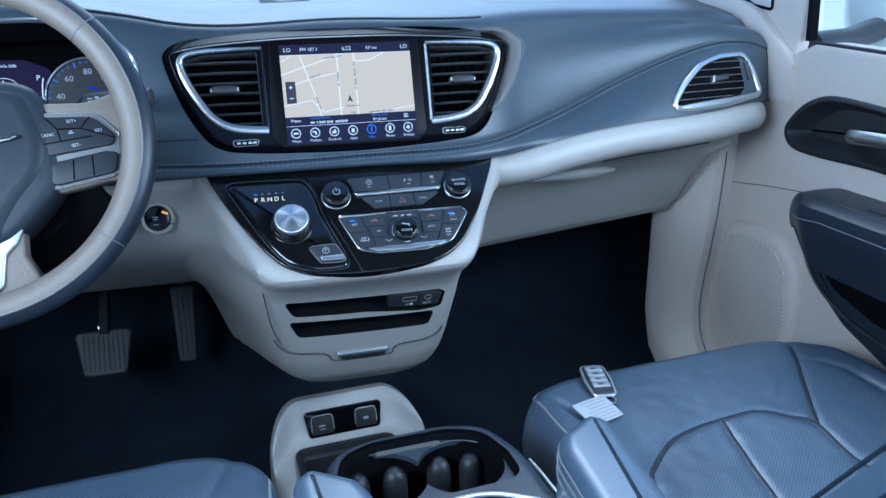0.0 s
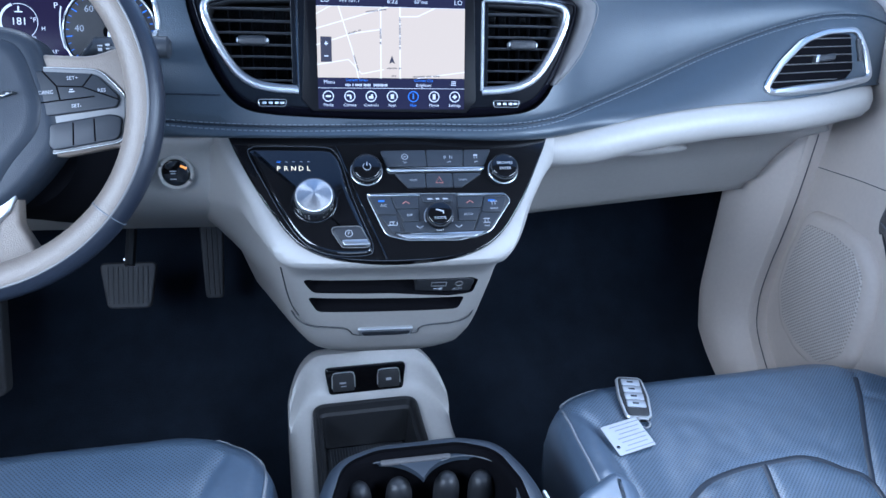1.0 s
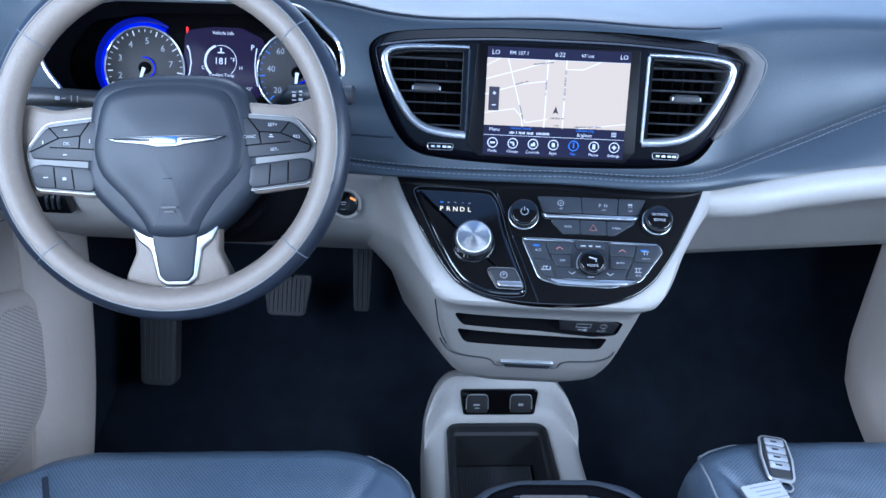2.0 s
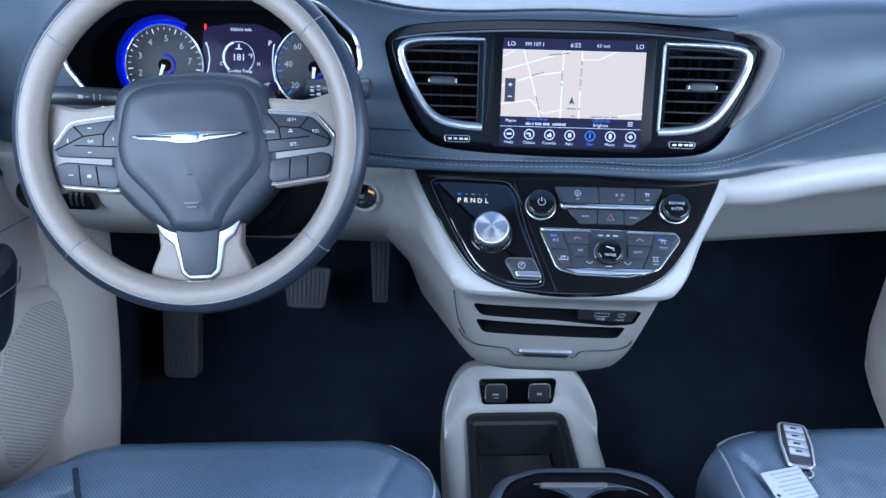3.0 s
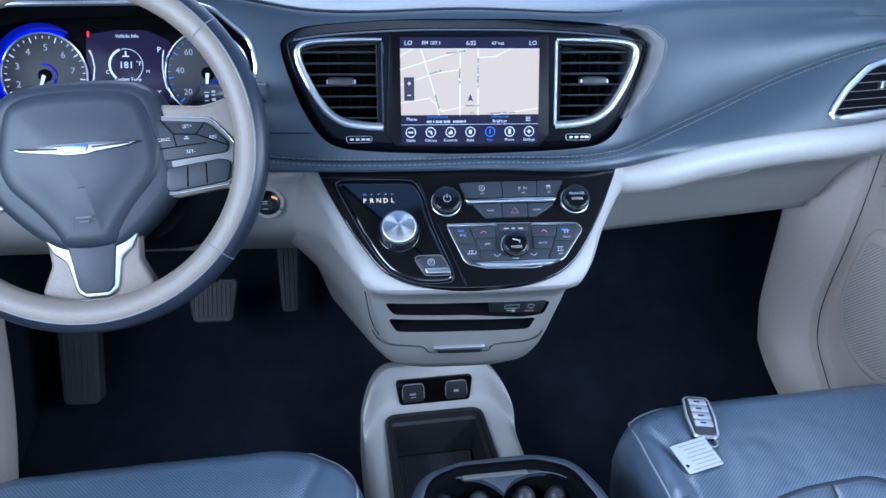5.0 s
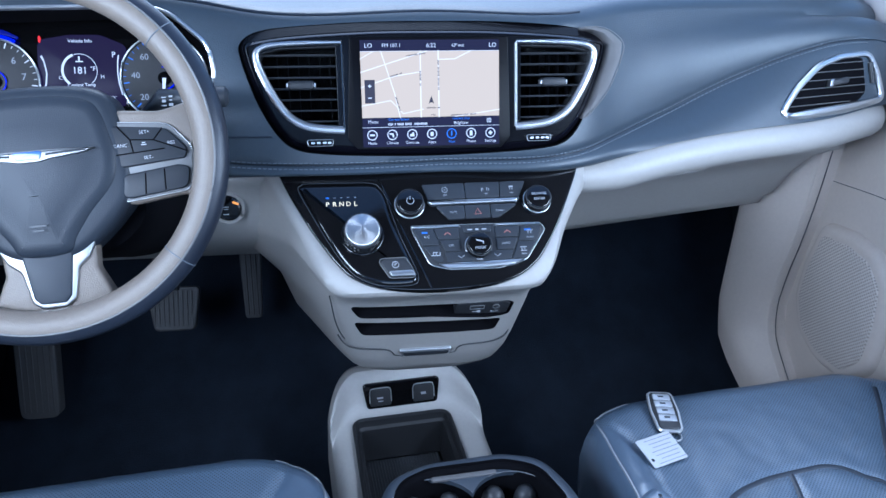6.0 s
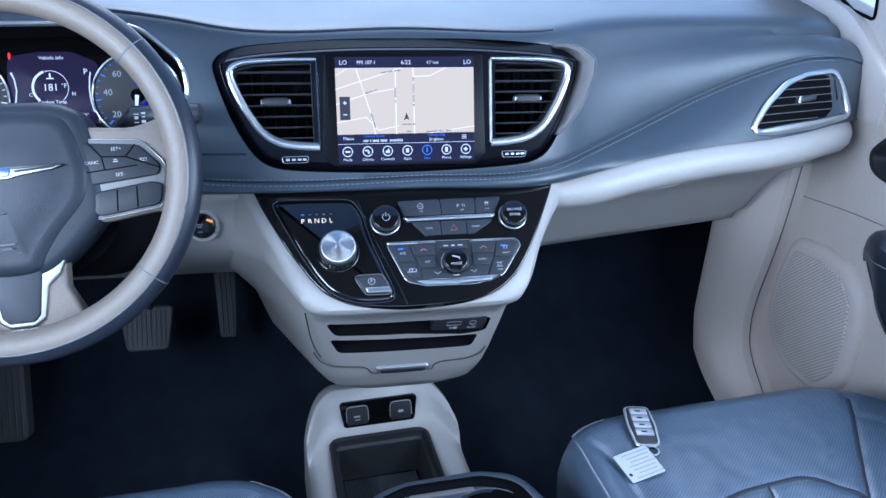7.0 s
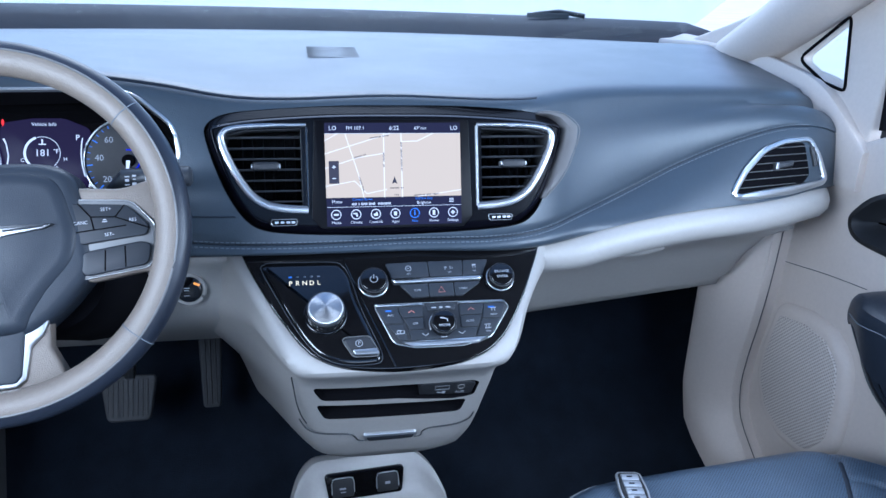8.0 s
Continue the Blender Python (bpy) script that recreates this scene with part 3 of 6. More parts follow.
side_y = ease([0.306, 0.316, 0.335, 0.365, 0.40, 0.44, 0.48, 0.53, 0.56, 0.60, 0.664], [1.12, 1.045, 1.015, 0.992, 0.974, 0.957, 0.945, 0.935, 0.932, 0.942, 0.979])
rear_x = ease([0.306, 0.316, 0.33, 0.35, 0.37, 0.39, 0.41, 0.435, 0.45, 0.47, 0.50, 0.53, 0.56, 0.60, 0.664], [0.160, 0.178, 0.191, 0.200, 0.207, 0.214, 0.222, 0.236, 0.252, 0.275, 0.312, 0.350, 0.372, 0.353, 0.28])
fillet = ease([0.3, 0.54, 0.57, 0.59, 0.61, 0.63, 0.664], [0.0, 0.0, 0.004, 0.012, 0.028, 0.048, 0.06])
rows = []
for k in range(72):
    z = 0.306 + (0.664 - 0.306) * (k / 71)
    y, w = sy(z), sw(z)
    half = [(0, 0), (0.3 * w, 0), (0.6 * w, 0.001), (w - 0.034, 0.002), (w - 0.018, 0.005), (w - 0.007, 0.011), (w, 0.022), (w + 0.003, 0.04), (w + 0.010, 0.08), (w + 0.022, 0.17), (w + 0.025, 0.30)]
    xr, deep = rear_x(z), 1.22 - side_y(z)
    plain = half
    rc = fillet(z)
    half = half[:4] + [(w - 0.018, 0.005), (w - 0.007, 0.010), (w + 0.1 * rc, 0.019), (w + 0.003 + 0.4 * rc, 0.038), (w + 0.008 + rc, 0.075), (w + 0.022 + 1.3 * rc, 0.14), (w + 0.025 + 1.4 * rc, 0.30)]
    left = plain[:6] + [(w + 0.001, 0.020)] + [(w + 0.001 + (xr - w - 0.001) * f ** 0.9, 0.020 + (deep - 0.020) * f) for f in (0.12, 0.28, 0.46, 0.64, 0.82, 0.96, 1.0)] + [(xr - 0.006, deep + 0.008), (xr - 0.03, deep + 0.02)]
    def back(a, d):
        # the flanks skip the lip under the panel and run on in one sweep
        k = max(0.0, min(1.0, (a - w + 0.004) / 0.035))
        return y + (max(0.0, side_y(z) - y)) * k * k * (3 - 2 * k) + d

    loop = [(-a, back(a, d), z) for a, d in reversed(left[1:])] + [(a, back(a, d), z) for a, d in half]
    rows.append(loop)
stack = thing("centre_stack", (0, 1.0, 0.306), "light centre stack housing with two dark slots and a drawer", "centre stack")
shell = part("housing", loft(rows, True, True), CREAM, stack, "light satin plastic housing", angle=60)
SLOT1 = rounded([(-0.113, 0.0575, 0.009), (0.0, 0.0555, 0.05), (0.100, 0.053, 0.007), (0.110, 0.044, 0.006), (0.107, 0.0145, 0.007), (0.075, 0.0115, 0.02), (0.0, 0.0225, 0.05), (-0.099, 0.0265, 0.012)], 0.006, 6)
SLOT2 = rounded([(-0.107, 0.0155, 0.007), (0.097, 0.0075, 0.006), (0.091, -0.0215, 0.009), (-0.095, -0.018, 0.012)], 0.005, 6)
carve(shell, [prism(SLOT1, LOWER, -0.05, 0.05, 0), prism(SLOT2, LOWER, -0.05, 0.05, 0)])
# liners near-black: the slots are shallow, so their shade is in the colour
for s, nm in ((SLOT1, "upper_slot"), (SLOT2, "lower_slot")):
    o = inset(s, -0.0005)
    bm = loft([[LOWER @ Vector((p.x, p.y, h)) for p in o] for h in (-0.004, -0.048)], True)
    bm.faces.new([v for v in bm.verts][len(o):])
    ob = part(nm, bm, DEEP, stack, "slot liner blackened to stand in for deep shade")
    sol = ob.modifiers.new("thick", "SOLIDIFY")
    sol.thickness = 0.001
part("usb_panel", prism(rounded([(0.03, 0.046), (0.098, 0.046), (0.1055, 0.041), (0.102, 0.019), (0.06, 0.0195), (0.03, 0.023)], 0.003), LOWER, -0.03, -0.003, 0.001), PLASTIC, stack, "black panel with two sockets")
part("usb_socket", bars(LOWER, [(0.060, 0.040, 0.020, 0.001), (0.060, 0.032, 0.020, 0.001), (0.0505, 0.036, 0.001, 0.008), (0.0695, 0.036, 0.001, 0.008)], -0.003, 0.0008), SATIN, stack, "thin silver frame of a socket")
part("audio_socket", sweep([LOWER @ Vector((0.086 + 0.0045 * math.cos(a), 0.036 + 0.0045 * math.sin(a), -0.0028)) for a in [k * math.pi / 8 for k in range(16)]], 0.0008, closed=True, sides=6), SPOKE, stack, "thin silver ring of a round socket")
lettering("socket_text", "AUX", LOWER, 0.085, 0.0245, -0.0028, 0.006, MARK, stack)
part("socket_mark", bars(LOWER, [(0.060, 0.0255, 0.012, 0.0012), (0.063, 0.0275, 0.004, 0.001), (0.063, 0.0235, 0.004, 0.001)], -0.003), MARK, stack)
# side seam, drawer seam and chrome pull
part("side_seam", sweep(curve_open([LOWER @ Vector(p) for p in ((-0.1358, 0.0688, -0.012), (-0.1337, 0.0481, -0.01), (-0.1306, 0.0174, -0.008), (-0.1254, -0.0093, -0.006), (-0.1185, -0.0275, -0.004))], 5), 0.0009, sides=6), BUTTON, stack, "thin seam down the side of the slots")
bm = sweep(curve_open([LOWER @ Vector(p) for p in ((-0.128, -0.028, -0.012), (-0.118, -0.040, -0.003), (-0.10, -0.050, 0.0), (-0.062, -0.0565, 0.0005), (-0.052, -0.066, 0.0), (-0.040, -0.077, 0.0), (0.033, -0.077, 0.0), (0.042, -0.064, 0.0005), (0.052, -0.0565, 0.0005), (0.088, -0.053, 0.0), (0.108, -0.043, -0.002), (0.116, -0.034, -0.010))], 5), 0.0011, sides=6)
part("drawer_seam", bm, PLASTIC, stack, "dark gap round the drawer")
part("drawer_pull", prism(rounded([(-0.043, -0.0575), (0.034, -0.0575), (0.031, -0.0735), (-0.038, -0.0735)], 0.004), LOWER, -0.02, 0.0045, 0.002), SATIN, stack, "satin silver drawer pull")
part("pull_recess", prism(rounded([(-0.038, -0.0625), (0.030, -0.0625), (0.028, -0.0715), (-0.034, -0.0715)], 0.003), LOWER, -0.003, 0.005, 0.0005), BUTTON, stack, "dark grip inside the pull")

# ---- infotainment unit with two air vents ----
unit = thing("infotainment_unit", (0, 1.0, 0.69), "gloss black centre bezel with touch screen and two chrome-edged air vents", "infotainment unit")
BEZEL = curve_closed(mirror([(0, 0.086), (0.07, 0.0855), (0.14, 0.082), (0.19, 0.0775), (0.213, 0.0715), (0.2255, 0.061), (0.2265, 0.048), (0.219, 0.020), (0.208, -0.010), (0.194, -0.037), (0.180, -0.055), (0.164, -0.0645), (0.14, -0.069), (0.09, -0.0725), (0, -0.075)]), 5)
carve(pad, [prism(inset(BEZEL, -0.0015), FACE, -0.05, 0.12, 0)], None, 62)
bez = part("bezel", prism(BEZEL, FACE, -0.03, 0.008, 0.0105, seg=1), BEZEL_BLACK, unit, "gloss black bezel")
VENTP = [(0.107, 0.0645, 0.003), (0.181, 0.0625, 0.04), (0.209, 0.0555, 0.008), (0.2145, 0.043, 0.01), (0.204, 0.008, 0.05), (0.188, -0.020, 0.03), (0.166, -0.0375, 0.02), (0.14, -0.0425, 0.02), (0.107, -0.0455, 0.003)]
VENT = soft(rounded(VENTP, 0.01, 3), 1)
VENTIN = soft(rounded(shrink(VENTP, 0.0065), 0.01, 3), 1)
flip = lambda o: [Vector((-p[0], p[1])) for p in reversed(o)]
carve(bez, [prism(VENTIN, FACE, -0.06, 0.03, 0), prism(flip(VENTIN), FACE, -0.06, 0.03, 0)])
# proud crown round the top and sides of the bezel, low at the bottom
crown = bmesh.new()
loops = []
for d, wide, lo, hi in ((-0.0006, 0.0, -0.004, -0.010), (-0.0003, 0.0, -0.0022, -0.0065), (0.0030, 0.0015, 0.0020, -0.0005), (0.0060, 0.0035, 0.0050, 0.0052), (0.0080, 0.0050, 0.0073, 0.0094), (0.0088, 0.0056, 0.0078, 0.0105), (0.0096, 0.0060, 0.0070, 0.0078)):
    near, far_in = inset(BEZEL, d), inset(BEZEL, d + wide)
    row = []
    for p, o, q in zip(near, far_in, BEZEL):
        k, top_k = max(0.0, min(1.0, (q.y + 0.03) / 0.07)), max(0.0, min(1.0, (q.y - 0.062) / 0.014))
        p = p.lerp(o, top_k)
        row.append(crown.verts.new(FACE @ Vector((p.x, p.y, lo + (hi - lo) * k))))
    loops.append(row)
for a, b in zip(loops, loops[1:]):
    for i in range(len(BEZEL)):
        crown.faces.new((a[i - 1], a[i], b[i], b[i - 1]))
part("crown", crown, CROWN, bez, "raised gloss black edge", angle=30)


def air_vent(name, side, parent):
    """A vent behind the bezel: dark throat, chrome surround open towards the screen, slats, tab."""
    f = (lambda o: o) if side > 0 else flip
    v = part(name, prism(f(inset(VENT, 0.004)), FACE, -0.055, -0.05, 0.0), PLASTIC, parent, "flat black plate standing in for the shaded throat of an air vent")
    wall = loft([[FACE @ Vector((p[0], p[1], h)) for p in f(VENTIN)] for h in (0.004, -0.05)], True)
    w = part("throat", wall, PLASTIC, v)
    w.modifiers.new("thick", "SOLIDIFY").thickness = 0.001
    pts = [FACE @ Vector((side * u, w, 0.0075)) for u, w in ((0.1075, -0.0425), (0.135, -0.0405), (0.157, -0.0355), (0.175, -0.0235), (0.1895, -0.003), (0.2015, 0.021), (0.2085, 0.041), (0.2075, 0.051), (0.199, 0.057), (0.18, 0.0600), (0.15, 0.0612), (0.1075, 0.0615))]
    nn = FACE.to_3x3() @ Vector((0, 0, 1))
    part("chrome_surround", sweep(curve_open(pts, 7), lambda t: 0.0054 - 0.0026 * t * t, lambda t: 0.0035, sides=10, up=nn), CHROME, v, "satin chrome surround")
    cap = [FACE @ Vector((side * 0.1075, y, 0.008)) for y in (0.060, 0.03, 0.0, -0.03, -0.042)]
    # right post is silver in place of the white reflection on a black post
    part("inner_post", sweep(cap, 0.0021, 0.0025, sides=10, up=nn), SATIN if side > 0 else CROWN, v, "silver post standing in for a bright reflection on gloss black" if side > 0 else "gloss black post beside the screen")
    for i in range(7):
        y = 0.046 - i * 0.0132
        right = 0.206
        for p, q in zip(VENTIN, VENTIN[1:] + VENTIN[:1]):
            if (p.y - y) * (q.y - y) <= 0 and abs(p.y - q.y) > 1e-6 and p.x > 0.13:
                right = p.x + (q.x - p.x) * (y - p.y) / (q.y - p.y)
        a, b = 0.1135, right - 0.0005
        sl = [FACE @ Vector((side * x, y + 0.0015, -0.006 - 0.004 * ((x - 0.16) / 0.05) ** 2)) for x in (a, (a + b) / 2, b)]
        part("slat", sweep(sl, 0.0011, 0.0075, sides=8, up=FACE.to_3x3() @ Vector((0, 0.06, 1))), SLAT, v)
    # vanes near-black, to put the shade deep in the throat into their colour
    for i in range(6):
        x = 0.122 + 0.013 * i
        part("vane", box(side * x - 0.0008, side * x + 0.0008, -0.030, 0.05, -0.045, -0.028, 0.0005, m=FACE), DEEP, v)
    tabm = FACE @ Matrix.Translation((side * 0.1575, 0.012, 0))
    t = part("tab", prism(rounded([(-0.0165, -0.0055), (0.0165, -0.0055), (0.0165, 0.0055), (-0.0165, 0.0055)], 0.0052), tabm, -0.006, 0.007, 0.003), PLASTIC, v, "black slider tab with bright ends")
    for e in (-1, 1):
        part("tab_end", prism(rounded([(e * 0.0165 - 0.0012, -0.0028), (e * 0.0165 + 0.0013, -0.0028), (e * 0.0165 + 0.0013, 0.0028), (e * 0.0165 - 0.0012, 0.0028)], 0.001), tabm, -0.004, 0.0062, 0.002), SATIN, v)
    return v


air_vent("air_vent", -1, unit)
air_vent("air_vent", 1, unit)
part("wing", loft([[FACE @ Vector((u, v, h)) for u, v, h in ((a - 0.002, b, 0.0), (a * 0.5 + c * 0.5, b * 0.5 + d * 0.5, 0.0065), (c, d, 0.006), (c + 0.002, d, -0.012))]
     for a, b, c, d in ((0.192, 0.0755, 0.193, 0.0775), (0.205, 0.0725, 0.2105, 0.0785), (0.215, 0.068, 0.228, 0.0745), (0.227, 0.055, 0.246, 0.060), (0.224, 0.036, 0.2445, 0.040), (0.215, 0.012, 0.230, 0.004), (0.203, -0.018, 0.2135, -0.019), (0.196, -0.034, 0.199, -0.034))], caps=False), WING, unit, "satin grey wing beside the vent").modifiers.new("thick", "SOLIDIFY").thickness = 0.003
part("wing_edge", sweep(curve_open([FACE @ Vector(p) for p in ((0.192, 0.078, 0.002), (0.2105, 0.0790, 0.006), (0.2285, 0.0750, 0.007), (0.247, 0.060, 0.007), (0.2455, 0.040, 0.007), (0.231, 0.004, 0.007), (0.2145, -0.019, 0.007), (0.2, -0.034, 0.006))], 5), 0.0007, sides=6), SPOKE, unit)
for s in (-1, 1):
    hb = part("seat_heat_button", prism(rounded([(s * 0.1375 - 0.016, -0.0625), (s * 0.1375 + 0.016, -0.0625), (s * 0.1375 + 0.019 , -0.0525), (s * 0.1375 - 0.019, -0.0525)], 0.003), FACE, 0.004, 0.0085, 0.001), BEZEL_BLACK, unit, "small black bar switch with bright marks")
    part("switch_edge", sweep([FACE @ Vector((p.x, p.y, 0.0086)) for p in rounded([(s * 0.1375 - 0.0145, -0.0612), (s * 0.1375 + 0.0145, -0.0612), (s * 0.1375 + 0.0165, -0.0535), (s * 0.1375 - 0.0165, -0.0535)], 0.003)], 0.0004, closed=True, sides=5), SATIN, hb)
    part("switch_mark", bars(FACE, [(s * 0.1375 + d, -0.0573, 0.0045, 0.0026) for d in (-0.009, -0.002, 0.005, 0.011)], 0.0085), SATIN, hb)

# the touch screen
SCREENPANEL = rounded([(-0.098, 0.068, 0.003), (0.097, 0.068, 0.003), (0.1, -0.055, 0.006), (0.088, -0.0685, 0.006), (-0.092, -0.0665, 0.006), (-0.104, -0.053, 0.006)], 0.004)
screen = part("screen_panel", prism(SCREENPANEL, FACE, 0.0, 0.0092, 0.001), SURROUND, unit, "black surround of the display")


def quad(u0, v0, u1, v1, h, m, bm=None):
    return prism([Vector((u0, v0)), Vector((u1, v0)), Vector((u1, v1)), Vector((u0, v1))], m, h, h + 0.0003, 0, bm)


H = 0.0094
disp = part("display", quad(-0.0855, -0.064, 0.0855, 0.064, H, FACE), E_BAR, screen, "lit display with navigation map and icon row", False)
part("map", quad(-0.0855, -0.0285, 0.0855, 0.0505, H + 0.0004, FACE), E_MAP, disp, "", False)


def road(pts, w):
    bm = bmesh.new()
    for a, b in zip(pts, pts[1:]):
        a, b = Vector(a), Vector(b)
        d = (b - a).normalized() * w / 2
        s = Vector((-d.y, d.x))
        prism([a - d * 0.6 - s * 0.6, b + d * 0.6 - s * 0.6, b + d * 0.6 + s * 0.6, a - d * 0.6 + s * 0.6], FACE, H + 0.0008, H + 0.0010, 0, bm)
    return bm


for pts, w in (([(-0.0605, 0.0505), (-0.045, 0.0), (-0.039, -0.0285)], 0.0018), ([(-0.0125, 0.0505), (-0.013, -0.0285)], 0.0022), ([(0.0095, 0.0505), (0.0095, -0.0285)], 0.0022),
               ([(-0.0855, 0.026), (-0.02, 0.046), (-0.005, 0.0505)], 0.0018), ([(-0.0855, 0.008), (-0.045, 0.021), (-0.0125, 0.026)], 0.0018), ([(-0.0855, -0.014), (-0.05, -0.008), (-0.035, -0.024), (-0.01, -0.019)], 0.0016),
               ([(0.0095, 0.0405), (0.03, 0.041), (0.05, 0.0505)], 0.0018), ([(0.03, -0.0285), (0.0855, -0.021)], 0.0016), ([(-0.0855, 0.042), (-0.07, 0.0505)], 0.0014)):
    part("road", road(pts, w), E_ROAD, disp, "", False)
def word_bars(u, v, long, tall, turn, gaps=()):
    """Unreadable print: a row of letter-sized bars along a line."""
    m, n = FACE @ Matrix.Translation((u, v, 0)) @ Matrix.Rotation(radians(turn), 4, "Z"), max(2, int(long / 0.0016))
    return bars(m, [(-long / 2 + (k + 0.5) * long / n, 0.0002 * (k % 2), 0.0010, tall * (1.0 if k % 3 else 0.75)) for k in range(n) if k not in gaps], H + 0.0012)


for u, v, long, turn, gaps in ((-0.043, 0.0225, 0.016, 17, (7,)), (-0.0130, 0.018, 0.018, 90, (2, 3)), (0.0095, 0.022, 0.036, 90, (2, 9, 17)), (0.0025, -0.0175, 0.017, 0, (7,)), (0.040, -0.0265, 0.032, 2, (9, 14)),
                               (-0.0415, -0.012, 0.018, -74, (6,)), (-0.018, 0.0465, 0.024, 8, (9,)), (0.002, -0.0262, 0.006, 0, ())):
    part("street_label", word_bars(u, v, long, 0.0019, turn, gaps), E_GREY, disp, "", False)
part("zoom_buttons", quad(-0.0815, -0.011, -0.069, 0.017, H + 0.0012, FACE), E_DARK, disp, "", False)
part("zoom_mark", bars(FACE, [(-0.0752, 0.0095, 0.0042, 0.0012), (-0.0752, 0.0095, 0.0012, 0.0042), (-0.0752, -0.0045, 0.0045, 0.0012)], H + 0.0016), E_WHITE, disp, "", False)
part("position_arrow", prism([Vector((-0.0035, -0.0125)), Vector((0, -0.0105)), Vector((0.0035, -0.0125)), Vector((0, -0.003))], FACE, H + 0.0012, H + 0.0015, 0), E_DARK, disp, "", False)
for body, u, v, sz in (("LO", -0.0755, 0.0572, 0.0075), ("FM 107.1", -0.0475, 0.0572, 0.0062), ("6:22", 0.001, 0.0572, 0.0072), ("63°out", 0.034, 0.0572, 0.0055), ("LO", 0.0775, 0.0572, 0.0075),
                       ("Menu", -0.0725, -0.0335, 0.0058), ("Brighton", 0.037, -0.0365, 0.0052)):
    lettering("display_text", body, FACE, u, v, H + 0.0006, sz, E_WHITE, disp)
for body, u, v in (("Current Street", -0.041, -0.031), ("Current City", 0.037, -0.031)):
    lettering("display_text", body, FACE, u, v, H + 0.0008, 0.0042, E_BLUE, disp)
part("street_name", word_bars(-0.030, -0.0368, 0.049, 0.0030, 0, (4, 6, 12, 18, 19)), E_WHITE, disp, "", False)
for rect in ((0.0725, -0.032, 0.0058, 0.0009), (0.0725, -0.034, 0.0058, 0.0009), (0.0725, -0.036, 0.0058, 0.0009)):
    part("menu_mark", bars(FACE, [rect], H + 0.0006), E_WHITE, disp, "", False)
for rect in ((0, -0.0402, 0.171, 0.0005), (0, 0.0507, 0.171, 0.0004)):
    part("divider", bars(FACE, [rect], H + 0.0006), E_WHITE, disp, "", False)
for i, body in enumerate(("Media", "Climate", "Controls", "Apps", "Nav", "Phone", "Settings")):
    u = -0.074 + i * 0.0247
    ink = E_BLUE if body == "Nav" else E_WHITE
    ic = part("icon", sweep([FACE @ Vector((u + 0.0058 * math.cos(a), -0.0495 + 0.0058 * math.sin(a), H + 0.0008)) for a in [k * math.pi / 12 for k in range(24)]], 0.0006, closed=True, sides=4), ink, disp, "", False)
    marks = [[(0, 0, 0.006, 0.0022)], [(-0.001, 0.001, 0.005, 0.0018), (0.001, -0.0015, 0.002, 0.003)], [(0, -0.001, 0.0052, 0.003), (0.001, 0.0015, 0.002, 0.002)], [(0, 0, 0.0038, 0.005)], [(0, -0.0005, 0.0016, 0.0045), (0, 0.0028, 0.0018, 0.0014)], [(0, 0, 0.0034, 0.0062)], [(0, 0, 0.0052, 0.0018), (0, 0, 0.0018, 0.0052)]][i]
    part("icon_mark", bars(FACE, [(u + a, -0.0495 + b, c, d) for a, b, c, d in marks], H + 0.0006), ink, disp, "", False)
    lettering("icon_text", body, FACE, u, -0.0595, H + 0.0006, 0.0047, ink, disp)

# ---- climate and shifter panel ----
REDPRINT = mat("red_print", (0.42, 0.16, 0.13), 0.6, vary=0.02)
panel = thing("control_panel", (0, 0.93, 0.60), "gloss black control panel with rotary shifter, knobs and climate buttons", "control panel")
PANEL = curve_closed([(-0.189, 0.062), (-0.182, 0.071), (-0.1, 0.073), (0.0, 0.073), (0.1, 0.073), (0.186, 0.071), (0.191, 0.062), (0.174, 0.024), (0.155, -0.014), (0.134, -0.047), (0.118, -0.065), (0.097, -0.079), (0.066, -0.0885), (0.02, -0.0922), (-0.03, -0.0918), (-0.075, -0.086), (-0.105, -0.073), (-0.121, -0.058), (-0.136, -0.037), (-0.160, 0.002)], 4)
part("fascia", prism(PANEL, STACK, -0.02, 0.003, 0.002), GLOSS, panel, "gloss black fascia")
SHIFT = curve_closed([(-0.166, 0.042), (-0.163, 0.0485), (-0.155, 0.0505), (-0.11, 0.050), (-0.078, 0.0485), (-0.068, 0.042), (-0.0605, 0.026), (-0.051, -0.011), (-0.040, -0.042), (-0.0305, -0.068), (-0.0295, -0.0795), (-0.036, -0.084), (-0.06, -0.0845), (-0.082, -0.0805), (-0.101, -0.0705), (-0.115, -0.055), (-0.131, -0.029), (-0.15, 0.008)], 5)
part("shifter_bezel", prism(SHIFT, STACK, 0.0, 0.0065, 0.007, drop=0.0045, seg=4), GLOSS, panel, "raised gloss black shifter bezel")
part("bezel_line", sweep([STACK @ Vector((p.x, p.y, 0.0045)) for p in inset(SHIFT, -0.0010)], 0.0006, closed=True, sides=6), BUTTON, panel, "thin grey line round the shifter bezel")
part("panel_seam", sweep([STACK @ Vector(p) for p in ((-0.068, 0.056, 0.0035), (-0.047, -0.004, 0.0035), (-0.013, -0.09, 0.0035))], 0.0013, sides=6), GLOSS, panel)
for i, ch in enumerate("PRNDL"):
    lettering("shift_letter", ch, STACK, -0.1325 + 0.0085 * i, 0.0218, 0.0064, 0.0085, E_LETTER, panel)
part("shift_light", bars(STACK, [(-0.1325, 0.0305, 0.004, 0.002)], 0.0062), E_BLUE, panel)
for i in range(1, 5):
    part("shift_light", bars(STACK, [(-0.1325 + 0.0085 * i, 0.0305, 0.003, 0.0012)], 0.0062), MARK, panel)


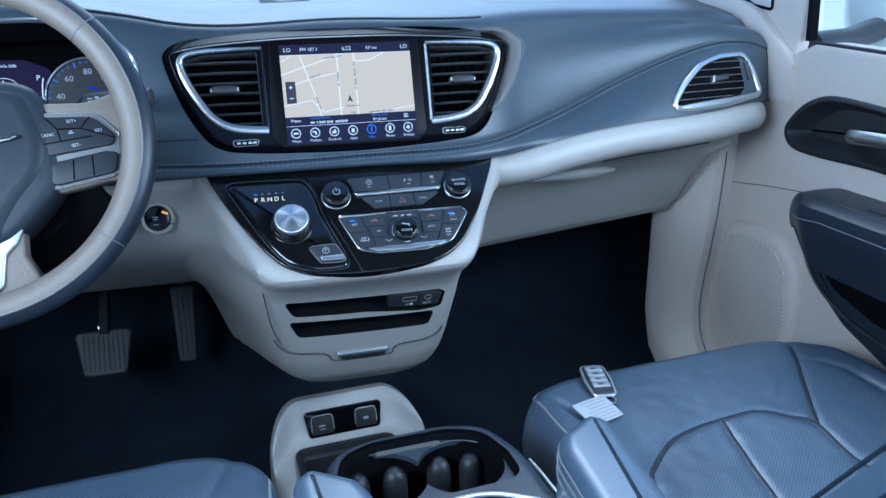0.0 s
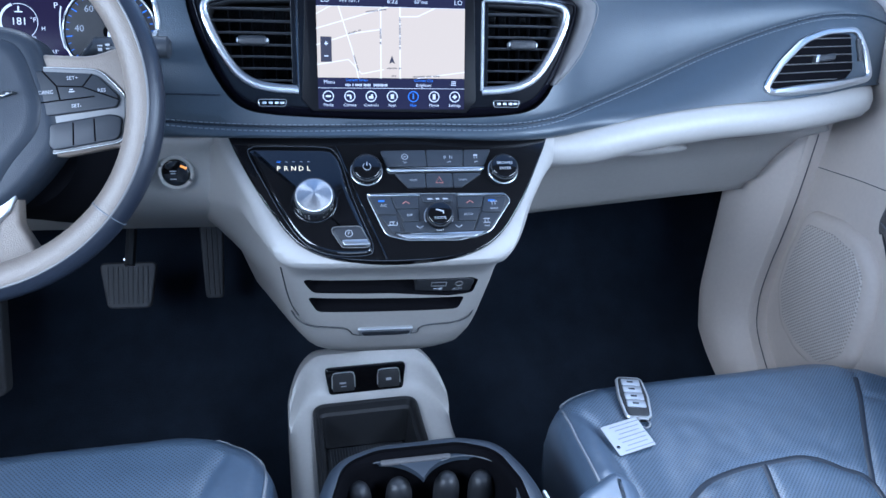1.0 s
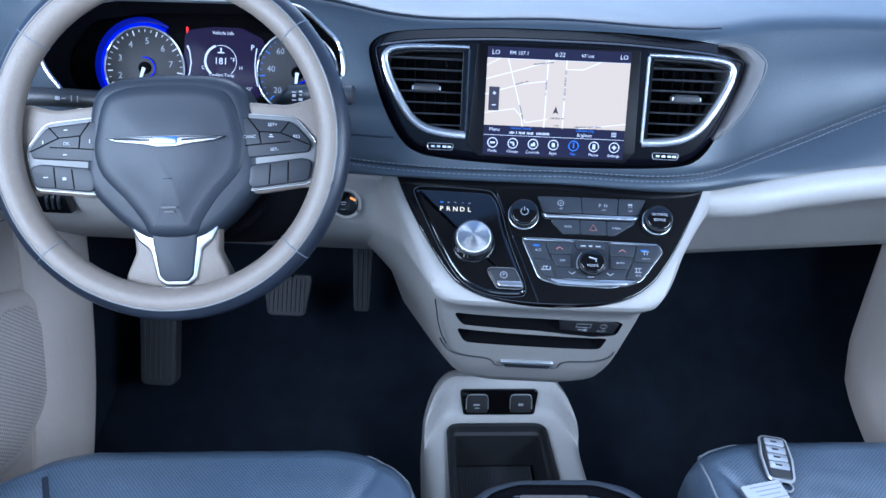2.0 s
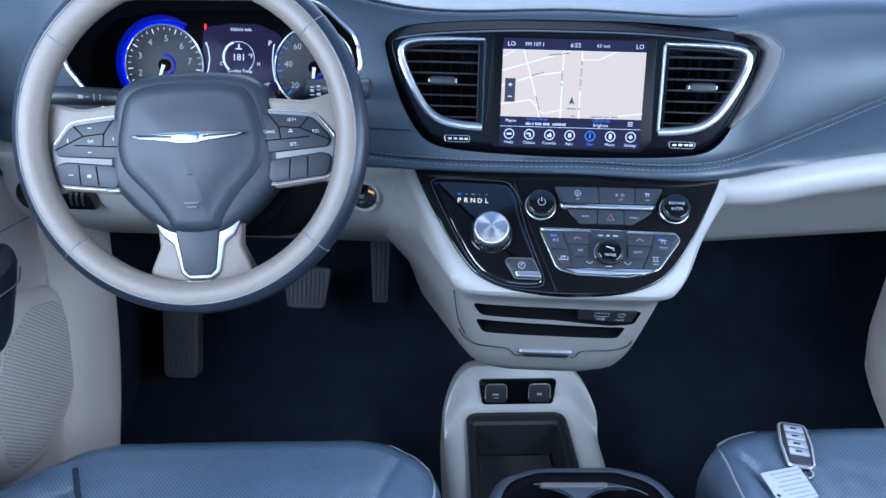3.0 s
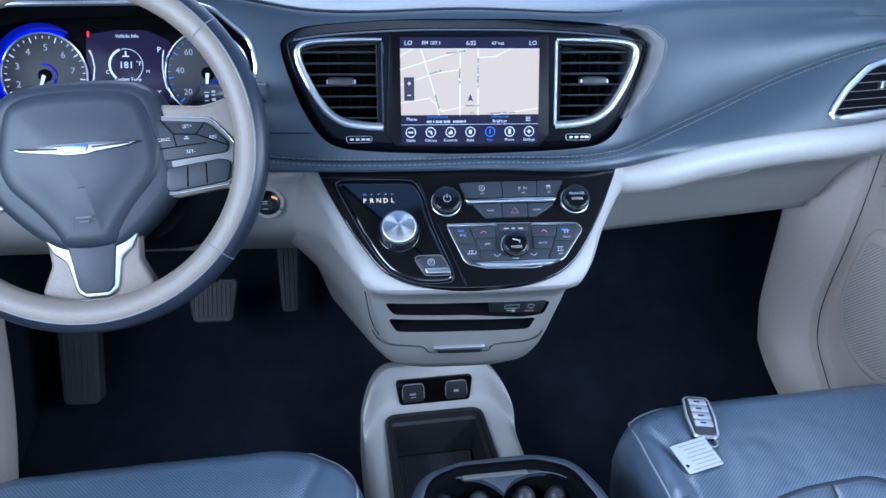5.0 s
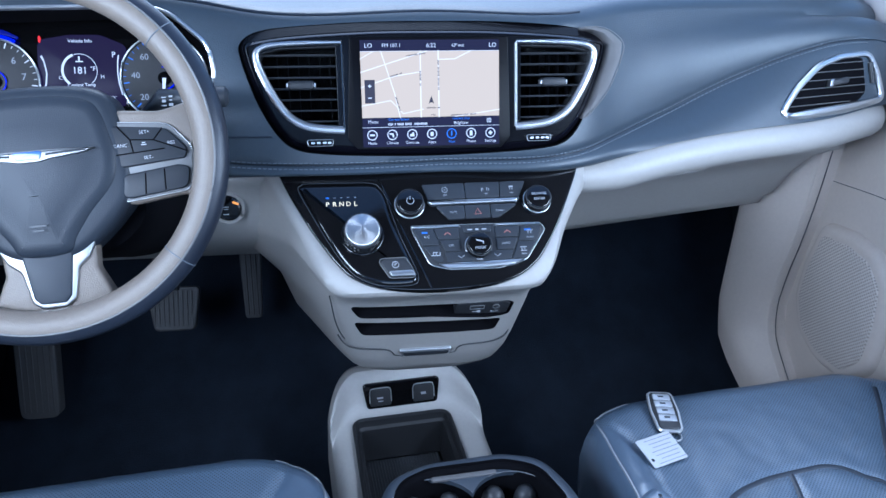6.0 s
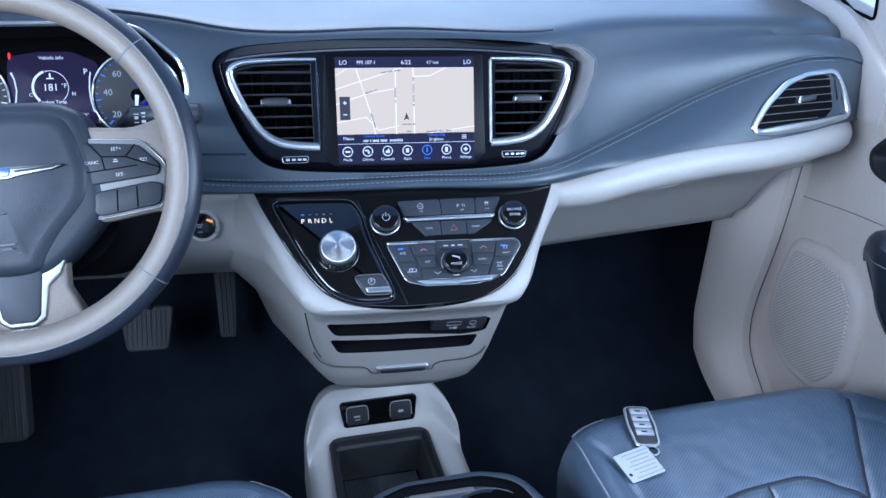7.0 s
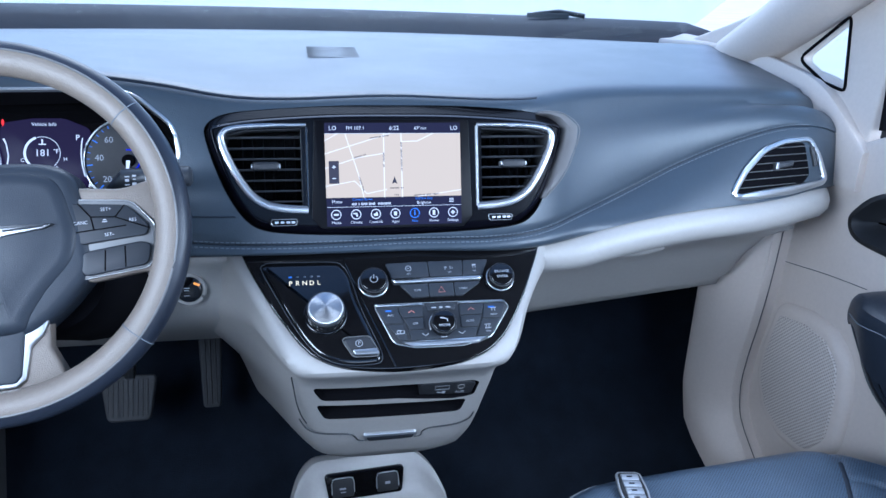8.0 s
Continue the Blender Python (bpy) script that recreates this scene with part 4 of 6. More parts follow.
def knob(u, v, r, tall, face, parent, label, ribs=36):
    m = STACK @ Matrix.Translation((u, v, 0))
    out = [Vector(((r if k % 2 else r * 0.965) * math.cos(math.pi * k / ribs), (r if k % 2 else r * 0.965) * math.sin(math.pi * k / ribs))) for k in range(2 * ribs)]
    body = part("knob", prism(out, m, 0.002, tall * 0.8, 0.001), GLOSS, parent, label)
    part("knob_ring", prism(ellipse(0, 0, r * 0.97, r * 0.97, 40), m, tall * 0.8, tall - 0.002, 0.001), PLASTIC, body)
    part("knob_cap", prism(ellipse(0, 0, r * 0.9, r * 0.9, 40), m, tall * 0.8, tall, 0.002), face, body)
    return body


sk = knob(-0.0925, -0.0205, 0.0230, 0.028, BRUSHED, panel, "rotary shifter knob with brushed metal top")
part("knob_base", prism(ellipse(-0.0925, -0.0205, 0.0262, 0.0262, 40), STACK, 0.004, 0.009, 0.002), GLOSS, sk)
for u, v, r, lab in ((-0.032, 0.0185, 0.0178, "black volume knob with printed mark"), (0.131, 0.0185, 0.0172, "black tuning knob with printed mark"), (0.049, -0.0405, 0.0162, "black mode knob with printed mark")):
    kb = knob(u, v, r, 0.018, GLOSS, panel, lab)
    m2 = STACK @ Matrix.Translation((u, v, 0))
    part("knob_trim", sweep([m2 @ Vector((r * 1.02 * math.cos(a), r * 1.02 * math.sin(a), 0.0055)) for a in [k * math.pi / 16 for k in range(32)]], 0.0008, closed=True, sides=6), SATIN, kb)
    if u > 0.1:
        for body, v2, size in (("BROWSE", 0.0035, 0.0048), ("ENTER", -0.0035, 0.0048)):
            lettering("knob_text", body, m2, 0, v2, 0.0181, size, MARK, kb)
    elif u < 0:
        part("knob_mark", sweep([m2 @ Vector((0.0045 * math.cos(c), 0.0045 * math.sin(c), 0.0181)) for c in [radians(125 + 24 * k) for k in range(13)]], 0.00045, sides=5), MARK, kb)
        part("knob_mark", bars(m2, [(0.0, 0.0035, 0.0009, 0.005)], 0.018), MARK, kb)
    else:
        lettering("knob_text", "MODE", m2, 0, -0.006, 0.0181, 0.0048, MARK, kb)
        part("knob_mark", bars(m2 @ Matrix.Rotation(radians(-15), 4, "Z"), [(-0.001, 0.003, 0.009, 0.0016)], 0.018), MARK, kb)
        part("knob_mark", bars(m2, [(0.004, 0.001, 0.0012, 0.004)], 0.018), MARK, kb)


def button(pts, parent, label="", mark=(), h=0.006, face=BUTTON, text="", size=0.0034, chevron=0, ring=None, note="", ink=MARK):
    b = part("button", prism(rounded(pts, 0.0018, 3), STACK, 0.0, h, 0.0008), face, parent, label)
    c = sum((Vector(p[:2]) for p in pts), Vector((0, 0))) / len(pts)
    for a, d, w, t in mark:
        part("button_mark", bars(STACK, [(c.x + a, c.y + d, w, t)], h), ink, b)
    if chevron:
        part("chevron", sweep([STACK @ Vector((c.x + q, c.y + chevron * (0.0016 - abs(q) * 0.75), h + 0.0001)) for q in (-0.004, 0, 0.004)], 0.0005, sides=5), ink, b)
    if ring:
        part("button_ring", sweep([STACK @ Vector((c.x + ring[0] + ring[2] * math.cos(q), c.y + ring[1] + ring[2] * math.sin(q), h + 0.0001)) for q in [k * math.pi / 8 for k in range(16)]], 0.00045, closed=True, sides=4), ink, b)
    if note:
        lettering("button_note", note, STACK, c.x + (0.005 if note == "OFF " else 0), c.y - 0.0055, h + 0.0001, 0.0028, ink, b)
    if text:
        lettering("button_text", text, STACK, c.x, c.y, h + 0.0001, size, ink, b)
    return b


# upper row, bright strip, small row
button([(-0.015, 0.0445), (0.0385, 0.0455), (0.0395, 0.0240), (-0.0085, 0.0235)], panel, mark=((0, 0.002, 0.0025, 0.0008),), ring=(0, 0.002, 0.0035), note="OFF")
button([(0.0393, 0.0455), (0.0845, 0.0455), (0.0825, 0.0240), (0.0402, 0.0240)], panel, text="P", size=0.0065, mark=((0.006, 0.001, 0.0008, 0.004), (0.0085, 0.0005, 0.0008, 0.003)), note="OFF ")
button([(0.0853, 0.0455), (0.1185, 0.046), (0.1085, 0.0245), (0.0833, 0.0240)], panel, mark=((0, 0.003, 0.005, 0.002), (-0.0015, 0.0, 0.0008, 0.002), (0.0015, 0.0, 0.0008, 0.002)), note="OFF")
part("bright_strip", prism(rounded([(-0.011, 0.0222), (0.110, 0.0230), (0.104, 0.0165), (-0.0055, 0.0158)], 0.002), STACK, 0.002, 0.0085, 0.0025), CHROME, panel, "satin chrome strip between button rows")
button([(0.0, 0.0150), (0.0365, 0.0150), (0.0365, -0.003), (0.016, -0.0035)], panel, text="MUTE")
hz = button([(0.0372, 0.0150), (0.0690, 0.0150), (0.0690, -0.003), (0.0372, -0.003)], panel, "hazard switch with red triangle")
part("hazard_triangle", sweep([STACK @ Vector((0.053 + 0.005 * math.sin(a), 0.0048 + 0.005 * math.cos(a), 0.0062)) for a in (0, 2 * math.pi / 3, 4 * math.pi / 3)], 0.0005, closed=True, sides=4), REDPRINT, hz)
button([(0.0697, 0.0150), (0.1065, 0.0152), (0.079, -0.003), (0.0697, -0.003)], panel, text="SCREEN", size=0.0030)
# climate cluster
CLIM = rounded([(-0.035, -0.0095, 0.006), (0.131, -0.011, 0.008), (0.137, -0.021, 0.006), (0.109, -0.060, 0.02), (0.073, -0.0695, 0.03), (0.012, -0.0685, 0.02), (-0.013, -0.062, 0.015)], 0.006)
part("climate_frame", prism(CLIM, STACK, 0.0, 0.0055, 0.002), PLASTIC, panel, "gloss black climate frame")
part("climate_line", sweep([STACK @ Vector((p.x, p.y, 0.0045)) for p in inset(CLIM, 0.0004)], 0.0005, closed=True, sides=6), SATIN, panel)
for pts in ([(-0.034, -0.0105), (0.026, -0.0115), (0.030, -0.0145), (-0.030, -0.0145)], [(0.074, -0.0115), (0.128, -0.0118), (0.133, -0.0155), (0.07, -0.0145)], [(-0.004, -0.0605), (0.108, -0.0595), (0.090, -0.0665), (0.05, -0.0682), (0.010, -0.0672)]):
    part("bright_strip", prism(rounded(pts, 0.001), STACK, 0.003, 0.008, 0.0015), CHROME, panel, "satin chrome strip on the climate frame")
hB = 0.0072
for pts, kw in (([(-0.031, -0.0155), (-0.006, -0.0155), (0.001, -0.0375), (-0.0205, -0.0365)], dict(text="A/C", size=0.0048)), ([(-0.005, -0.0155), (0.026, -0.0155), (0.026, -0.0300), (0.0, -0.0300)], dict(chevron=1, ink=REDPRINT)),
                ([(0.001, -0.0310), (0.026, -0.0310), (0.026, -0.0460), (0.008, -0.0460)], dict(text="OFF", size=0.0038)), ([(-0.020, -0.0380), (0.0, -0.0385), (0.0045, -0.0590), (-0.005, -0.0585)], dict(mark=((0, -0.002, 0.011, 0.0009), (0.0, 0.002, 0.006, 0.0009), (0.0055, 0.0, 0.0009, 0.004)), ring=(-0.001, 0, 0.002))),
                ([(0.006, -0.0470), (0.045, -0.0470), (0.045, -0.0595), (0.009, -0.0595)], dict(chevron=-1)), ([(0.030, -0.0148), (0.068, -0.0148), (0.066, -0.0225), (0.032, -0.0225)], dict(mark=((-0.009, 0, 0.006, 0.0016), (0, 0, 0.004, 0.0022), (0.009, 0, 0.006, 0.0016)))),
                ([(0.072, -0.0155), (0.104, -0.0158), (0.100, -0.0300), (0.072, -0.0300)], dict(chevron=1, ink=REDPRINT)), ([(0.072, -0.0310), (0.0995, -0.0310), (0.093, -0.0460), (0.072, -0.0460)], dict(text="AUTO", size=0.0038)),
                ([(0.053, -0.0470), (0.0925, -0.0470), (0.088, -0.0590), (0.053, -0.0595)], dict(chevron=-1)), ([(0.105, -0.0160), (0.132, -0.0165), (0.124, -0.0365), (0.1, -0.0355)], dict(mark=((0, 0.0035, 0.008, 0.0008), (-0.002, 0.001, 0.0008, 0.003), (0.0015, 0.001, 0.0008, 0.003)), note="FRONT")),
                ([(0.0995, -0.0365), (0.123, -0.0375), (0.108, -0.0580), (0.0895, -0.0585)], dict(mark=((0, 0.0035, 0.008, 0.0008), (0, -0.0015, 0.008, 0.0008), (-0.002, 0.001, 0.0008, 0.003), (0.0015, 0.001, 0.0008, 0.003)), note="REAR"))):
    button(pts, panel, h=hB, **kw)
for rect in ((-0.0165, -0.0205, 0.007, 0.002), (0.113, -0.0215, 0.008, 0.002)):
    part("indicator", bars(STACK, [rect], hB), E_BLUE, panel, "small blue indicator light")
# parking brake switch
BRAKE = STACK @ Matrix.Translation((0.0045, -0.0025, 0))
pb = part("parking_brake_switch", prism(rounded([(-0.081, -0.050), (-0.047, -0.0495), (-0.034, -0.0735), (-0.067, -0.073)], 0.006), BRAKE, 0.004, 0.010, 0.002), PLASTIC, panel, "grey parking brake switch with bright lip")
part("switch_rim", sweep([BRAKE @ Vector((p.x, p.y, 0.008)) for p in rounded([(-0.082, -0.049), (-0.0465, -0.0485), (-0.033, -0.0745), (-0.067, -0.074)], 0.006)], 0.0006, closed=True, sides=6), SPOKE, pb)
part("switch_lip", prism(rounded([(-0.068, -0.066), (-0.0395, -0.0655), (-0.036, -0.0725), (-0.065, -0.0722)], 0.0015), BRAKE, 0.009, 0.012, 0.001), CHROME, pb)
part("switch_mark", sweep([BRAKE @ Vector((-0.0595 + 0.004 * math.cos(a), -0.058 + 0.004 * math.sin(a), 0.0103)) for a in [k * math.pi / 8 for k in range(16)]], 0.0005, closed=True, sides=4), MARK, pb)
lettering("switch_text", "P", BRAKE, -0.0595, -0.058, 0.0103, 0.006, MARK, pb)

# ---- passenger side air vent ----
SIDE = Matrix(((1.0564, 0.2453, -0.0621), (0.2485, 0.4586, 1.0007), (0.2311, -0.9049, 0.3573))).to_4x4()
SIDE.transpose()
SIDE.translation = (0.1489, 0.9500, 0.6715)
sv = thing("side_air_vent", (0.6, 1.05, 0.70), "chrome-framed triangular air vent at the dashboard end", "air vent")
RING = rounded([(0.322, 0.050, 0.012), (0.345, 0.088, 0.05), (0.376, 0.118, 0.06), (0.412, 0.1305, 0.08), (0.466, 0.135, 0.026), (0.490, 0.108, 0.06), (0.512, 0.068, 0.012), (0.44, 0.0545, 0.1), (0.37, 0.0475, 0.1)], 0.02, 5)
carve(pad, [prism(inset(RING, 0.002), SIDE, -0.02, 0.06, 0)], None, 62)
part("surround", prism(inset(RING, 0.002), SIDE, -0.03, 0.0112, 0.003), PAD, sv, "dark surround plate")
part("chrome_frame", sweep([SIDE @ Vector((p.x, p.y, 0.0125)) for p in inset(RING, 0.0025)], 0.0048, 0.0034, closed=True, sides=8, up=SIDE.to_3x3() @ Vector((0, 0, 1))), CHROME, sv, "satin chrome frame")
part("lower_lip", sweep(curve_open([SIDE @ Vector(p) for p in ((0.335, 0.0515, 0.014), (0.37, 0.0535, 0.016), (0.44, 0.0605, 0.016), (0.50, 0.0705, 0.014))], 5), lambda t: 0.002 + 0.004 * math.sin(math.pi * t), 0.003, sides=8, up=SIDE.to_3x3() @ Vector((0, 0, 1))), CHROME, sv, "thick chrome lower lip")
THROAT = rounded([(0.329, 0.055, 0.004), (0.350, 0.0885, 0.03), (0.380, 0.1165, 0.03), (0.42, 0.1265, 0.02), (0.457, 0.126, 0.008), (0.474, 0.080, 0.01), (0.462, 0.068, 0.006), (0.39, 0.058, 0.05)], 0.01, 4)
# no real depth: a flat black plate gives the shade of the throat
part("throat", prism(THROAT, SIDE, 0.0, 0.0115, 0.0004), DEEP, sv, "flat black plate standing in for the shaded throat")
# slats in the paler wing grey, for their lit front edges
for i in range(6):
    y = 0.066 + i * 0.0105
    xs = []
    for p, q in zip(THROAT, THROAT[1:] + THROAT[:1]):
        if (p.y - y) * (q.y - y) <= 0 and abs(p.y - q.y) > 1e-7:
            xs.append(p.x + (q.x - p.x) * (y - p.y) / (q.y - p.y))
    if len(xs) > 1:
        part("slat", sweep([SIDE @ Vector((x, y + 0.05 * (x - 0.4), 0.0125)) for x in (min(xs) + 0.002, max(xs) - 0.002)], 0.0008, 0.0022, sides=6, up=SIDE.to_3x3() @ Vector((0, 0, 1))), WING, sv)
part("tab", prism(rounded([(0.402, 0.088), (0.432, 0.092), (0.432, 0.101), (0.402, 0.097)], 0.003), SIDE, 0.01, 0.019, 0.002), PLASTIC, sv, "black slider tab with bright end")
part("tab_end", prism(rounded([(0.399, 0.0875), (0.405, 0.088), (0.405, 0.098), (0.399, 0.0975)], 0.002), SIDE, 0.01, 0.0185, 0.001), CHROME, sv)
part("thumb_wheel", sweep([SIDE @ Vector((0.477 + 0.006 * math.sin(t * 1.2), 0.106 - 0.014 * t, 0.012)) for t in (-1, -0.5, 0, 0.5, 1)], 0.005, 0.004, sides=10), PLASTIC, sv, "dark ribbed thumb wheel")
part("wheel_mark", bars(SIDE, [(0.480, 0.112, 0.004, 0.0012), (0.483, 0.106, 0.005, 0.0012), (0.482, 0.100, 0.004, 0.0012)], 0.0158), MARK, sv)

# ---- steering wheel and column ----
SW = WHEEL @ Matrix.Rotation(radians(4), 4, "Z")
wheel = thing("steering_wheel", (-0.422, 0.851, 0.745), "light leather three-spoke steering wheel with dark hub and silver trim", "steering wheel")


def rim_arc(a0, a1, f0, f1, grow=0.0, n=120, k=12):
    rows = []
    for i in range(n + 1):
        t = radians(a0 + (a1 - a0) * i / n)
        row = []
        for j in range(k + 1):
            f = radians(f0 + (f1 - f0) * j / k)
            r = 0.1750 + (0.0178 + grow) * math.cos(f)
            row.append(SW @ Vector((r * math.cos(t), r * math.sin(t), (0.0155 + grow) * math.sin(f))))
        rows.append(row)
    return loft(rows)


rim = part("rim", rim_arc(0, 360, 73, 232), LEATHER_CREAM, wheel, "light leather inner rim")
part("rim_outer", rim_arc(0, 360, -130, 73), RIM_DARK, wheel, "dark leather outer rim")
part("rim_line", sweep([SW @ Vector(((0.1750 + 0.0178 * math.cos(radians(73))) * math.cos(a), (0.1750 + 0.0178 * math.cos(radians(73))) * math.sin(a), 0.0155 * math.sin(radians(73)))) for a in [k * math.pi / 60 for k in range(120)]], 0.0012, closed=True, sides=6), SPOKE, wheel, "thin silver line round the rim")
for a in (38, 142, 222, 318):
    part("rim_seam", sweep([SW @ Vector(((0.1750 + 0.0181 * math.cos(f)) * math.cos(radians(a)), (0.1750 + 0.0181 * math.cos(f)) * math.sin(radians(a)), 0.0158 * math.sin(f))) for f in [k * math.pi / 10 for k in range(20)]], 0.0006, closed=True, sides=5), STITCH, wheel)
HUBO = curve_closed(mirror([(1.09 * u, 1.05 * v) for u, v in [(0, 0.0655), (0.040, 0.0635), (0.062, 0.0575), (0.0745, 0.045), (0.0815, 0.015), (0.0855, -0.02), (0.0845, -0.045), (0.069, -0.067), (0.049, -0.087), (0.028, -0.1015), (0, -0.1060)]]), 4)
hub = prism(HUBO, SW, -0.05, -0.002, 0.013, dome=0.004, seg=6)
# raised shield in the middle of the cover
SHIELD = curve_closed(mirror([(1.10 * u, 1.05 * v) for u, v in [(0, 0.055), (0.042, 0.052), (0.062, 0.040), (0.071, 0.008), (0.0735, -0.012), (0.067, -0.036), (0.045, -0.062), (0.030, -0.083), (0.022, -0.096), (0, -0.0985)]]), 4)
prism(SHIELD, SW, -0.02, 0.003, 0.017, hub, dome=0.005, seg=9, drop=0.0075)
part("hub", hub, HUB, wheel, "dark grained airbag cover with raised shield")
emb = part("emblem", prism(rounded([(-0.064, 0.0012, 0.0006), (-0.022, 0.0035, 0.004), (0.022, 0.0035, 0.004), (0.064, 0.0012, 0.0006), (0.052, -0.0028, 0.002), (0.020, -0.0065, 0.003), (0.010, -0.0088, 0.003), (-0.010, -0.0088, 0.003), (-0.020, -0.0065, 0.003), (-0.052, -0.0028, 0.002)], 0.003), SW, 0.0, 0.0098, 0.0008), mat("emblem_silver", (0.16, 0.163, 0.168), 0.34, metal=0.9, vary=0.05), wheel, "winged silver emblem with blue centre")
for s in (-1, 1):
    part("emblem_groove", sweep([SW @ Vector((s * u, v, 0.0098)) for u, v in ((0.017, -0.0018), (0.035, -0.0008), (0.054, 0.0)) ], 0.0011, sides=5), BUTTON, emb)
part("emblem_centre", prism(rounded([(-0.0145, 0.0018), (0.0145, 0.0018), (0.011, -0.0062), (-0.011, -0.0062)], 0.0025), SW, 0.008, 0.0106, 0.0005), mat("blue_enamel", (0.03, 0.09, 0.30), 0.25, coat=0.5), emb, "blue enamel centre")
part("hub_mark", bars(SW, [(0.0, -0.072, 0.016, 0.002), (0, -0.0765, 0.010, 0.0018)], 0.0082), BUTTON, wheel)


def spoke(s):
    f = (lambda o: o) if s > 0 else (lambda o: [(-p[0], *p[1:]) for p in reversed(o)])
    sp = part("spoke", prism(rounded(f([(0.065, 0.040, 0.01), (0.125, 0.034, 0.05), (0.162, 0.044, 0.01), (0.166, -0.01, 0.05), (0.160, -0.058, 0.01), (0.140, -0.054, 0.02), (0.09, -0.060, 0.02), (0.065, -0.055, 0.01)]), 0.01), SW, -0.024, -0.010, 0.005), LEATHER_CREAM, wheel, "light spoke")
    part("spoke_frame", prism(rounded(f([(0.070, 0.0265, 0.004), (0.134, 0.0205, 0.022), (0.1555, -0.006, 0.016), (0.1535, -0.026, 0.02), (0.148, -0.050, 0.011), (0.080, -0.057, 0.006)]), 0.006, 7), SW, -0.012, -0.006, 0.002), SPOKE, sp, "satin silver spoke frame")
    part("frame_edge", sweep([SW @ Vector((p.x, p.y, -0.0075)) for p in inset(rounded(f([(0.070, 0.0265, 0.004), (0.134, 0.0205, 0.022), (0.1555, -0.006, 0.016), (0.1535, -0.026, 0.02), (0.148, -0.050, 0.011), (0.080, -0.057, 0.006)]), 0.006, 7), 0.0006)], 0.0009, closed=True, sides=6), SATIN, sp)
    up = part("switch_pod", prism(rounded(f([(0.074, 0.0215, 0.003), (0.131, 0.0155, 0.018), (0.151, -0.0075, 0.010), (0.147, -0.0170, 0.005), (0.074, -0.0225, 0.003)]), 0.004, 6), SW, -0.008, -0.0025, 0.0015), POD, sp, "dark four-way switch pod")
    lo = part("switch_pod", prism(rounded(f([(0.084, -0.0290, 0.008), (0.139, -0.0230, 0.010), (0.1510, -0.0260, 0.007), (0.1465, -0.0472, 0.010), (0.081, -0.0545, 0.008)]), 0.004, 6), SW, -0.008, -0.0025, 0.0015), POD, sp, "dark rocker switch pod")
    for a, b in (((0.095, 0.006), (0.118, 0.004)), ((0.118, 0.004), (0.128, 0.0155)), ((0.118, 0.004), (0.150, -0.010)), ((0.095, 0.006), (0.084, 0.0205)), ((0.095, 0.006), (0.097, -0.0075)), ((0.097, -0.0075), (0.128, -0.0055)), ((0.097, -0.0075), (0.076, -0.009))):
        part("switch_gap", sweep([SW @ Vector((s * a[0], a[1], -0.0024)), SW @ Vector((s * b[0], b[1], -0.0024))], 0.0007, sides=5), DEEP, up)
    for a, b in (((0.106, -0.029), (0.104, -0.050)), ((0.125, -0.0265), (0.124, -0.048))):
        part("switch_gap", sweep([SW @ Vector((s * a[0], a[1], -0.0024)), SW @ Vector((s * b[0], b[1], -0.0024))], 0.0007, sides=5), DEEP, lo)
    if s > 0:
        for body, u, v in (("SET+", 0.110, 0.0125), ("CANC", 0.085, 0.0005), ("RES", 0.135, -0.0005), ("SET-", 0.111, -0.0135)):
            lettering("switch_text", body, SW, u, v, -0.0022, 0.0048, MARK, up)
        for rect in ((0.108, 0.0, 0.005, 0.001), (0.108, 0.002, 0.003, 0.001)):
            part("switch_mark", bars(SW, [rect], -0.0024), MARK, up)
    else:
        lettering("switch_text", "OK", SW, -0.110, -0.002, -0.0022, 0.0048, MARK, up)
        for rect in ((-0.110, 0.0125, 0.004, 0.001), (-0.112, -0.0135, 0.004, 0.001), (-0.135, 0.0, 0.001, 0.004), (-0.085, 0.0, 0.001, 0.004)):
            part("switch_mark", bars(SW, [rect], -0.0024), MARK, up)
        for rect in ((-0.134, -0.037, 0.005, 0.0012), (-0.114, -0.039, 0.004, 0.003)):
            part("switch_mark", bars(SW, [rect], -0.0024), MARK, lo)


spoke(1)
spoke(-1)
low = part("lower_spoke", prism(rounded([(-0.048, -0.07, 0.01), (0.048, -0.07, 0.01), (0.045, -0.120, 0.01), (0.060, -0.152, 0.01), (0.03, -0.164, 0.01), (-0.03, -0.164, 0.01), (-0.060, -0.152, 0.01), (-0.045, -0.120, 0.01)], 0.01), SW, -0.028, -0.010, 0.004), LEATHER_CREAM, wheel, "light lower spoke")
part("spoke_frame", prism(rounded([(-0.053, -0.082, 0.003), (0.053, -0.082, 0.003), (0.040, -0.108, 0.01), (0.028, -0.118, 0.01), (0.0215, -0.150, 0.008), (0.012, -0.157, 0.008), (-0.012, -0.157, 0.008), (-0.0215, -0.150, 0.008), (-0.028, -0.118, 0.01), (-0.040, -0.108, 0.01)], 0.005), SW, -0.014, -0.006, 0.003), CHROME, low, "satin chrome lower spoke frame")
part("spoke_insert", prism(rounded([(-0.0255, -0.095, 0.003), (0.0255, -0.095, 0.003), (0.018, -0.145, 0.006), (0.012, -0.1515, 0.005), (-0.012, -0.1515, 0.005), (-0.018, -0.145, 0.006)], 0.005), SW, -0.01, -0.0035, 0.002), HUB, low, "dark insert")
column = thing("steering_column", (-0.422, 0.95, 0.70), "black column shroud with indicator and wiper stalks behind the wheel", "steering column")
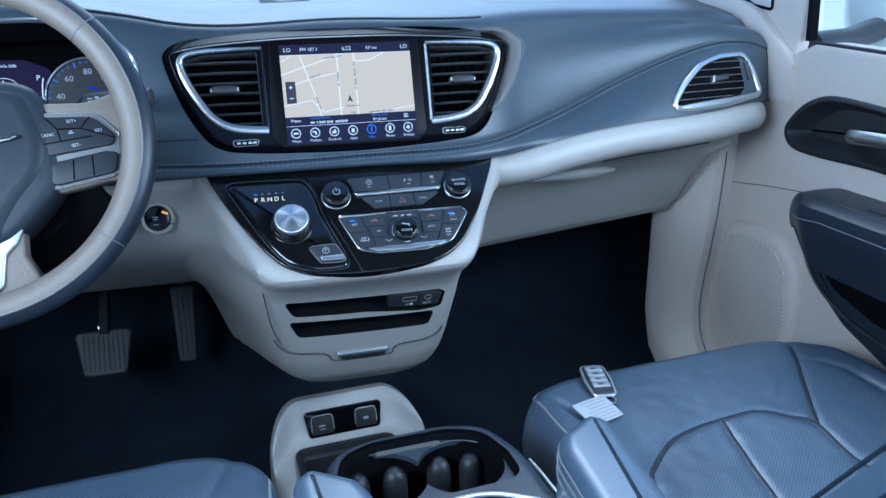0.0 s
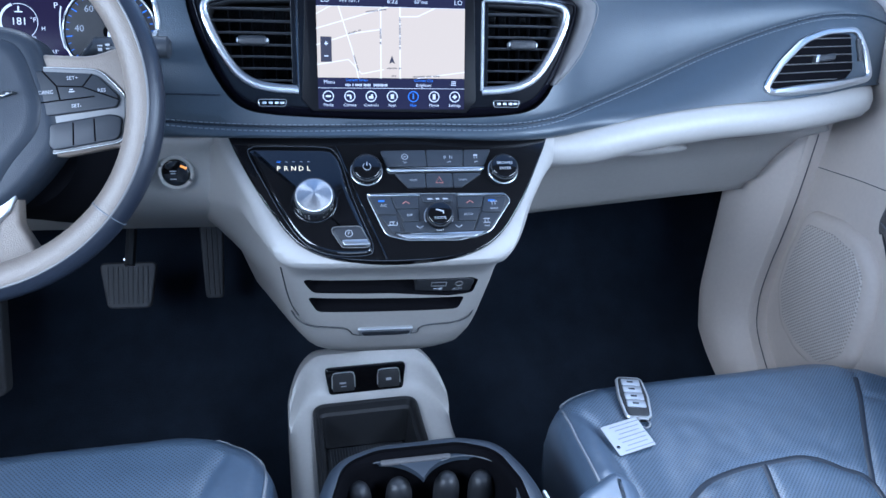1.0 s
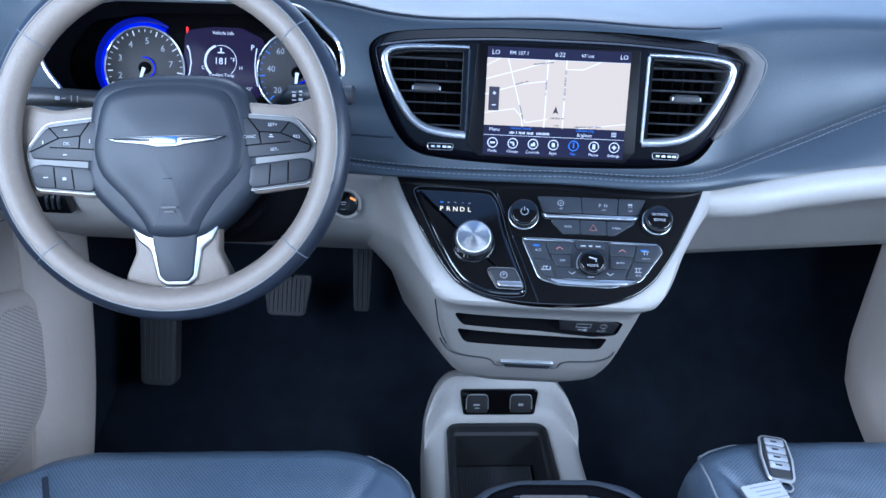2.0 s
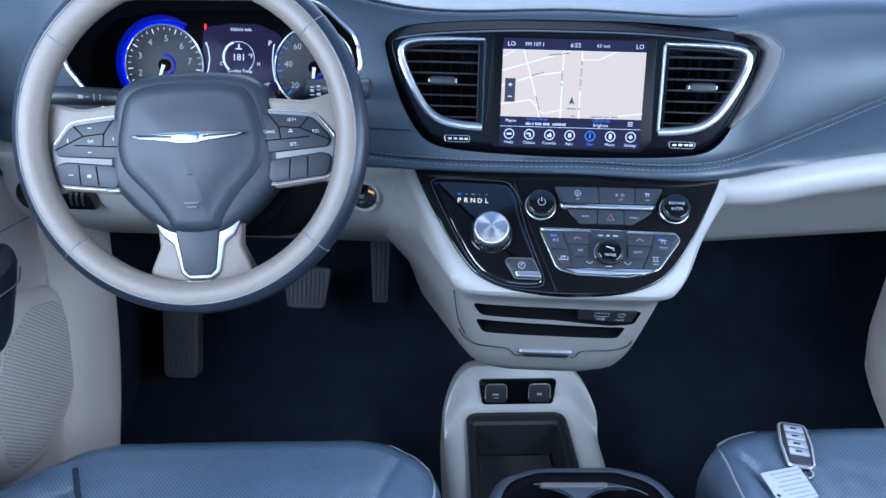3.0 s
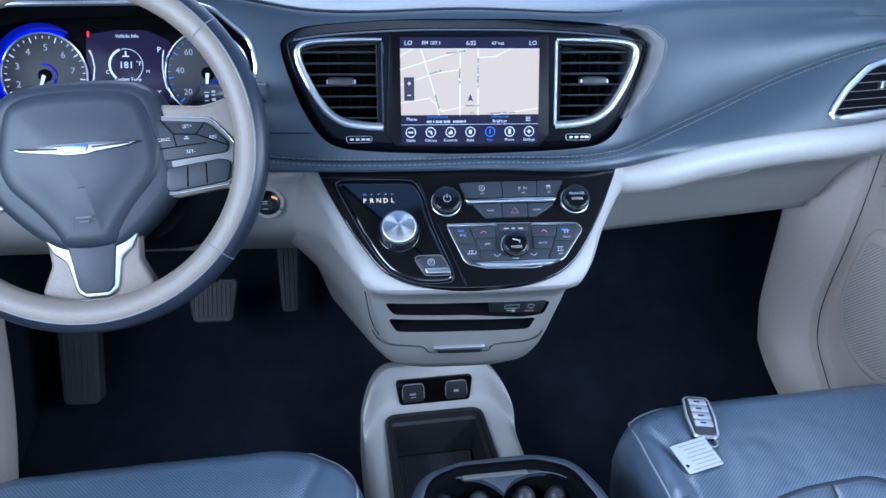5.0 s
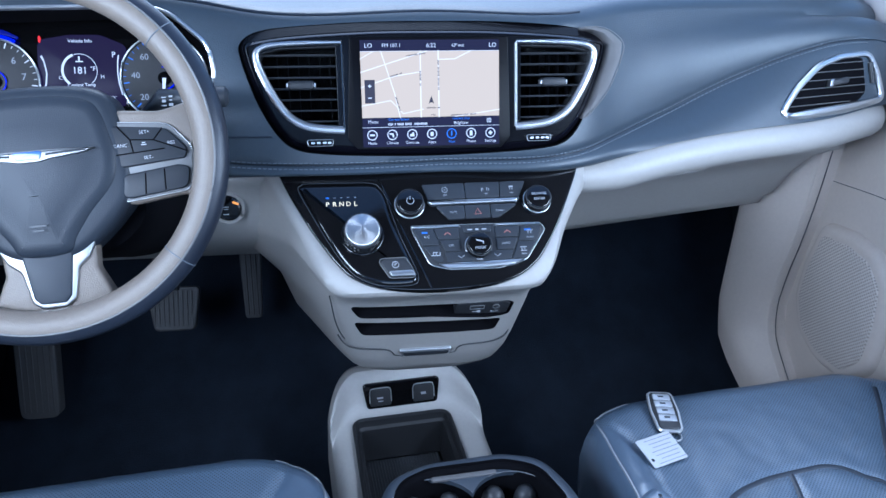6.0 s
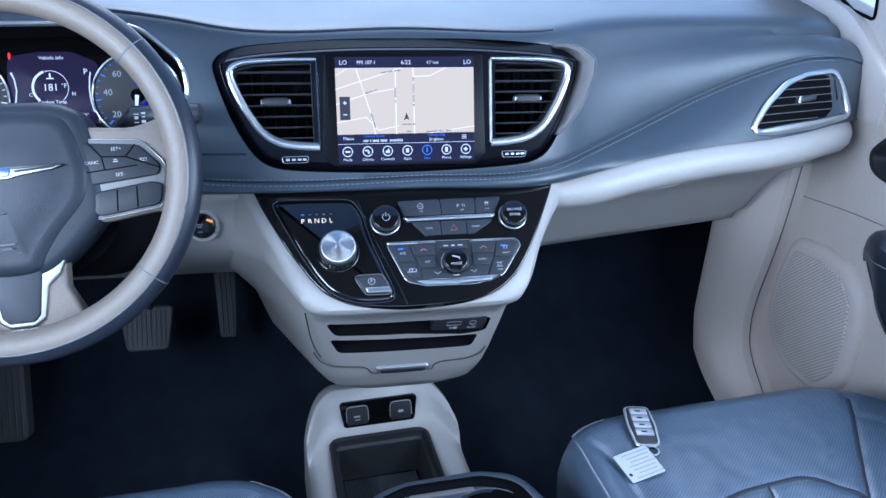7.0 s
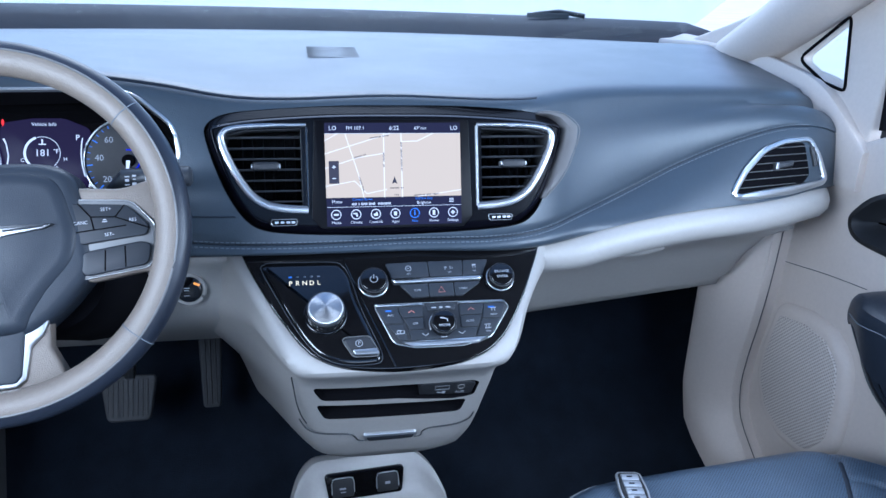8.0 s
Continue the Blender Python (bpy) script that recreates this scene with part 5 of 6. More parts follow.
part("shroud", sweep([WHEEL @ Vector((0.026, -0.048, h)) for h in (-0.045, -0.06, -0.12, -0.20, -0.26)], lambda t: 0.072 + 0.02 * t, lambda t: 0.058 + 0.015 * t, sides=24), DEEP, column, "black plastic shroud")
st = part("indicator_stalk", sweep([(-0.46, 0.955, 0.752), (-0.53, 0.952, 0.754), (-0.60, 0.945, 0.757), (-0.632, 0.942, 0.757)], 0.012, 0.011, sides=12), PLASTIC, column, "black indicator stalk with white symbols")
part("stalk_mark", bars(plane((-0.58, 0.935, 0.759), 20), [(-0.022, 0, 0.008, 0.003), (0.002, 0, 0.006, 0.004), (0.009, 0, 0.005, 0.0012), (0.018, 0.0, 0.001, 0.007), (0.025, 0, 0.001, 0.007)], 0.0005), MARK, st)
ws = part("wiper_stalk", sweep([(-0.352, 0.985, 0.728), (-0.328, 0.965, 0.755), (-0.312, 0.958, 0.770), (-0.25, 0.953, 0.773), (-0.241, 0.953, 0.773), (-0.238, 0.953, 0.773)], lambda t: 0.0075 if t < 0.3 or t > 0.98 else 0.0115, lambda t: 0.0075 if t < 0.3 or t > 0.98 else 0.0115, sides=16), BUTTON, column, "dark grey wiper stalk with white symbols")
part("stalk_mark", bars(plane((-0.29, 0.9425, 0.773), 15), [(-0.0165, 0.003, 0.005, 0.0012), (-0.0165, -0.001, 0.004, 0.003), (-0.0165, -0.006, 0.005, 0.0012), (-0.009, 0.004, 0.004, 0.002), (-0.009, 0, 0.003, 0.0012), (-0.009, -0.005, 0.0045, 0.003), (0.006, -0.002, 0.007, 0.001), (0.003, 0.001, 0.001, 0.006), (0.009, 0.001, 0.001, 0.006)], 0.0002), MARK, ws)

# ---- instrument cluster ----
cl = thing("instrument_cluster", (-0.42, 1.1, 0.70), "instrument cluster with two blue-lit gauges and central display", "instrument cluster")
part("back_panel", prism(inset(HOOD, -0.0185), GAUGES, -0.060, -0.012, 0.002), GLOSS, cl, "black cluster mask")
part("hood_trim", sweep(LIP, 0.0028, closed=True, sides=8), CHROME, cl, "thin silver trim round the cluster")


def gauge(cu, cv, r, labels, needle, parent, lit):
    m = GAUGES @ Matrix.Translation((cu, cv, 0))
    g = part("gauge", prism(ellipse(0, 0, r, r, 48), m, -0.014, -0.008, 0.001), DIAL, parent, "round black gauge with white numerals")
    part("gauge_ring", sweep([m @ Vector((r * math.cos(a), r * math.sin(a), -0.006)) for a in [k * math.pi / 24 for k in range(48)]], 0.0014, closed=True, sides=6), SATIN, g)
    ticks = bmesh.new()
    for k in range(29):
        a = radians(225 - 270 * k / 28)
        mm = m @ Matrix.Rotation(a, 4, "Z")
        big = k % 4 == 0
        bars(mm, [(r * (0.88 if big else 0.91), 0, r * (0.13 if big else 0.07), 0.0013 if big else 0.0008)], -0.0078, bm=ticks)
    tagged(part("ticks", ticks, E_BLUE if not lit else E_WHITE, g), kind="stuff")
    for body, deg in labels:
        a = radians(deg)
        lettering("numeral", body, m, 0.66 * r * math.cos(a), 0.66 * r * math.sin(a), -0.0075, 0.0120 if lit else 0.0112, E_DIM, g)
    a = radians(needle)
    part("needle", prism([Vector((0.9 * r * math.cos(a), 0.9 * r * math.sin(a))), Vector((0.0024 * math.sin(a), -0.0024 * math.cos(a))), Vector((-0.0024 * math.sin(a), 0.0024 * math.cos(a)))], m, -0.0044, -0.0036, 0), E_WHITE, g, "white needle", False)
    part("gauge_centre", prism(ellipse(0, 0, r * 0.15, r * 0.15, 24), m, -0.008, -0.0045, 0.001), DEEP, g)
    part("centre_ring", sweep([m @ Vector((r * 0.26 * math.cos(b), r * 0.26 * math.sin(b), -0.0055)) for b in [-1.4 + k * math.pi / 12 for k in range(13)]], 0.0008, sides=5), E_RING, g, "blue light ring")
    if lit:
        part("blue_light", sweep([m @ Vector((r * 1.06 * math.cos(radians(b)), r * 1.06 * math.sin(radians(b)), -0.006)) for b in range(60, 231, 6)], 0.0022, 0.0012, sides=6, up=GAUGES.to_3x3() @ Vector((0, 0, 1))), E_RING, g, "glowing blue arc")
        part("blue_halo", sweep([m @ Vector((r * 1.16 * math.cos(radians(b)), r * 1.16 * math.sin(radians(b)), -0.009)) for b in range(60, 236, 6)], lambda t: 0.0065 * math.sin(math.pi * min(1.0, max(0.03, t))) ** 0.5, lambda t: 0.001, sides=6, up=GAUGES.to_3x3() @ Vector((0, 0, 1))), E_HALO, g, "dim blue light spread")
    return g


gauge(-0.121, -0.022, 0.0535, [(str(n), 275 - 38 * n) for n in range(1, 8)], 252, cl, True)
gauge(0.085, -0.020, 0.0545, [("20", 222), ("40", 174), ("60", 131), ("80", 90), ("100", 52)], 265, cl, False)
md = part("display", prism(rounded([(-0.068, 0.030, 0.012), (-0.03, 0.036, 0.03), (0.008, 0.036, 0.03), (0.040, 0.022, 0.012), (0.034, -0.055, 0.006), (-0.072, -0.055, 0.006)], 0.01), GAUGES, -0.014, -0.0095, 0.001), E_PURPLE, cl, "purple-lit display with coolant temperature")
for body, u, v, sz in (("Vehicle Info", -0.016, 0.028, 0.0062), ("181", -0.019, -0.009, 0.0125), ("°F", -0.003, -0.007, 0.008), ("C", -0.043, -0.018, 0.0065), ("H", 0.008, -0.017, 0.0065), ("Coolant Temp", -0.018, -0.0270, 0.0058), ("63°", 0.020, -0.044, 0.006), ("P", 0.0235, 0.0105, 0.010)):
    lettering("display_text", body, GAUGES, u, v, -0.009, sz, E_WHITE, md)
part("temp_arc", sweep([GAUGES @ Vector((-0.019 + 0.021 * math.cos(radians(b)), -0.009 + 0.021 * math.sin(radians(b)), -0.009)) for b in range(110, 235, 6)], 0.0016, 0.0006, sides=5, up=GAUGES.to_3x3() @ Vector((0, 0, 1))), E_WHITE, md)
part("temp_ring", sweep([GAUGES @ Vector((-0.019 + 0.021 * math.cos(radians(b)), -0.009 + 0.021 * math.sin(radians(b)), -0.009)) for b in range(-50, 110, 6)], 0.0004, sides=5), E_WHITE, md)
part("temp_mark", bars(GAUGES, [(-0.019, 0.006, 0.0018, 0.006), (-0.019, 0.0025, 0.009, 0.0014)], -0.0093), E_WHITE, md)
part("odometer", bars(GAUGES, [(-0.016, -0.0375, 0.020, 0.003)], -0.0093), E_WHITE, md)
for s, u0 in ((-1, -0.067), (1, 0.031)):
    part("side_scale", sweep([GAUGES @ Vector((u0 + (0.008 if s < 0 else -0.004) * (1 - (v / 0.028) ** 2), v - 0.012, -0.009)) for v in (-0.028, -0.014, 0, 0.014, 0.022)], 0.0020, 0.0006, sides=5), E_WHITE, md)
part("warning_light", prism(ellipse(-0.0648, 0.0305, 0.0014, 0.0045, 16), GAUGES, -0.011, -0.0085, 0.0005), E_RED, md, "red warning light")
part("warning_light", prism(ellipse(0.112, -0.030, 0.005, 0.0045, 16), GAUGES, -0.011, -0.004, 0.0005), E_AMBER, cl, "amber warning light")

# ---- small switches on the lower dash ----
START = plane((-0.262, 1.022, 0.606), 8)
ig = thing("start_button", (-0.262, 1.03, 0.59), "round black start button with orange light on the light trim", "start button")
part("ring", sweep([START @ Vector((0.0195 * math.cos(a), 0.0195 * math.sin(a), 0.001)) for a in [k * math.pi / 16 for k in range(32)]], 0.004, 0.003, closed=True, sides=8), CREAM, ig, "light raised ring")
part("button", prism(ellipse(0, 0, 0.0175, 0.0175, 32), START, -0.01, 0.004, 0.003), GLOSS, ig, "gloss black button")
part("light", bars(START @ Matrix.Rotation(radians(-25), 4, "Z"), [(0.006, 0.0105, 0.008, 0.003)], 0.004), E_AMBER, ig, "orange light")
part("print", bars(START, [(-0.003, 0.002, 0.008, 0.0012), (-0.003, -0.001, 0.006, 0.0012), (-0.003, -0.008, 0.007, 0.0012)], 0.004), MARK, ig)
LS = plane((-0.656, 1.018, 0.591), 8)
ls = thing("light_switch", (-0.648, 1.03, 0.58), "black rocker switch group with ribbed wheels on the light panel", "switch")
part("plate", prism(rounded([(-0.026, 0.016), (0.018, 0.016), (0.024, -0.016), (-0.016, -0.016)], 0.003), LS, -0.01, 0.003, 0.001), GLOSS, ls, "black switch plate")
for u in (-0.008, 0.0, 0.008):
    part("thumb_wheel", sweep([LS @ Vector((u, v, 0.002 + 0.003 * (1 - (v / 0.009) ** 2))) for v in (-0.009, -0.005, 0, 0.005, 0.009)], 0.003, 0.002, sides=8), BUTTON, ls)
LS2 = plane((-0.722, 1.03, 0.592), 8)
ls2 = thing("headlamp_switch", (-0.722, 1.03, 0.57), "round black headlamp switch on the light panel", "switch")
part("dial", prism(ellipse(0, 0, 0.022, 0.022, 32), LS2, -0.01, 0.012, 0.003), GLOSS, ls2, "black dial")
part("dial_mark", bars(LS2, [(0, 0.004, 0.01, 0.0015), (0.004, -0.004, 0.006, 0.0015)], 0.012), MARK, ls2)

# ---- floor console ----
CON = flat_at(-0.014, 1.1, 0.0, 4.6)
con = thing("floor_console", (-0.014, 1.1, 0.0), "light floor console with switch panel and black storage tray", "floor console")
PROF = [(-0.50, 0.0), (-0.50, 0.126), (-0.30, 0.130), (-0.10, 0.132), (0.02, 0.134), (0.055, 0.138), (0.068, 0.145), (0.0745, 0.158), (0.082, 0.183), (0.087, 0.197), (0.097, 0.206), (0.115, 0.204), (0.138, 0.19), (0.152, 0.15), (0.165, 0.0)]
rows = []
for k in range(41):
    s = -1 + 2 * k / 40
    u = 0.134 * math.sin(s * math.pi / 2)
    e = max(0.0, (abs(u) - 0.072) / 0.062)
    drop = 0.022 * (1 - math.sqrt(max(0.0, 1 - min(1, max(0, (abs(u) - 0.111) / 0.0231)) ** 2)))
    row = []
    for v, z in PROF:
        g = max(0.0, min(1.0, (v + 0.06) / 0.14))
        vv = v - 0.075 * e ** 2.4 * g * g * (3 - 2 * g)
        zz = max(0.0, z - drop * (1 if z > 0.05 else 0) - 0.035 * e ** 2 * max(0.0, min(1.0, (z - 0.134) / 0.05)))
        row.append(CON @ Vector((u * (1 + 0.02 * (0.13 - min(z, 0.13)) / 0.13), vv, zz)))
    rows.append(row)
body = part("body", loft(rows, True, True), CONSOLE, con, "light satin plastic body")
TRAY = rounded([(-0.090, 0.046, 0.02), (0.079, 0.046, 0.02), (0.076, -0.33, 0.02), (-0.098, -0.33, 0.02)], 0.02, 6)
carve(body, [prism(TRAY, CON, 0.035, 0.3, 0)])
bm = loft([[CON @ Vector((p.x, p.y, z)) for p in inset(TRAY, d)] for z, d in ((0.138, -0.003), (0.137, 0.002), (0.126, 0.004), (0.122, 0.009), (0.117, 0.0095), (0.06, 0.012), (0.052, 0.018))], True)
n = len(TRAY)
bm.faces.new([v for v in bm.verts][-n:])
part("tray", bm, PLASTIC, con, "black tray liner").modifiers.new("thick", "SOLIDIFY").thickness = 0.0015
part("tray_rim", sweep([CON @ Vector((p.x, p.y, 0.1375)) for p in inset(TRAY, -0.001)], 0.0035, 0.003, closed=True, sides=8), PLASTIC, con, "black rim of the tray")
mt = part("tray_mat", prism(inset(TRAY, 0.017), CON, 0.05, 0.058, 0.002), TRAYGREY, con, "ribbed black rubber mat")
for k in range(26):
    u = -0.069 + k * 0.005
    part("rib", sweep([CON @ Vector((u, v, 0.0585)) for v in (-0.30, -0.2, -0.1, 0.026)], 0.0014, 0.0022, sides=5), TRAYGREY, mt)
BP = plane((-0.0185, 1.1755, 0.166), 17, 4.6)
bp = part("switch_panel", prism(rounded([(-0.072, 0.024, 0.008), (0.069, 0.024, 0.008), (0.063, -0.0235, 0.008), (-0.065, -0.0235, 0.008)], 0.008), BP, -0.01, 0.005, 0.002), GLOSS, con, "black switch panel")
for u in (-0.0405, 0.0375):
    b = part("button", prism(rounded([(u - 0.019, -0.018), (u + 0.019, -0.018), (u + 0.018, 0.015), (u - 0.018, 0.015)], 0.004), BP, 0.0, 0.0075, 0.0015), PLASTIC, bp, "black square button with silver edge")
    part("button_edge", sweep([BP @ Vector((u + a, c, 0.0075)) for a, c in ((-0.0195, -0.011), (-0.0192, 0.008), (-0.017, 0.0145), (-0.012, 0.016), (0.012, 0.016), (0.017, 0.0145), (0.0192, 0.008), (0.0195, -0.011))], 0.0009, sides=6), SATIN, b)
    part("button_mark", bars(BP, [(u - 0.001, -0.003, 0.011, 0.003), (u, -0.009, 0.009, 0.0016)] if u < 0 else [(u, -0.003, 0.009, 0.0045)], 0.0076), MARK, b)

# ---- cup holder bin ----
CUP = flat_at(0.017, 0.62, 0.0, 4.6)
cup = thing("cup_holder", (0.017, 0.62, 0.0), "dark cup holder bin with raised rim between the seats", "cup holder")
RIM = rounded([(-0.116, -0.34, 0.03), (0.122, -0.34, 0.03), (0.120, 0.06, 0.2), (0.098, 0.118, 0.05), (0.05, 0.1345, 0.08), (-0.04, 0.1345, 0.08), (-0.088, 0.118, 0.05), (-0.112, 0.06, 0.2)], 0.03, 6)
cb = part("bin", prism(RIM, CUP, 0.0, 0.397, 0.017, seg=7), BIN, cup, "dark moulded bin with rounded rim")
WELL = rounded([(-0.094, 0.0, 0.03), (0.100, 0.0, 0.03), (0.101, 0.05, 0.05), (0.088, 0.098, 0.04), (0.05, 0.1165, 0.05), (-0.04, 0.1185, 0.05), (-0.078, 0.104, 0.04), (-0.096, 0.05, 0.05)], 0.03, 6)
carve(cb, [prism(WELL, CUP, 0.29, 0.5, 0)])
bm = loft([[CUP @ Vector((p.x, p.y, z)) for p in inset(WELL, d)] for z, d in ((0.392, -0.0004), (0.385, 0.003), (0.38, 0.004), (0.30, 0.008), (0.294, 0.012))], True)
bm.faces.new([v for v in bm.verts][-len(WELL):])
part("well", bm, DEEP, cup, "black well").modifiers.new("thick", "SOLIDIFY").thickness = 0.001
CUPS = ((-0.042, 0.063, 0.0500, 62, 298, (121, 55)), (0.048, 0.058, 0.0495, -118, 118, (111, 54)))
web = part("web", prism(inset(WELL, 0.0015), CUP, 0.3785, 0.3845, 0.0005), BIN, cup, "dark plate with two overlapping round recesses")
carve(web, [prism(ellipse(c[0], c[1], c[2], c[2], 48), CUP, 0.30, 0.42, 0) for c in CUPS], BIN)
for cu, cv, rr, a0, a1, tips in CUPS:
    part("cup_edge", sweep([CUP @ Vector((cu + rr * math.cos(radians(a)), cv + rr * math.sin(radians(a)), 0.3845)) for a in range(a0, a1 + 1, 8)], 0.0008, sides=6), TRAYGREY, cup, "thin pale edge of a round cup recess")
    for a in tips:
        p = Vector((cu + 0.040 * math.cos(radians(a)), cv + 0.040 * math.sin(radians(a))))
        size = (1.0, 1.0, 1.0, 0.96, 0.87, 0.72, 0.5, 0.1)
        part("finger", sweep([CUP @ Vector((p.x, p.y, z)) for z in (0.296, 0.33, 0.349, 0.356, 0.3625, 0.3675, 0.371, 0.3725)], lambda t: 0.0145 * size[min(7, int(t * 7 + 0.5))], sides=16), PLASTIC, cup, "rubber grip finger")
part("front_plate", prism(rounded([(-0.037, 0.1070, 0.003), (0.040, 0.1055, 0.003), (0.040, 0.1125, 0.003), (-0.037, 0.1140, 0.003)], 0.003), CUP, 0.3835, 0.3865, 0.001), WING, cup, "slim grey plate behind the rim")
part("edge_trim", sweep(curve_open([CUP @ Vector(p) for p in ((0.123, 0.04, 0.385), (0.1245, 0.0, 0.385), (0.124, -0.1, 0.385), (0.124, -0.3, 0.385))], 4), 0.0025, sides=6), CHROME, cup, "bright edge strip along the bin")
part("lid_edge", sweep(curve_open([CUP @ Vector(p) for p in ((-0.05, -0.045, 0.399), (0.0, -0.02, 0.401), (0.05, -0.02, 0.401), (0.095, -0.045, 0.399))], 5), 0.004, 0.002, sides=8), CHROME, cup, "bright edge of the sliding lid")


# ---- front seats ----
SEAMS = [[(-0.205, -0.36), (-0.184, -0.268), (-0.161, -0.236), (-0.121, -0.205), (-0.083, -0.193), (-0.038, -0.188), (0.0175, -0.188), (0.052, -0.211), (0.073, -0.235), (0.068, -0.303), (0.10, -0.40)],
         [(-0.038, -0.188), (-0.050, -0.249), (-0.068, -0.345)], [(0.194, -0.02), (0.150, -0.105), (0.107, -0.175), (0.073, -0.235)],
         [(0.154, -0.104), (0.182, -0.122), (0.198, -0.15), (0.20, -0.22), (0.19, -0.36)]]


def near_seam(a, b, flipx, bolster):
    best = 1.0
    for line in SEAMS + [bolster]:
        for p, q in zip(line, line[1:]):
            px, qx = p[0] * flipx, q[0] * flipx
            dx, dy = qx - px, q[1] - p[1]
            t = max(0.0, min(1.0, ((a - px) * dx + (b - p[1]) * dy) / (dx * dx + dy * dy)))
            best = min(best, math.hypot(a - px - t * dx, b - p[1] - t * dy))
    return best


SKEW = 0.085
FOLDS = ((0.074, -0.153), (0.078, -0.171))


def seat(name, cx, front, ztop, flipx, label, arm, wide, inner_cut, outer_cut, bolster):
    s = thing(name, (cx, front - 0.3, 0.0), label, "car seat", "front seats")

    def top(a, b):
        """Height of the cushion at a across and b behind the front."""
        z = ztop + 0.006 * math.cos(b * 9) + 0.02 * max(0.0, (abs(a) - 0.15) / 0.1) ** 1.5 * min(1.0, max(0.0, -b / 0.20)) ** 2
        inner = max(0.0, 1 - (a / 0.17) ** 2)
        z -= 0.010 * inner * min(1.0, max(0.0, -b - 0.15) / 0.3)
        b -= SKEW * a
        d = near_seam(a, b, flipx, bolster)
        z -= 0.0024 * math.exp(-(d / 0.0065) ** 2)
        if flipx > 0:  # two short folds in the leather
            for fa, fb in FOLDS:
                da, db = (a - fa) * 0.8 + (b - fb) * 0.6, (b - fb) * 0.8 - (a - fa) * 0.6
                z += 0.0016 * math.exp(-(db / 0.0045) ** 2 - (da / 0.016) ** 2)
        z += 0.0008 * noise.noise((a * 14 + cx * 3, b * 14, 0.3)) + 0.0008 * noise.noise((a * 45, b * 45 + cx, 1.7))
        return z

    def lead(a):
        e = max(0.0, (abs(a) - 0.12) / (wide - 0.12))
        k, power = inner_cut if a * flipx < 0 else outer_cut
        return front + SKEW * a - k * e ** power

    rows = []
    for i in range(161):
        a = -wide + 2 * wide * i / 160
        f = lead(a)
        r = math.sqrt(max(0.0, 1 - min(1.0, max(0.0, (abs(a) - wide + 0.03) / 0.03)) ** 2))
        row = [(cx + a * 0.97, f - 0.05, 0.16), (cx + a * 0.98, f - 0.022, 0.20), (cx + a, f - 0.006, 0.26), (cx + a, f + 0.0, 0.30)]
        zt = top(a, -0.04)
        for ang in (15, 30, 45, 60, 75):
            t = radians(ang)
            row.append((cx + a, f - 0.040 * (1 - math.cos(t)), 0.315 + (zt - 0.004 - 0.315) * math.sin(t) - 0.03 * (1 - r)))
        for j in range(150):
            b = -0.045 - 0.0038 * j
            row.append((cx + a, f + b, top(a, f + b - front) - 0.03 * (1 - r)))
        row += [(cx + a, f - 0.66, 0.25), (cx + a, f - 0.66, 0.16)]
        rows.append(row)
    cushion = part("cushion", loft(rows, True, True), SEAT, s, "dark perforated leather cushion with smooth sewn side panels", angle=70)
    cushion.data.materials.append(LEATHER_DARK)
    side = ease([-0.6] + [q[1] for q in reversed(bolster)] + [0.1], [bolster[-1][0]] + [q[0] for q in reversed(bolster)] + [bolster[0][0]])
    for f in cushion.data.polygons:
        a, b = f.center.x - cx, f.center.y - front
        if a * flipx < side(b - SKEW * a) or f.center.z < ztop - 0.07 or (a * flipx > 0.155 and b - SKEW * a < -0.10 and near_seam(a, b - SKEW * a, flipx, bolster) > 0.003 and a * flipx > 0.2):
            f.material_index = 1
    # piping along the inner edge and round the outer corner
    me = cushion.data
    tree = BVHTree.FromPolygons([v.co for v in me.vertices], [p.vertices for p in me.polygons])

    def laid(points):
        """Points in plan laid on the cushion from above."""
        out = [tree.ray_cast(Vector((x, y, 0.7)), Vector((0, 0, -1)))[0] for x, y in points]
        return [p + Vector((0, 0, 0.0012)) for p in out if p]

    side_run = [(cx - flipx * (wide - 0.009), front - SKEW * flipx * wide - 0.45 + 0.02 * k) for k in range(24)]
    side_run = [p for p in side_run if p[1] < lead(-flipx * (wide - 0.009)) - 0.03]
    turn = [(cx - flipx * a, lead(-flipx * a) - 0.012) for a in [wide - 0.016 - 0.006 * k for k in range(10)]]
    part("piping", sweep(curve_open(laid(side_run + turn), 4), 0.0017, sides=6), PIPING, s, "pale sewn piping along the inner edge")
    turn = [(cx + flipx * a, lead(flipx * a) - 0.014) for a in [wide - 0.014 - 0.006 * k for k in range(9)]]
    part("piping", sweep(curve_open(laid(turn), 4), 0.0014, sides=6), PIPING, s, "pale sewn piping round the outer corner")
    # seams drawn as wide dark strips that include the shade of their valleys
    for line in SEAMS[:3]:
        p = [q for q in curve_open([(x * flipx, y + SKEW * x * flipx, 0) for x, y in line], 8) if q.y < lead(q.x) - front - 0.046 and abs(q.x) < wide - 0.012]
        part("seam", sweep([(cx + q.x, front + q.y, top(q.x, q.y) + 0.0004) for q in p], 0.0036, 0.0012, sides=6, up=Vector((0, 0, 1))), DOOR_LEATHER, s, "sewn seam with its valley's shade put in as a wide dark strip")
    # base and backrest
    part("base", box(cx - 0.21, cx + 0.21, front - 0.60, front - 0.09, 0.02, 0.20, 0.02), PLASTIC, s, "black seat base")
    rows = []
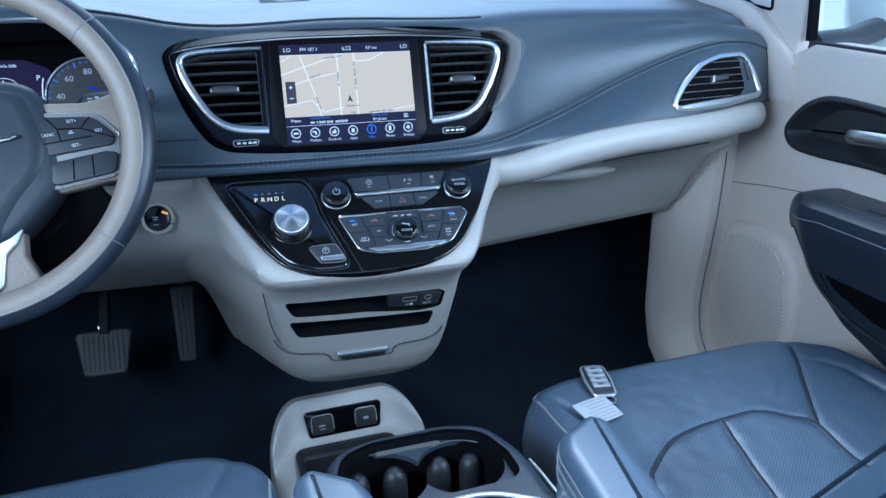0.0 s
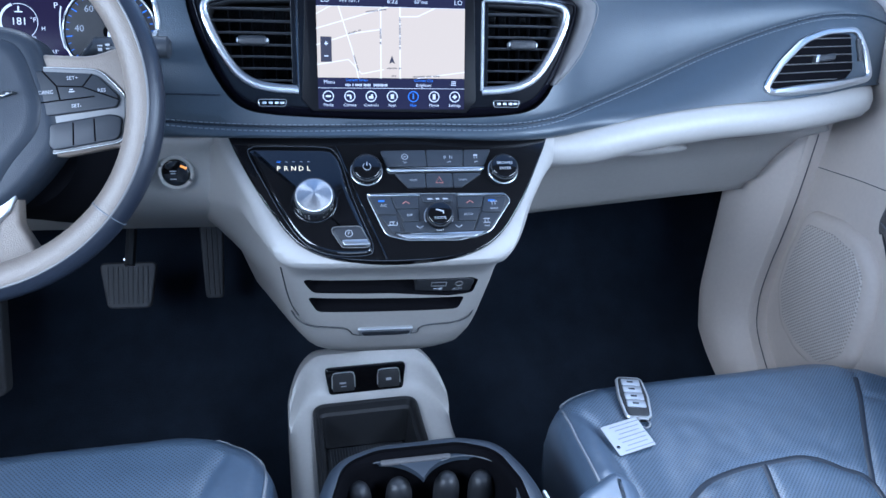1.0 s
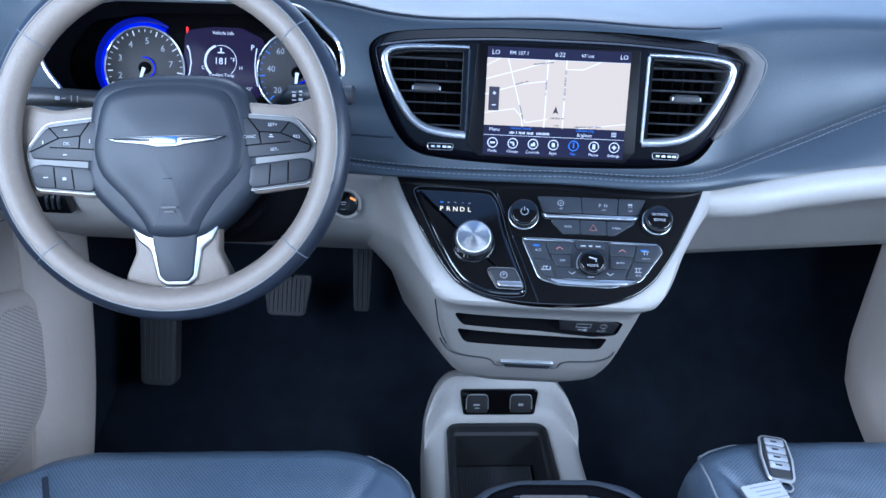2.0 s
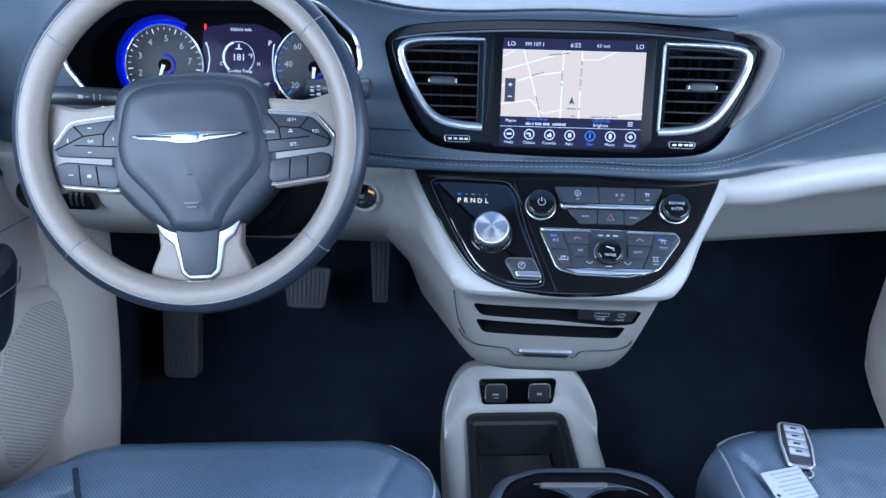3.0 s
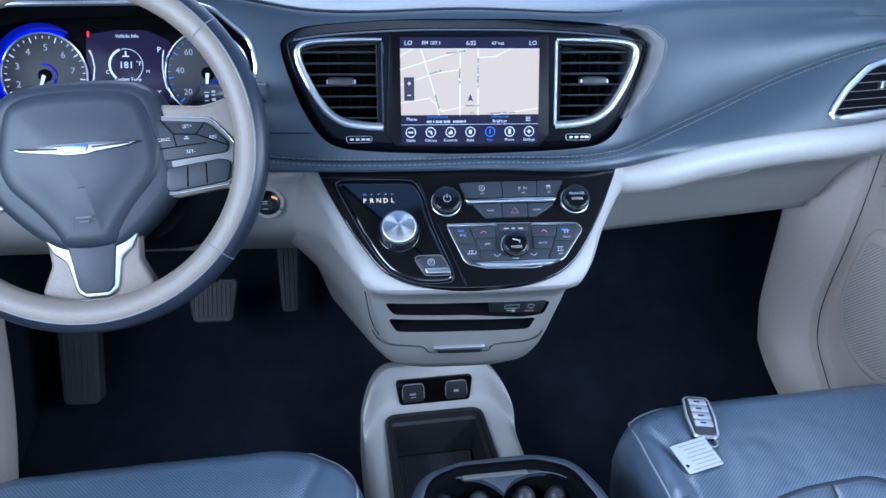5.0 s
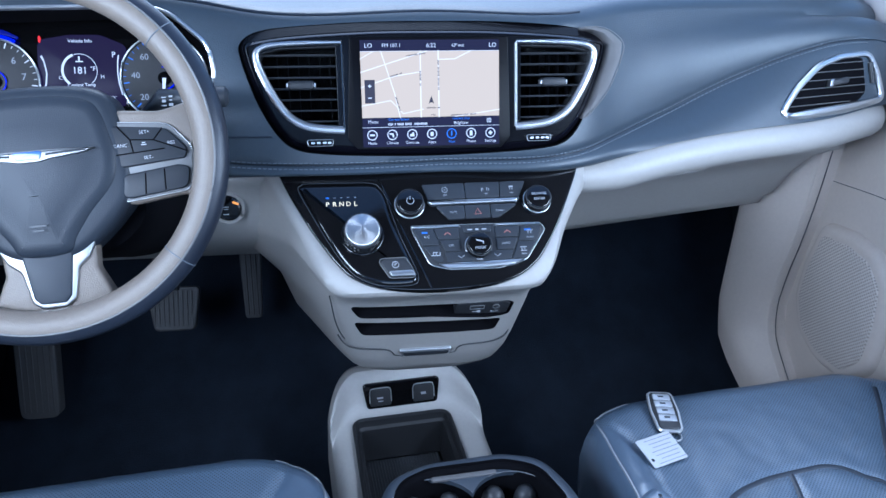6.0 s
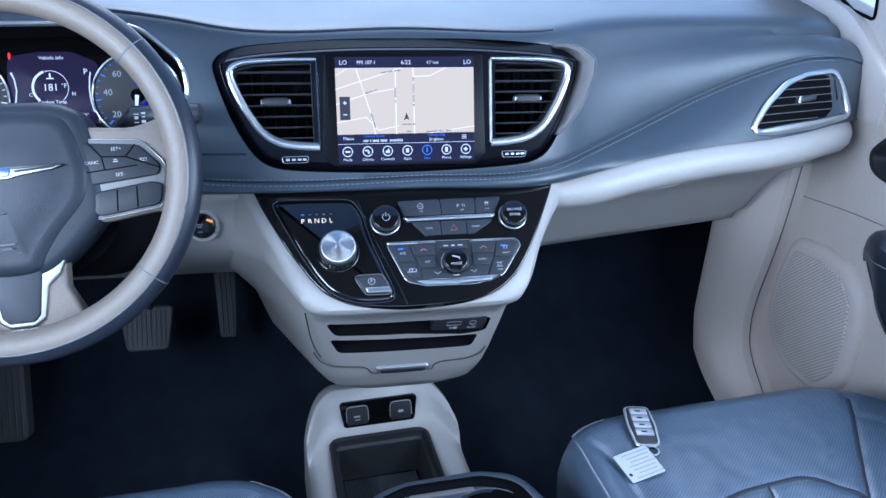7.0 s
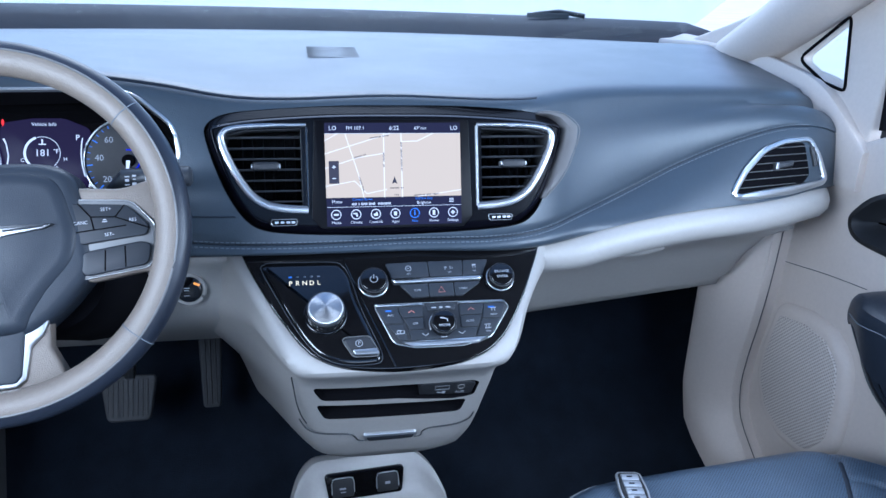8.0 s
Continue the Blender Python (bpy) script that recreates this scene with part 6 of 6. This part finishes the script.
    for i in range(41):
        a = -0.25 + 0.5 * i / 40
        bol = 0.07 * max(0.0, (abs(a) - 0.12) / 0.12) ** 1.4 * (1 - 0.5 * max(0.0, (abs(a) - 0.238) / 0.012) ** 2)
        row = []
        for z in [0.36, 0.42, 0.5, 0.6, 0.7, 0.8, 0.9, 0.96, 0.985]:
            k = (z - 0.36)
            row.append((cx + a * (1 - 0.25 * max(0, k - 0.25)), front - 0.495 - 0.60 * k + bol * max(0.2, 1 - 0.8 * k) - (0.03 if z > 0.97 else 0), z))
        row += [(cx + a * 0.8, front - 0.97, 0.99), (cx + a * 0.9, front - 0.86, 0.7), (cx + a, front - 0.72, 0.36)]
        rows.append(row)
    part("backrest", loft(rows, True, True), LEATHER_DARK, s, "dark leather backrest with bolsters", angle=60)
    for o in (0.012, 0.020):
        edge = [(cx - flipx * (0.243 - o) * (1 - 0.25 * max(0, k - 0.25)), front - 0.484 - 0.60 * k + 0.07 * ((0.123 - o) / 0.12) ** 1.4 * max(0.2, 1 - 0.8 * k), 0.36 + k) for k in [0.06 + 0.03 * j for j in range(14)]]
        part("bolster_seam", sweep(edge, 0.0016, sides=6), DOOR_LEATHER, s, "sewn seam with its valley's shade put in as a wide dark strip on the bolster")
    # folded-down armrest with a flat top, seen from above as a long rounded tongue
    plan = rounded([(0.033, 0.018, 0.022), (0.016, 0.034, 0.02), (-0.026, 0.004, 0.026), (-0.034, -0.02, 0.05), (-0.034, -0.40, 0.01), (0.033, -0.40, 0.01)], 0.02, 6)
    if flipx < 0:
        plan = [Vector((-p.x, p.y)) for p in reversed(plan)]
    ARM = Matrix.Translation((arm[0], arm[1], 0.482)) @ Matrix.Rotation(radians(-flipx * 2.0), 4, "Z") @ Matrix.Rotation(radians(1.5), 4, "X")
    ar = part("armrest", prism(plan, ARM, -0.075, 0.003, 0.016, seg=7), LEATHER_DARK, s, "folded-down dark leather armrest with stitched edge", angle=75)
    for h, o in ((-0.012, 0.0), (-0.022, -0.0008), (-0.034, -0.0008)):
        part("armrest_seam", sweep([ARM @ Vector((p.x, p.y, h)) for p in inset(plan, o)], 0.0011, closed=True, sides=5), PIPING, ar)
    return s


seat("passenger_seat", 0.44, 0.890, 0.3765, 1, "dark perforated leather passenger seat with folding armrest, key lying on it", (0.153, 0.566), 0.250, (0.035, 3.0), (0.085, 2.2),
     [(-0.252, -0.055), (-0.232, -0.072), (-0.219, -0.093), (-0.211, -0.114), (-0.208, -0.17), (-0.20, -0.35)])
seat("driver_seat", -0.400, 0.8165, 0.3735, -1, "dark perforated leather driver seat with folding armrest", (-0.093, 0.552), 0.260, (0.080, 2.8), (0.11, 2.2),
     [(-0.225, -0.038), (-0.215, -0.048), (-0.208, -0.063), (-0.194, -0.098), (-0.187, -0.124), (-0.18, -0.18), (-0.175, -0.35)])

# ---- key and tag on the passenger seat ----
KEY = Matrix.Translation((0.2870, 0.8095, 0.3860)) @ Matrix.Rotation(radians(-9.5), 4, "Z") @ Matrix.Rotation(radians(4), 4, "X") @ Matrix.Scale(0.92, 4)
key = thing("key_fob", (0.290, 0.808, 0.36), "dark key fob with silver button plate lying on the passenger seat", "key")
part("case", prism(rounded([(-0.0165, 0.036, 0.008), (0.0165, 0.036, 0.008), (0.019, 0.0, 0.05), (0.0155, -0.040, 0.008), (-0.0155, -0.040, 0.008), (-0.019, 0.0, 0.05)], 0.008), KEY, -0.007, 0.007, 0.005, seg=4), PLASTIC, key, "black rounded case")
part("case_edge", sweep([KEY @ Vector((p.x, p.y, 0.003)) for p in rounded([(-0.0165, 0.036, 0.008), (0.0165, 0.036, 0.008), (0.019, 0.0, 0.05), (0.0155, -0.040, 0.008), (-0.0155, -0.040, 0.008), (-0.019, 0.0, 0.05)], 0.008)], 0.0022, closed=True, sides=6), SATIN, key, "chrome band round the case")
for k, v in enumerate((0.0235, 0.0095, -0.0045, -0.0185)):
    part("button_mark", bars(KEY, [(-0.001, v, 0.008, 0.003)], 0.0086), BUTTON, key)
    part("button", prism(rounded([(-0.0125, v - 0.0064), (0.0125, v - 0.0064), (0.0125, v + 0.0064), (-0.0125, v + 0.0064)], 0.0025), KEY, 0.004, 0.0085, 0.001), KEYPLATE, key, "silver-grey button")
part("loop", sweep([KEY @ Vector((0.006 + 0.0075 * math.cos(a), -0.046 + 0.0085 * math.sin(a), 0.0)) for a in [k * math.pi / 12 for k in range(24)]], 0.0012, closed=True, sides=6), CHROME, key, "steel split ring")
TAG = Matrix.Translation((0.2555, 0.7425, 0.3865)) @ Matrix.Rotation(radians(17), 4, "Z") @ Matrix.Rotation(radians(12), 4, "X")
tag = thing("paper_tag", (0.268, 0.764, 0.362), "white printed paper tag tied to the key", "tag")
pt = part("paper", prism(rounded([(-0.0255, -0.0205), (0.0245, -0.0205), (0.0255, 0.0205), (-0.0255, 0.0205)], 0.002), TAG, 0.0, 0.0009, 0.0002), PAPER, tag, "white card")
carve(pt, [prism(ellipse(-0.0210, -0.010, 0.0022, 0.0022, 16), TAG, -0.01, 0.01, 0)])
for k in range(7):
    part("print_line", bars(TAG, [(0.004 + 0.001 * (k % 2), 0.0160 - 0.0055 * k, 0.040 - 0.006 * (k % 3), 0.0011)], 0.0010, 0.0001), INK, tag)

# ---- pedals ----
PED = plane((-0.415, 1.285, 0.305), 28)
brake = thing("brake_pedal", (-0.415, 1.3, 0.26), "wide ribbed black rubber brake pedal", "pedal")
bpad = part("pad", prism(rounded([(-0.047, 0.036, 0.01), (0.047, 0.036, 0.01), (0.036, -0.042, 0.012), (-0.034, -0.042, 0.012)], 0.01), PED, -0.012, 0.0, 0.004), RUBBER, brake, "ribbed rubber pad")
for k in range(9):
    part("rib", sweep([PED @ Vector((-0.032 + 0.008 * k, v, 0.0005)) for v in (0.028, -0.034)], 0.0016, sides=5), RUBBER, bpad)
part("arm", sweep([(-0.412, 1.30, 0.33), (-0.41, 1.37, 0.42), (-0.40, 1.45, 0.56)], 0.009, 0.012, sides=8), PLASTIC, brake, "steel pedal arm")
part("bolt_marks", bars(PED, [(0.0 + d, 0.041, 0.003, 0.004) for d in (-0.005, 0.001, 0.007)], 0.001), SATIN, brake)
GAS = plane((-0.284, 1.352, 0.305), 14)
gas = thing("accelerator_pedal", (-0.284, 1.36, 0.23), "narrow ribbed black accelerator pedal", "pedal")
gp = part("pad", prism(rounded([(-0.021, 0.075, 0.006), (0.021, 0.075, 0.006), (0.015, -0.066, 0.008), (-0.016, -0.066, 0.008)], 0.008), GAS, -0.012, 0.0, 0.004), RUBBER, gas, "ribbed pedal pad")
for u in (-0.009, 0.0, 0.009):
    part("rib", sweep([GAS @ Vector((u, v, 0.0005)) for v in (0.065, -0.058)], 0.0015, sides=5), RUBBER, gp)
part("arm", sweep([(-0.284, 1.385, 0.37), (-0.284, 1.44, 0.46), (-0.284, 1.5, 0.56)], 0.008, 0.01, sides=8), PLASTIC, gas)
REST = plane((-0.658, 1.262, 0.20), 20)
rest = thing("foot_rest", (-0.658, 1.27, 0.12), "dark ribbed foot rest on the toe board", "foot rest")
rp = part("pad", prism(rounded([(-0.036, 0.095, 0.01), (0.034, 0.095, 0.01), (0.032, -0.085, 0.016), (-0.034, -0.085, 0.016)], 0.01), REST, -0.03, 0.0, 0.004), RUBBER, rest, "ribbed rubber pad")
for k in range(6):
    part("rib", sweep([REST @ Vector((-0.025 + 0.010 * k, v, 0.0005)) for v in (0.085, -0.072)], 0.0014, sides=5), RUBBER, rp)


# ---- doors, kick panels, side windows ----
GRILLE = dotted("speaker_grille", (0.51, 0.46, 0.41), 0.6, 0.0052, 0.33, 0.5, axes=(1, 2), turn=45)


def front_door(num, s, label, back=0.0):
    m = side_plane(s * 0.76, s)
    d = tagged(new("door_%d" % num), label, "car door", kind="structure")
    d.location = (s * 0.78, 0.5, 0.08)
    lip = 1.34 - 1.5 * back
    out = rounded([(lip, 0.09, 0.03), (lip, 0.50, 0.05), (min(lip, 1.26), 0.62, 0.05), (1.16, 0.70, 0.03), (1.125, 0.765, 0.03), (1.05, 0.797, 0.05), (0.90, 0.79, 0.1), (-0.2, 0.78, 0.02), (-0.2, 0.06, 0.02)], 0.02)
    pn = part("panel", prism(out, m, -0.06, 0.0, 0.012, seg=4), DOORTRIM, d, "light moulded door panel")
    recess = curve_closed([(1.086, 0.650), (1.075, 0.672), (1.04, 0.702), (0.985, 0.718), (0.88, 0.713), (0.72, 0.702), (0.695, 0.68), (0.695, 0.63), (0.72, 0.612), (0.87, 0.625), (1.0, 0.623), (1.066, 0.628)], 4)
    carve(pn, [prism(recess, m, -0.035, 0.05, 0)])
    bm = loft([[m @ Vector((p.x, p.y, h)) for p in inset(recess, i)] for h, i in ((0.002, -0.003), (0.002, 0.004), (-0.02, 0.012), (-0.034, 0.02))], True)
    bm.faces.new([v for v in bm.verts][-len(recess):])
    bowl = part("handle_bowl", bm, PLASTIC, d, "dark recessed handle bowl")
    bowl.modifiers.new("thick", "SOLIDIFY").thickness = 0.0015
    part("handle", sweep(curve_open([m @ Vector(p) for p in ((0.955, 0.662, -0.02), (0.945, 0.664, 0.0), (0.90, 0.668, 0.006), (0.82, 0.672, 0.006), (0.76, 0.674, -0.004))], 5), 0.007, 0.011, sides=10), CHROME, bowl, "satin chrome door handle")
    # armrest with switch recess and dark lower bolster
    rows = []
    for k in range(44):
        t = (k / 43) ** 1.6
        y = 1.016 - 0.6 * back - 1.0 * t
        w = 0.10 * min(1.0, math.sqrt(max(0.0, t * 9 + 0.06)))
        tip = max(0.0, 1 - (1.016 - 0.6 * back - y) / 0.075)
        z = 0.582 - 0.050 * tip ** 2.2
        drop = 0.012 + 0.075 * min(1.0, t * 8)
        rows.append([m @ Vector((y, zz, h)) for zz, h in ((z, -0.01), (z, w * 0.5), (z - 0.002, w * 0.86), (z - 0.010, w * 0.97), (z - 0.024, w), (z - 0.03 - 0.2 * drop, w * 0.95), (z - drop - 0.02, w * 0.8), (z - drop - 0.03, w * 0.4 - 0.004), (z - drop - 0.03, -0.01))])
    ar = part("armrest", loft(rows, True, True), DOOR_LEATHER, d, "dark leather armrest with stitched edge")
    part("armrest_stitch", sweep([m @ Vector((0.965 - 0.6 * back - 0.93 * k / 40, 0.556 - 0.012 * max(0.0, 1 - k / 4), 0.1015 * min(1.0, math.sqrt((0.051 + 0.93 * k / 40) * 9 + 0.06)))) for k in range(41)], 0.0009, sides=5), STITCH, ar)
    part("armrest_switches", prism(rounded([(0.90, 0.012), (0.895, 0.07), (0.60, 0.08), (0.60, 0.012)], 0.01), Matrix(((0, -s, 0, s * 0.76), (1, 0, 0, 0), (0, 0, 1, 0), (0, 0, 0, 1))), 0.578, 0.5815, 0.002), PLASTIC, ar, "black window switch plate")
    for k in range(2):
        part("window_switch", box(0.72 + 0.07 * k, 0.765 + 0.07 * k, 0.03, 0.055, 0.580, 0.585, 0.002, m=Matrix(((0, -s, 0, s * 0.76), (1, 0, 0, 0), (0, 0, 1, 0), (0, 0, 0, 1)))), PLASTIC, ar)
    pocket = [(1.028, 0.522, 0.015), (0.95, 0.535, 0.05), (0.30, 0.52, 0.05), (0.30, 0.28, 0.05), (0.70, 0.325, 0.05), (0.80, 0.352, 0.1), (0.88, 0.378, 0.1), (0.925, 0.407, 0.1), (0.98, 0.455, 0.1), (1.015, 0.497, 0.05)]
    low = part("lower_bolster", prism(rounded([(p[0] - back, *p[1:]) for p in pocket], 0.02), m, -0.01, 0.026, 0.012, seg=5), DOOR_LEATHER, d, "dark pocket panel below the armrest")
    part("pocket_line", sweep(curve_open([m @ Vector((y - back, z, 0.027)) for y, z in ((0.985, 0.497), (0.963, 0.455), (0.93, 0.424), (0.88, 0.402), (0.82, 0.388), (0.6, 0.365), (0.4, 0.35))], 5), 0.0045, 0.0035, sides=8), PLASTIC, low)
    # pocket is not hollow; a flush black plate stands for the shade inside
    part("pocket_mouth", prism(rounded([(0.955 - back, 0.505, 0.01), (0.945 - back, 0.462, 0.02), (0.90 - back, 0.43, 0.03), (0.82 - back, 0.41, 0.05), (0.40, 0.38, 0.02), (0.40, 0.51, 0.02)], 0.02), m, 0.0, 0.0262, 0.0), DEEP, low, "flat black plate standing in for the shaded pocket mouth")
    part("panel_seam", sweep(curve_open([m @ Vector((y - back, z, 0.0)) for y, z in ((1.256, 0.524), (1.19, 0.534), (1.12, 0.545), (1.06, 0.552), (1.02, 0.556))], 5), 0.0008, sides=5), TRAYGREY, d)
    sp = rounded([(1.208, 0.438, 0.02), (1.14, 0.450, 0.05), (1.085, 0.446, 0.03), (1.045, 0.418, 0.04), (1.034, 0.355, 0.06), (1.037, 0.280, 0.04), (1.075, 0.234, 0.04), (1.15, 0.230, 0.06), (1.20, 0.250, 0.04), (1.228, 0.30, 0.05), (1.226, 0.36, 0.06)] if s > 0 else [(1.165, 0.455, 0.03), (1.10, 0.482, 0.04), (1.01, 0.452, 0.04), (0.972, 0.385, 0.05), (0.965, 0.29, 0.04), (1.06, 0.262, 0.05), (1.165, 0.305, 0.05), (1.185, 0.39, 0.05)], 0.04, 6)
    sp = [Vector((p.x - 1.15 * back - (0.018 if s > 0 else 0.0), p.y - 0.5 * back)) for p in sp]
    part("speaker_surround", prism(inset(sp, -0.024), m, -0.01, 0.015, 0.020, seg=7), DOORTRIM, d, "light raised speaker moulding")
    part("speaker_grille", prism(sp, m, 0.0, 0.0175, 0.004), GRILLE, d, "light perforated speaker grille")
    part("sill_line", sweep([m @ Vector((y, z, 0.004)) for y, z in ((1.045, 0.799), (0.9, 0.792), (0.2, 0.784), (-0.18, 0.782))], 0.002, 0.003, sides=8), PLASTIC, d, "black window seal")
    # window frame posts and pane
    part("frame_post", sweep([(s * 0.775, 1.075, 0.80), (s * 0.765, 1.07, 0.90), (s * 0.735, 1.05, 1.12)], 0.006, 0.011, sides=8), DEEP, d, "black window channel")
    wn = part("pane", loft([[(s * x, y, z) for y in (1.06, 0.5, -0.2)] for x, z in ((0.79, 0.78), (0.765, 1.0), (0.72, 1.25))]), GLASS, d, "clear side window")
    wn.modifiers.new("thick", "SOLIDIFY").thickness = 0.004
    wn.visible_shadow = False
    return d


BODYPAINT = mat("pale_body_paint", (0.62, 0.68, 0.70), 0.22, coat=0.6, vary=0.03, spec=0.5)
mirror_thing = thing("door_mirror", (0.90, 1.10, 0.78), "pale painted mirror housing outside the passenger window", "mirror")
rows = []
for k in range(17):
    a = math.pi * k / 16
    r = max(0.02, math.sin(a)) ** 0.55
    rows.append([(1.02 + 0.075 * r * math.cos(b) * abs(math.cos(b)) ** -0.35, 1.115 - 0.135 * math.cos(a), 0.865 + 0.105 * r * math.sin(b) * abs(math.sin(b)) ** -0.35) for b in [0.02 + 2 * math.pi * q / 24 for q in range(24)]])
part("housing", loft(rows, True, True), BODYPAINT, mirror_thing, "pale glossy painted shell")
part("arm", sweep([(0.82, 1.13, 0.79), (0.90, 1.13, 0.795), (0.98, 1.125, 0.82)], 0.03, 0.02, sides=12), PLASTIC, mirror_thing, "black mounting arm")
front_door(1, 1, "light passenger door with dark armrest, chrome handle and speaker grille")
front_door(2, -1, "light driver door with dark armrest, chrome handle and speaker grille", 0.10)
for num, s in ((1, 1), (2, -1)):
    rows = []
    if s > 0:
        rear = ease([0.0, 0.12, 0.148, 0.184, 0.235, 0.31, 0.388, 0.465, 0.56, 0.66], [1.10, 1.150, 1.189, 1.233, 1.254, 1.2525, 1.239, 1.228, 1.220, 1.215])
        edge = curve_open([(0.80, 0.0, 0.15), (0.70, 0.0, 0.15), (0.672, 0.02, 0.146), (0.662, 0.07, 0.142), (0.661, 0.14, 0.132), (0.666, 0.30, 0.10), (0.678, 0.55, 0.06), (0.694, 0.75, 0.035), (0.710, 0.89, 0.02), (0.722, 0.97, 0.01), (0.732, 1.0, 0.0), (0.80, 1.01, 0.0)], 4)
        for x, f, zb in edge:
            zb = max(0.0, zb)
            rows.append([(x + 0.012 * max(0.0, 0.09 - (z - zb)) / 0.09, 1.345 + (rear(z) - 1.345) * f, z) for z in [zb + (0.66 - zb) * k / 30 for k in range(31)]] + [(0.81, 1.345 + (rear(0.66) - 1.345) * f, 0.66), (0.81, 1.345 + (rear(zb) - 1.345) * f, zb)])
    else:
        lead = ease([0.0, 0.07, 0.16, 0.25, 0.33, 0.46, 0.66], [1.065, 1.094, 1.137, 1.17, 1.19, 1.215, 1.24])
        for x, dy in ((0.80, 0.0), (0.745, 0.0), (0.730, -0.003), (0.722, -0.010), (0.719, -0.022), (0.722, -0.06), (0.730, -0.10), (0.742, -0.135), (0.755, -0.15), (0.80, -0.155)):
            rows.append([(-x, lead(z) + dy, z) for z in [0.66 * k / 14 for k in range(15)]] + [(-0.81, lead(0.66) + dy, 0.66), (-0.81, lead(0.0) + dy, 0.0)])
    structure("kick_panel_%d" % num, loft(rows, True, True), DOORTRIM, "light plastic kick panel beside the footwell", "trim panel")
    if s > 0:
        structure("panel_gap_1", sweep([(0.7395, rear(z) - 0.0015, z) for z in [0.13 + 0.02 * k for k in range(24)]], 0.0009, 0.0009, sides=6), TRAYGREY, "narrow gap between kick panel and passenger door", "gap")
    m = side_plane(s * 0.765, s)
    inn, lead_y = (0.70, 1.2) if s > 0 else (0.742, 1.04)
    structure("sill_trim_%d" % num, box(min(s * inn, s * 0.80), max(s * inn, s * 0.80), -0.25, lead_y, 0.0, 0.085, 0.02), DOORTRIM, "light sill trim along the door opening", "trim")
    # corner trim between dash end, pillar and door, with the small quarter window
    cp = prism(rounded([(1.70, 0.70, 0.02), (1.70, 0.89, 0.02), (1.55, 0.93, 0.05), (1.40, 0.975, 0.05), (1.10, 1.09, 0.03), (1.075, 1.0, 0.03), (1.095, 0.76, 0.03), (1.14, 0.68, 0.02)], 0.03, 5), m, -0.02, 0.0, 0.006)
    co = structure("corner_trim_%d" % num, cp, DOORTRIM, "light corner trim framing the small quarter window", "trim")
    q = rounded([(1.297, 0.886, 0.012), (1.185, 0.965, 0.008), (1.166, 0.846, 0.008), (1.22, 0.854, 0.02)], 0.01)
    carve(co, [prism(q, m, -0.1, 0.1, 0)], DOORTRIM)
    qp = structure("window_%d" % (num + 1), prism(inset(q, -0.002), m, -0.016, -0.012, 0), GLASS, "small clear quarter window", "window")
    qp.visible_shadow = False
    structure("window_seal_%d" % num, sweep([m @ Vector((p.x, p.y, 0.001)) for p in q], 0.0028, closed=True, sides=6), DEEP, "black rubber seal round the quarter window", "window seal")
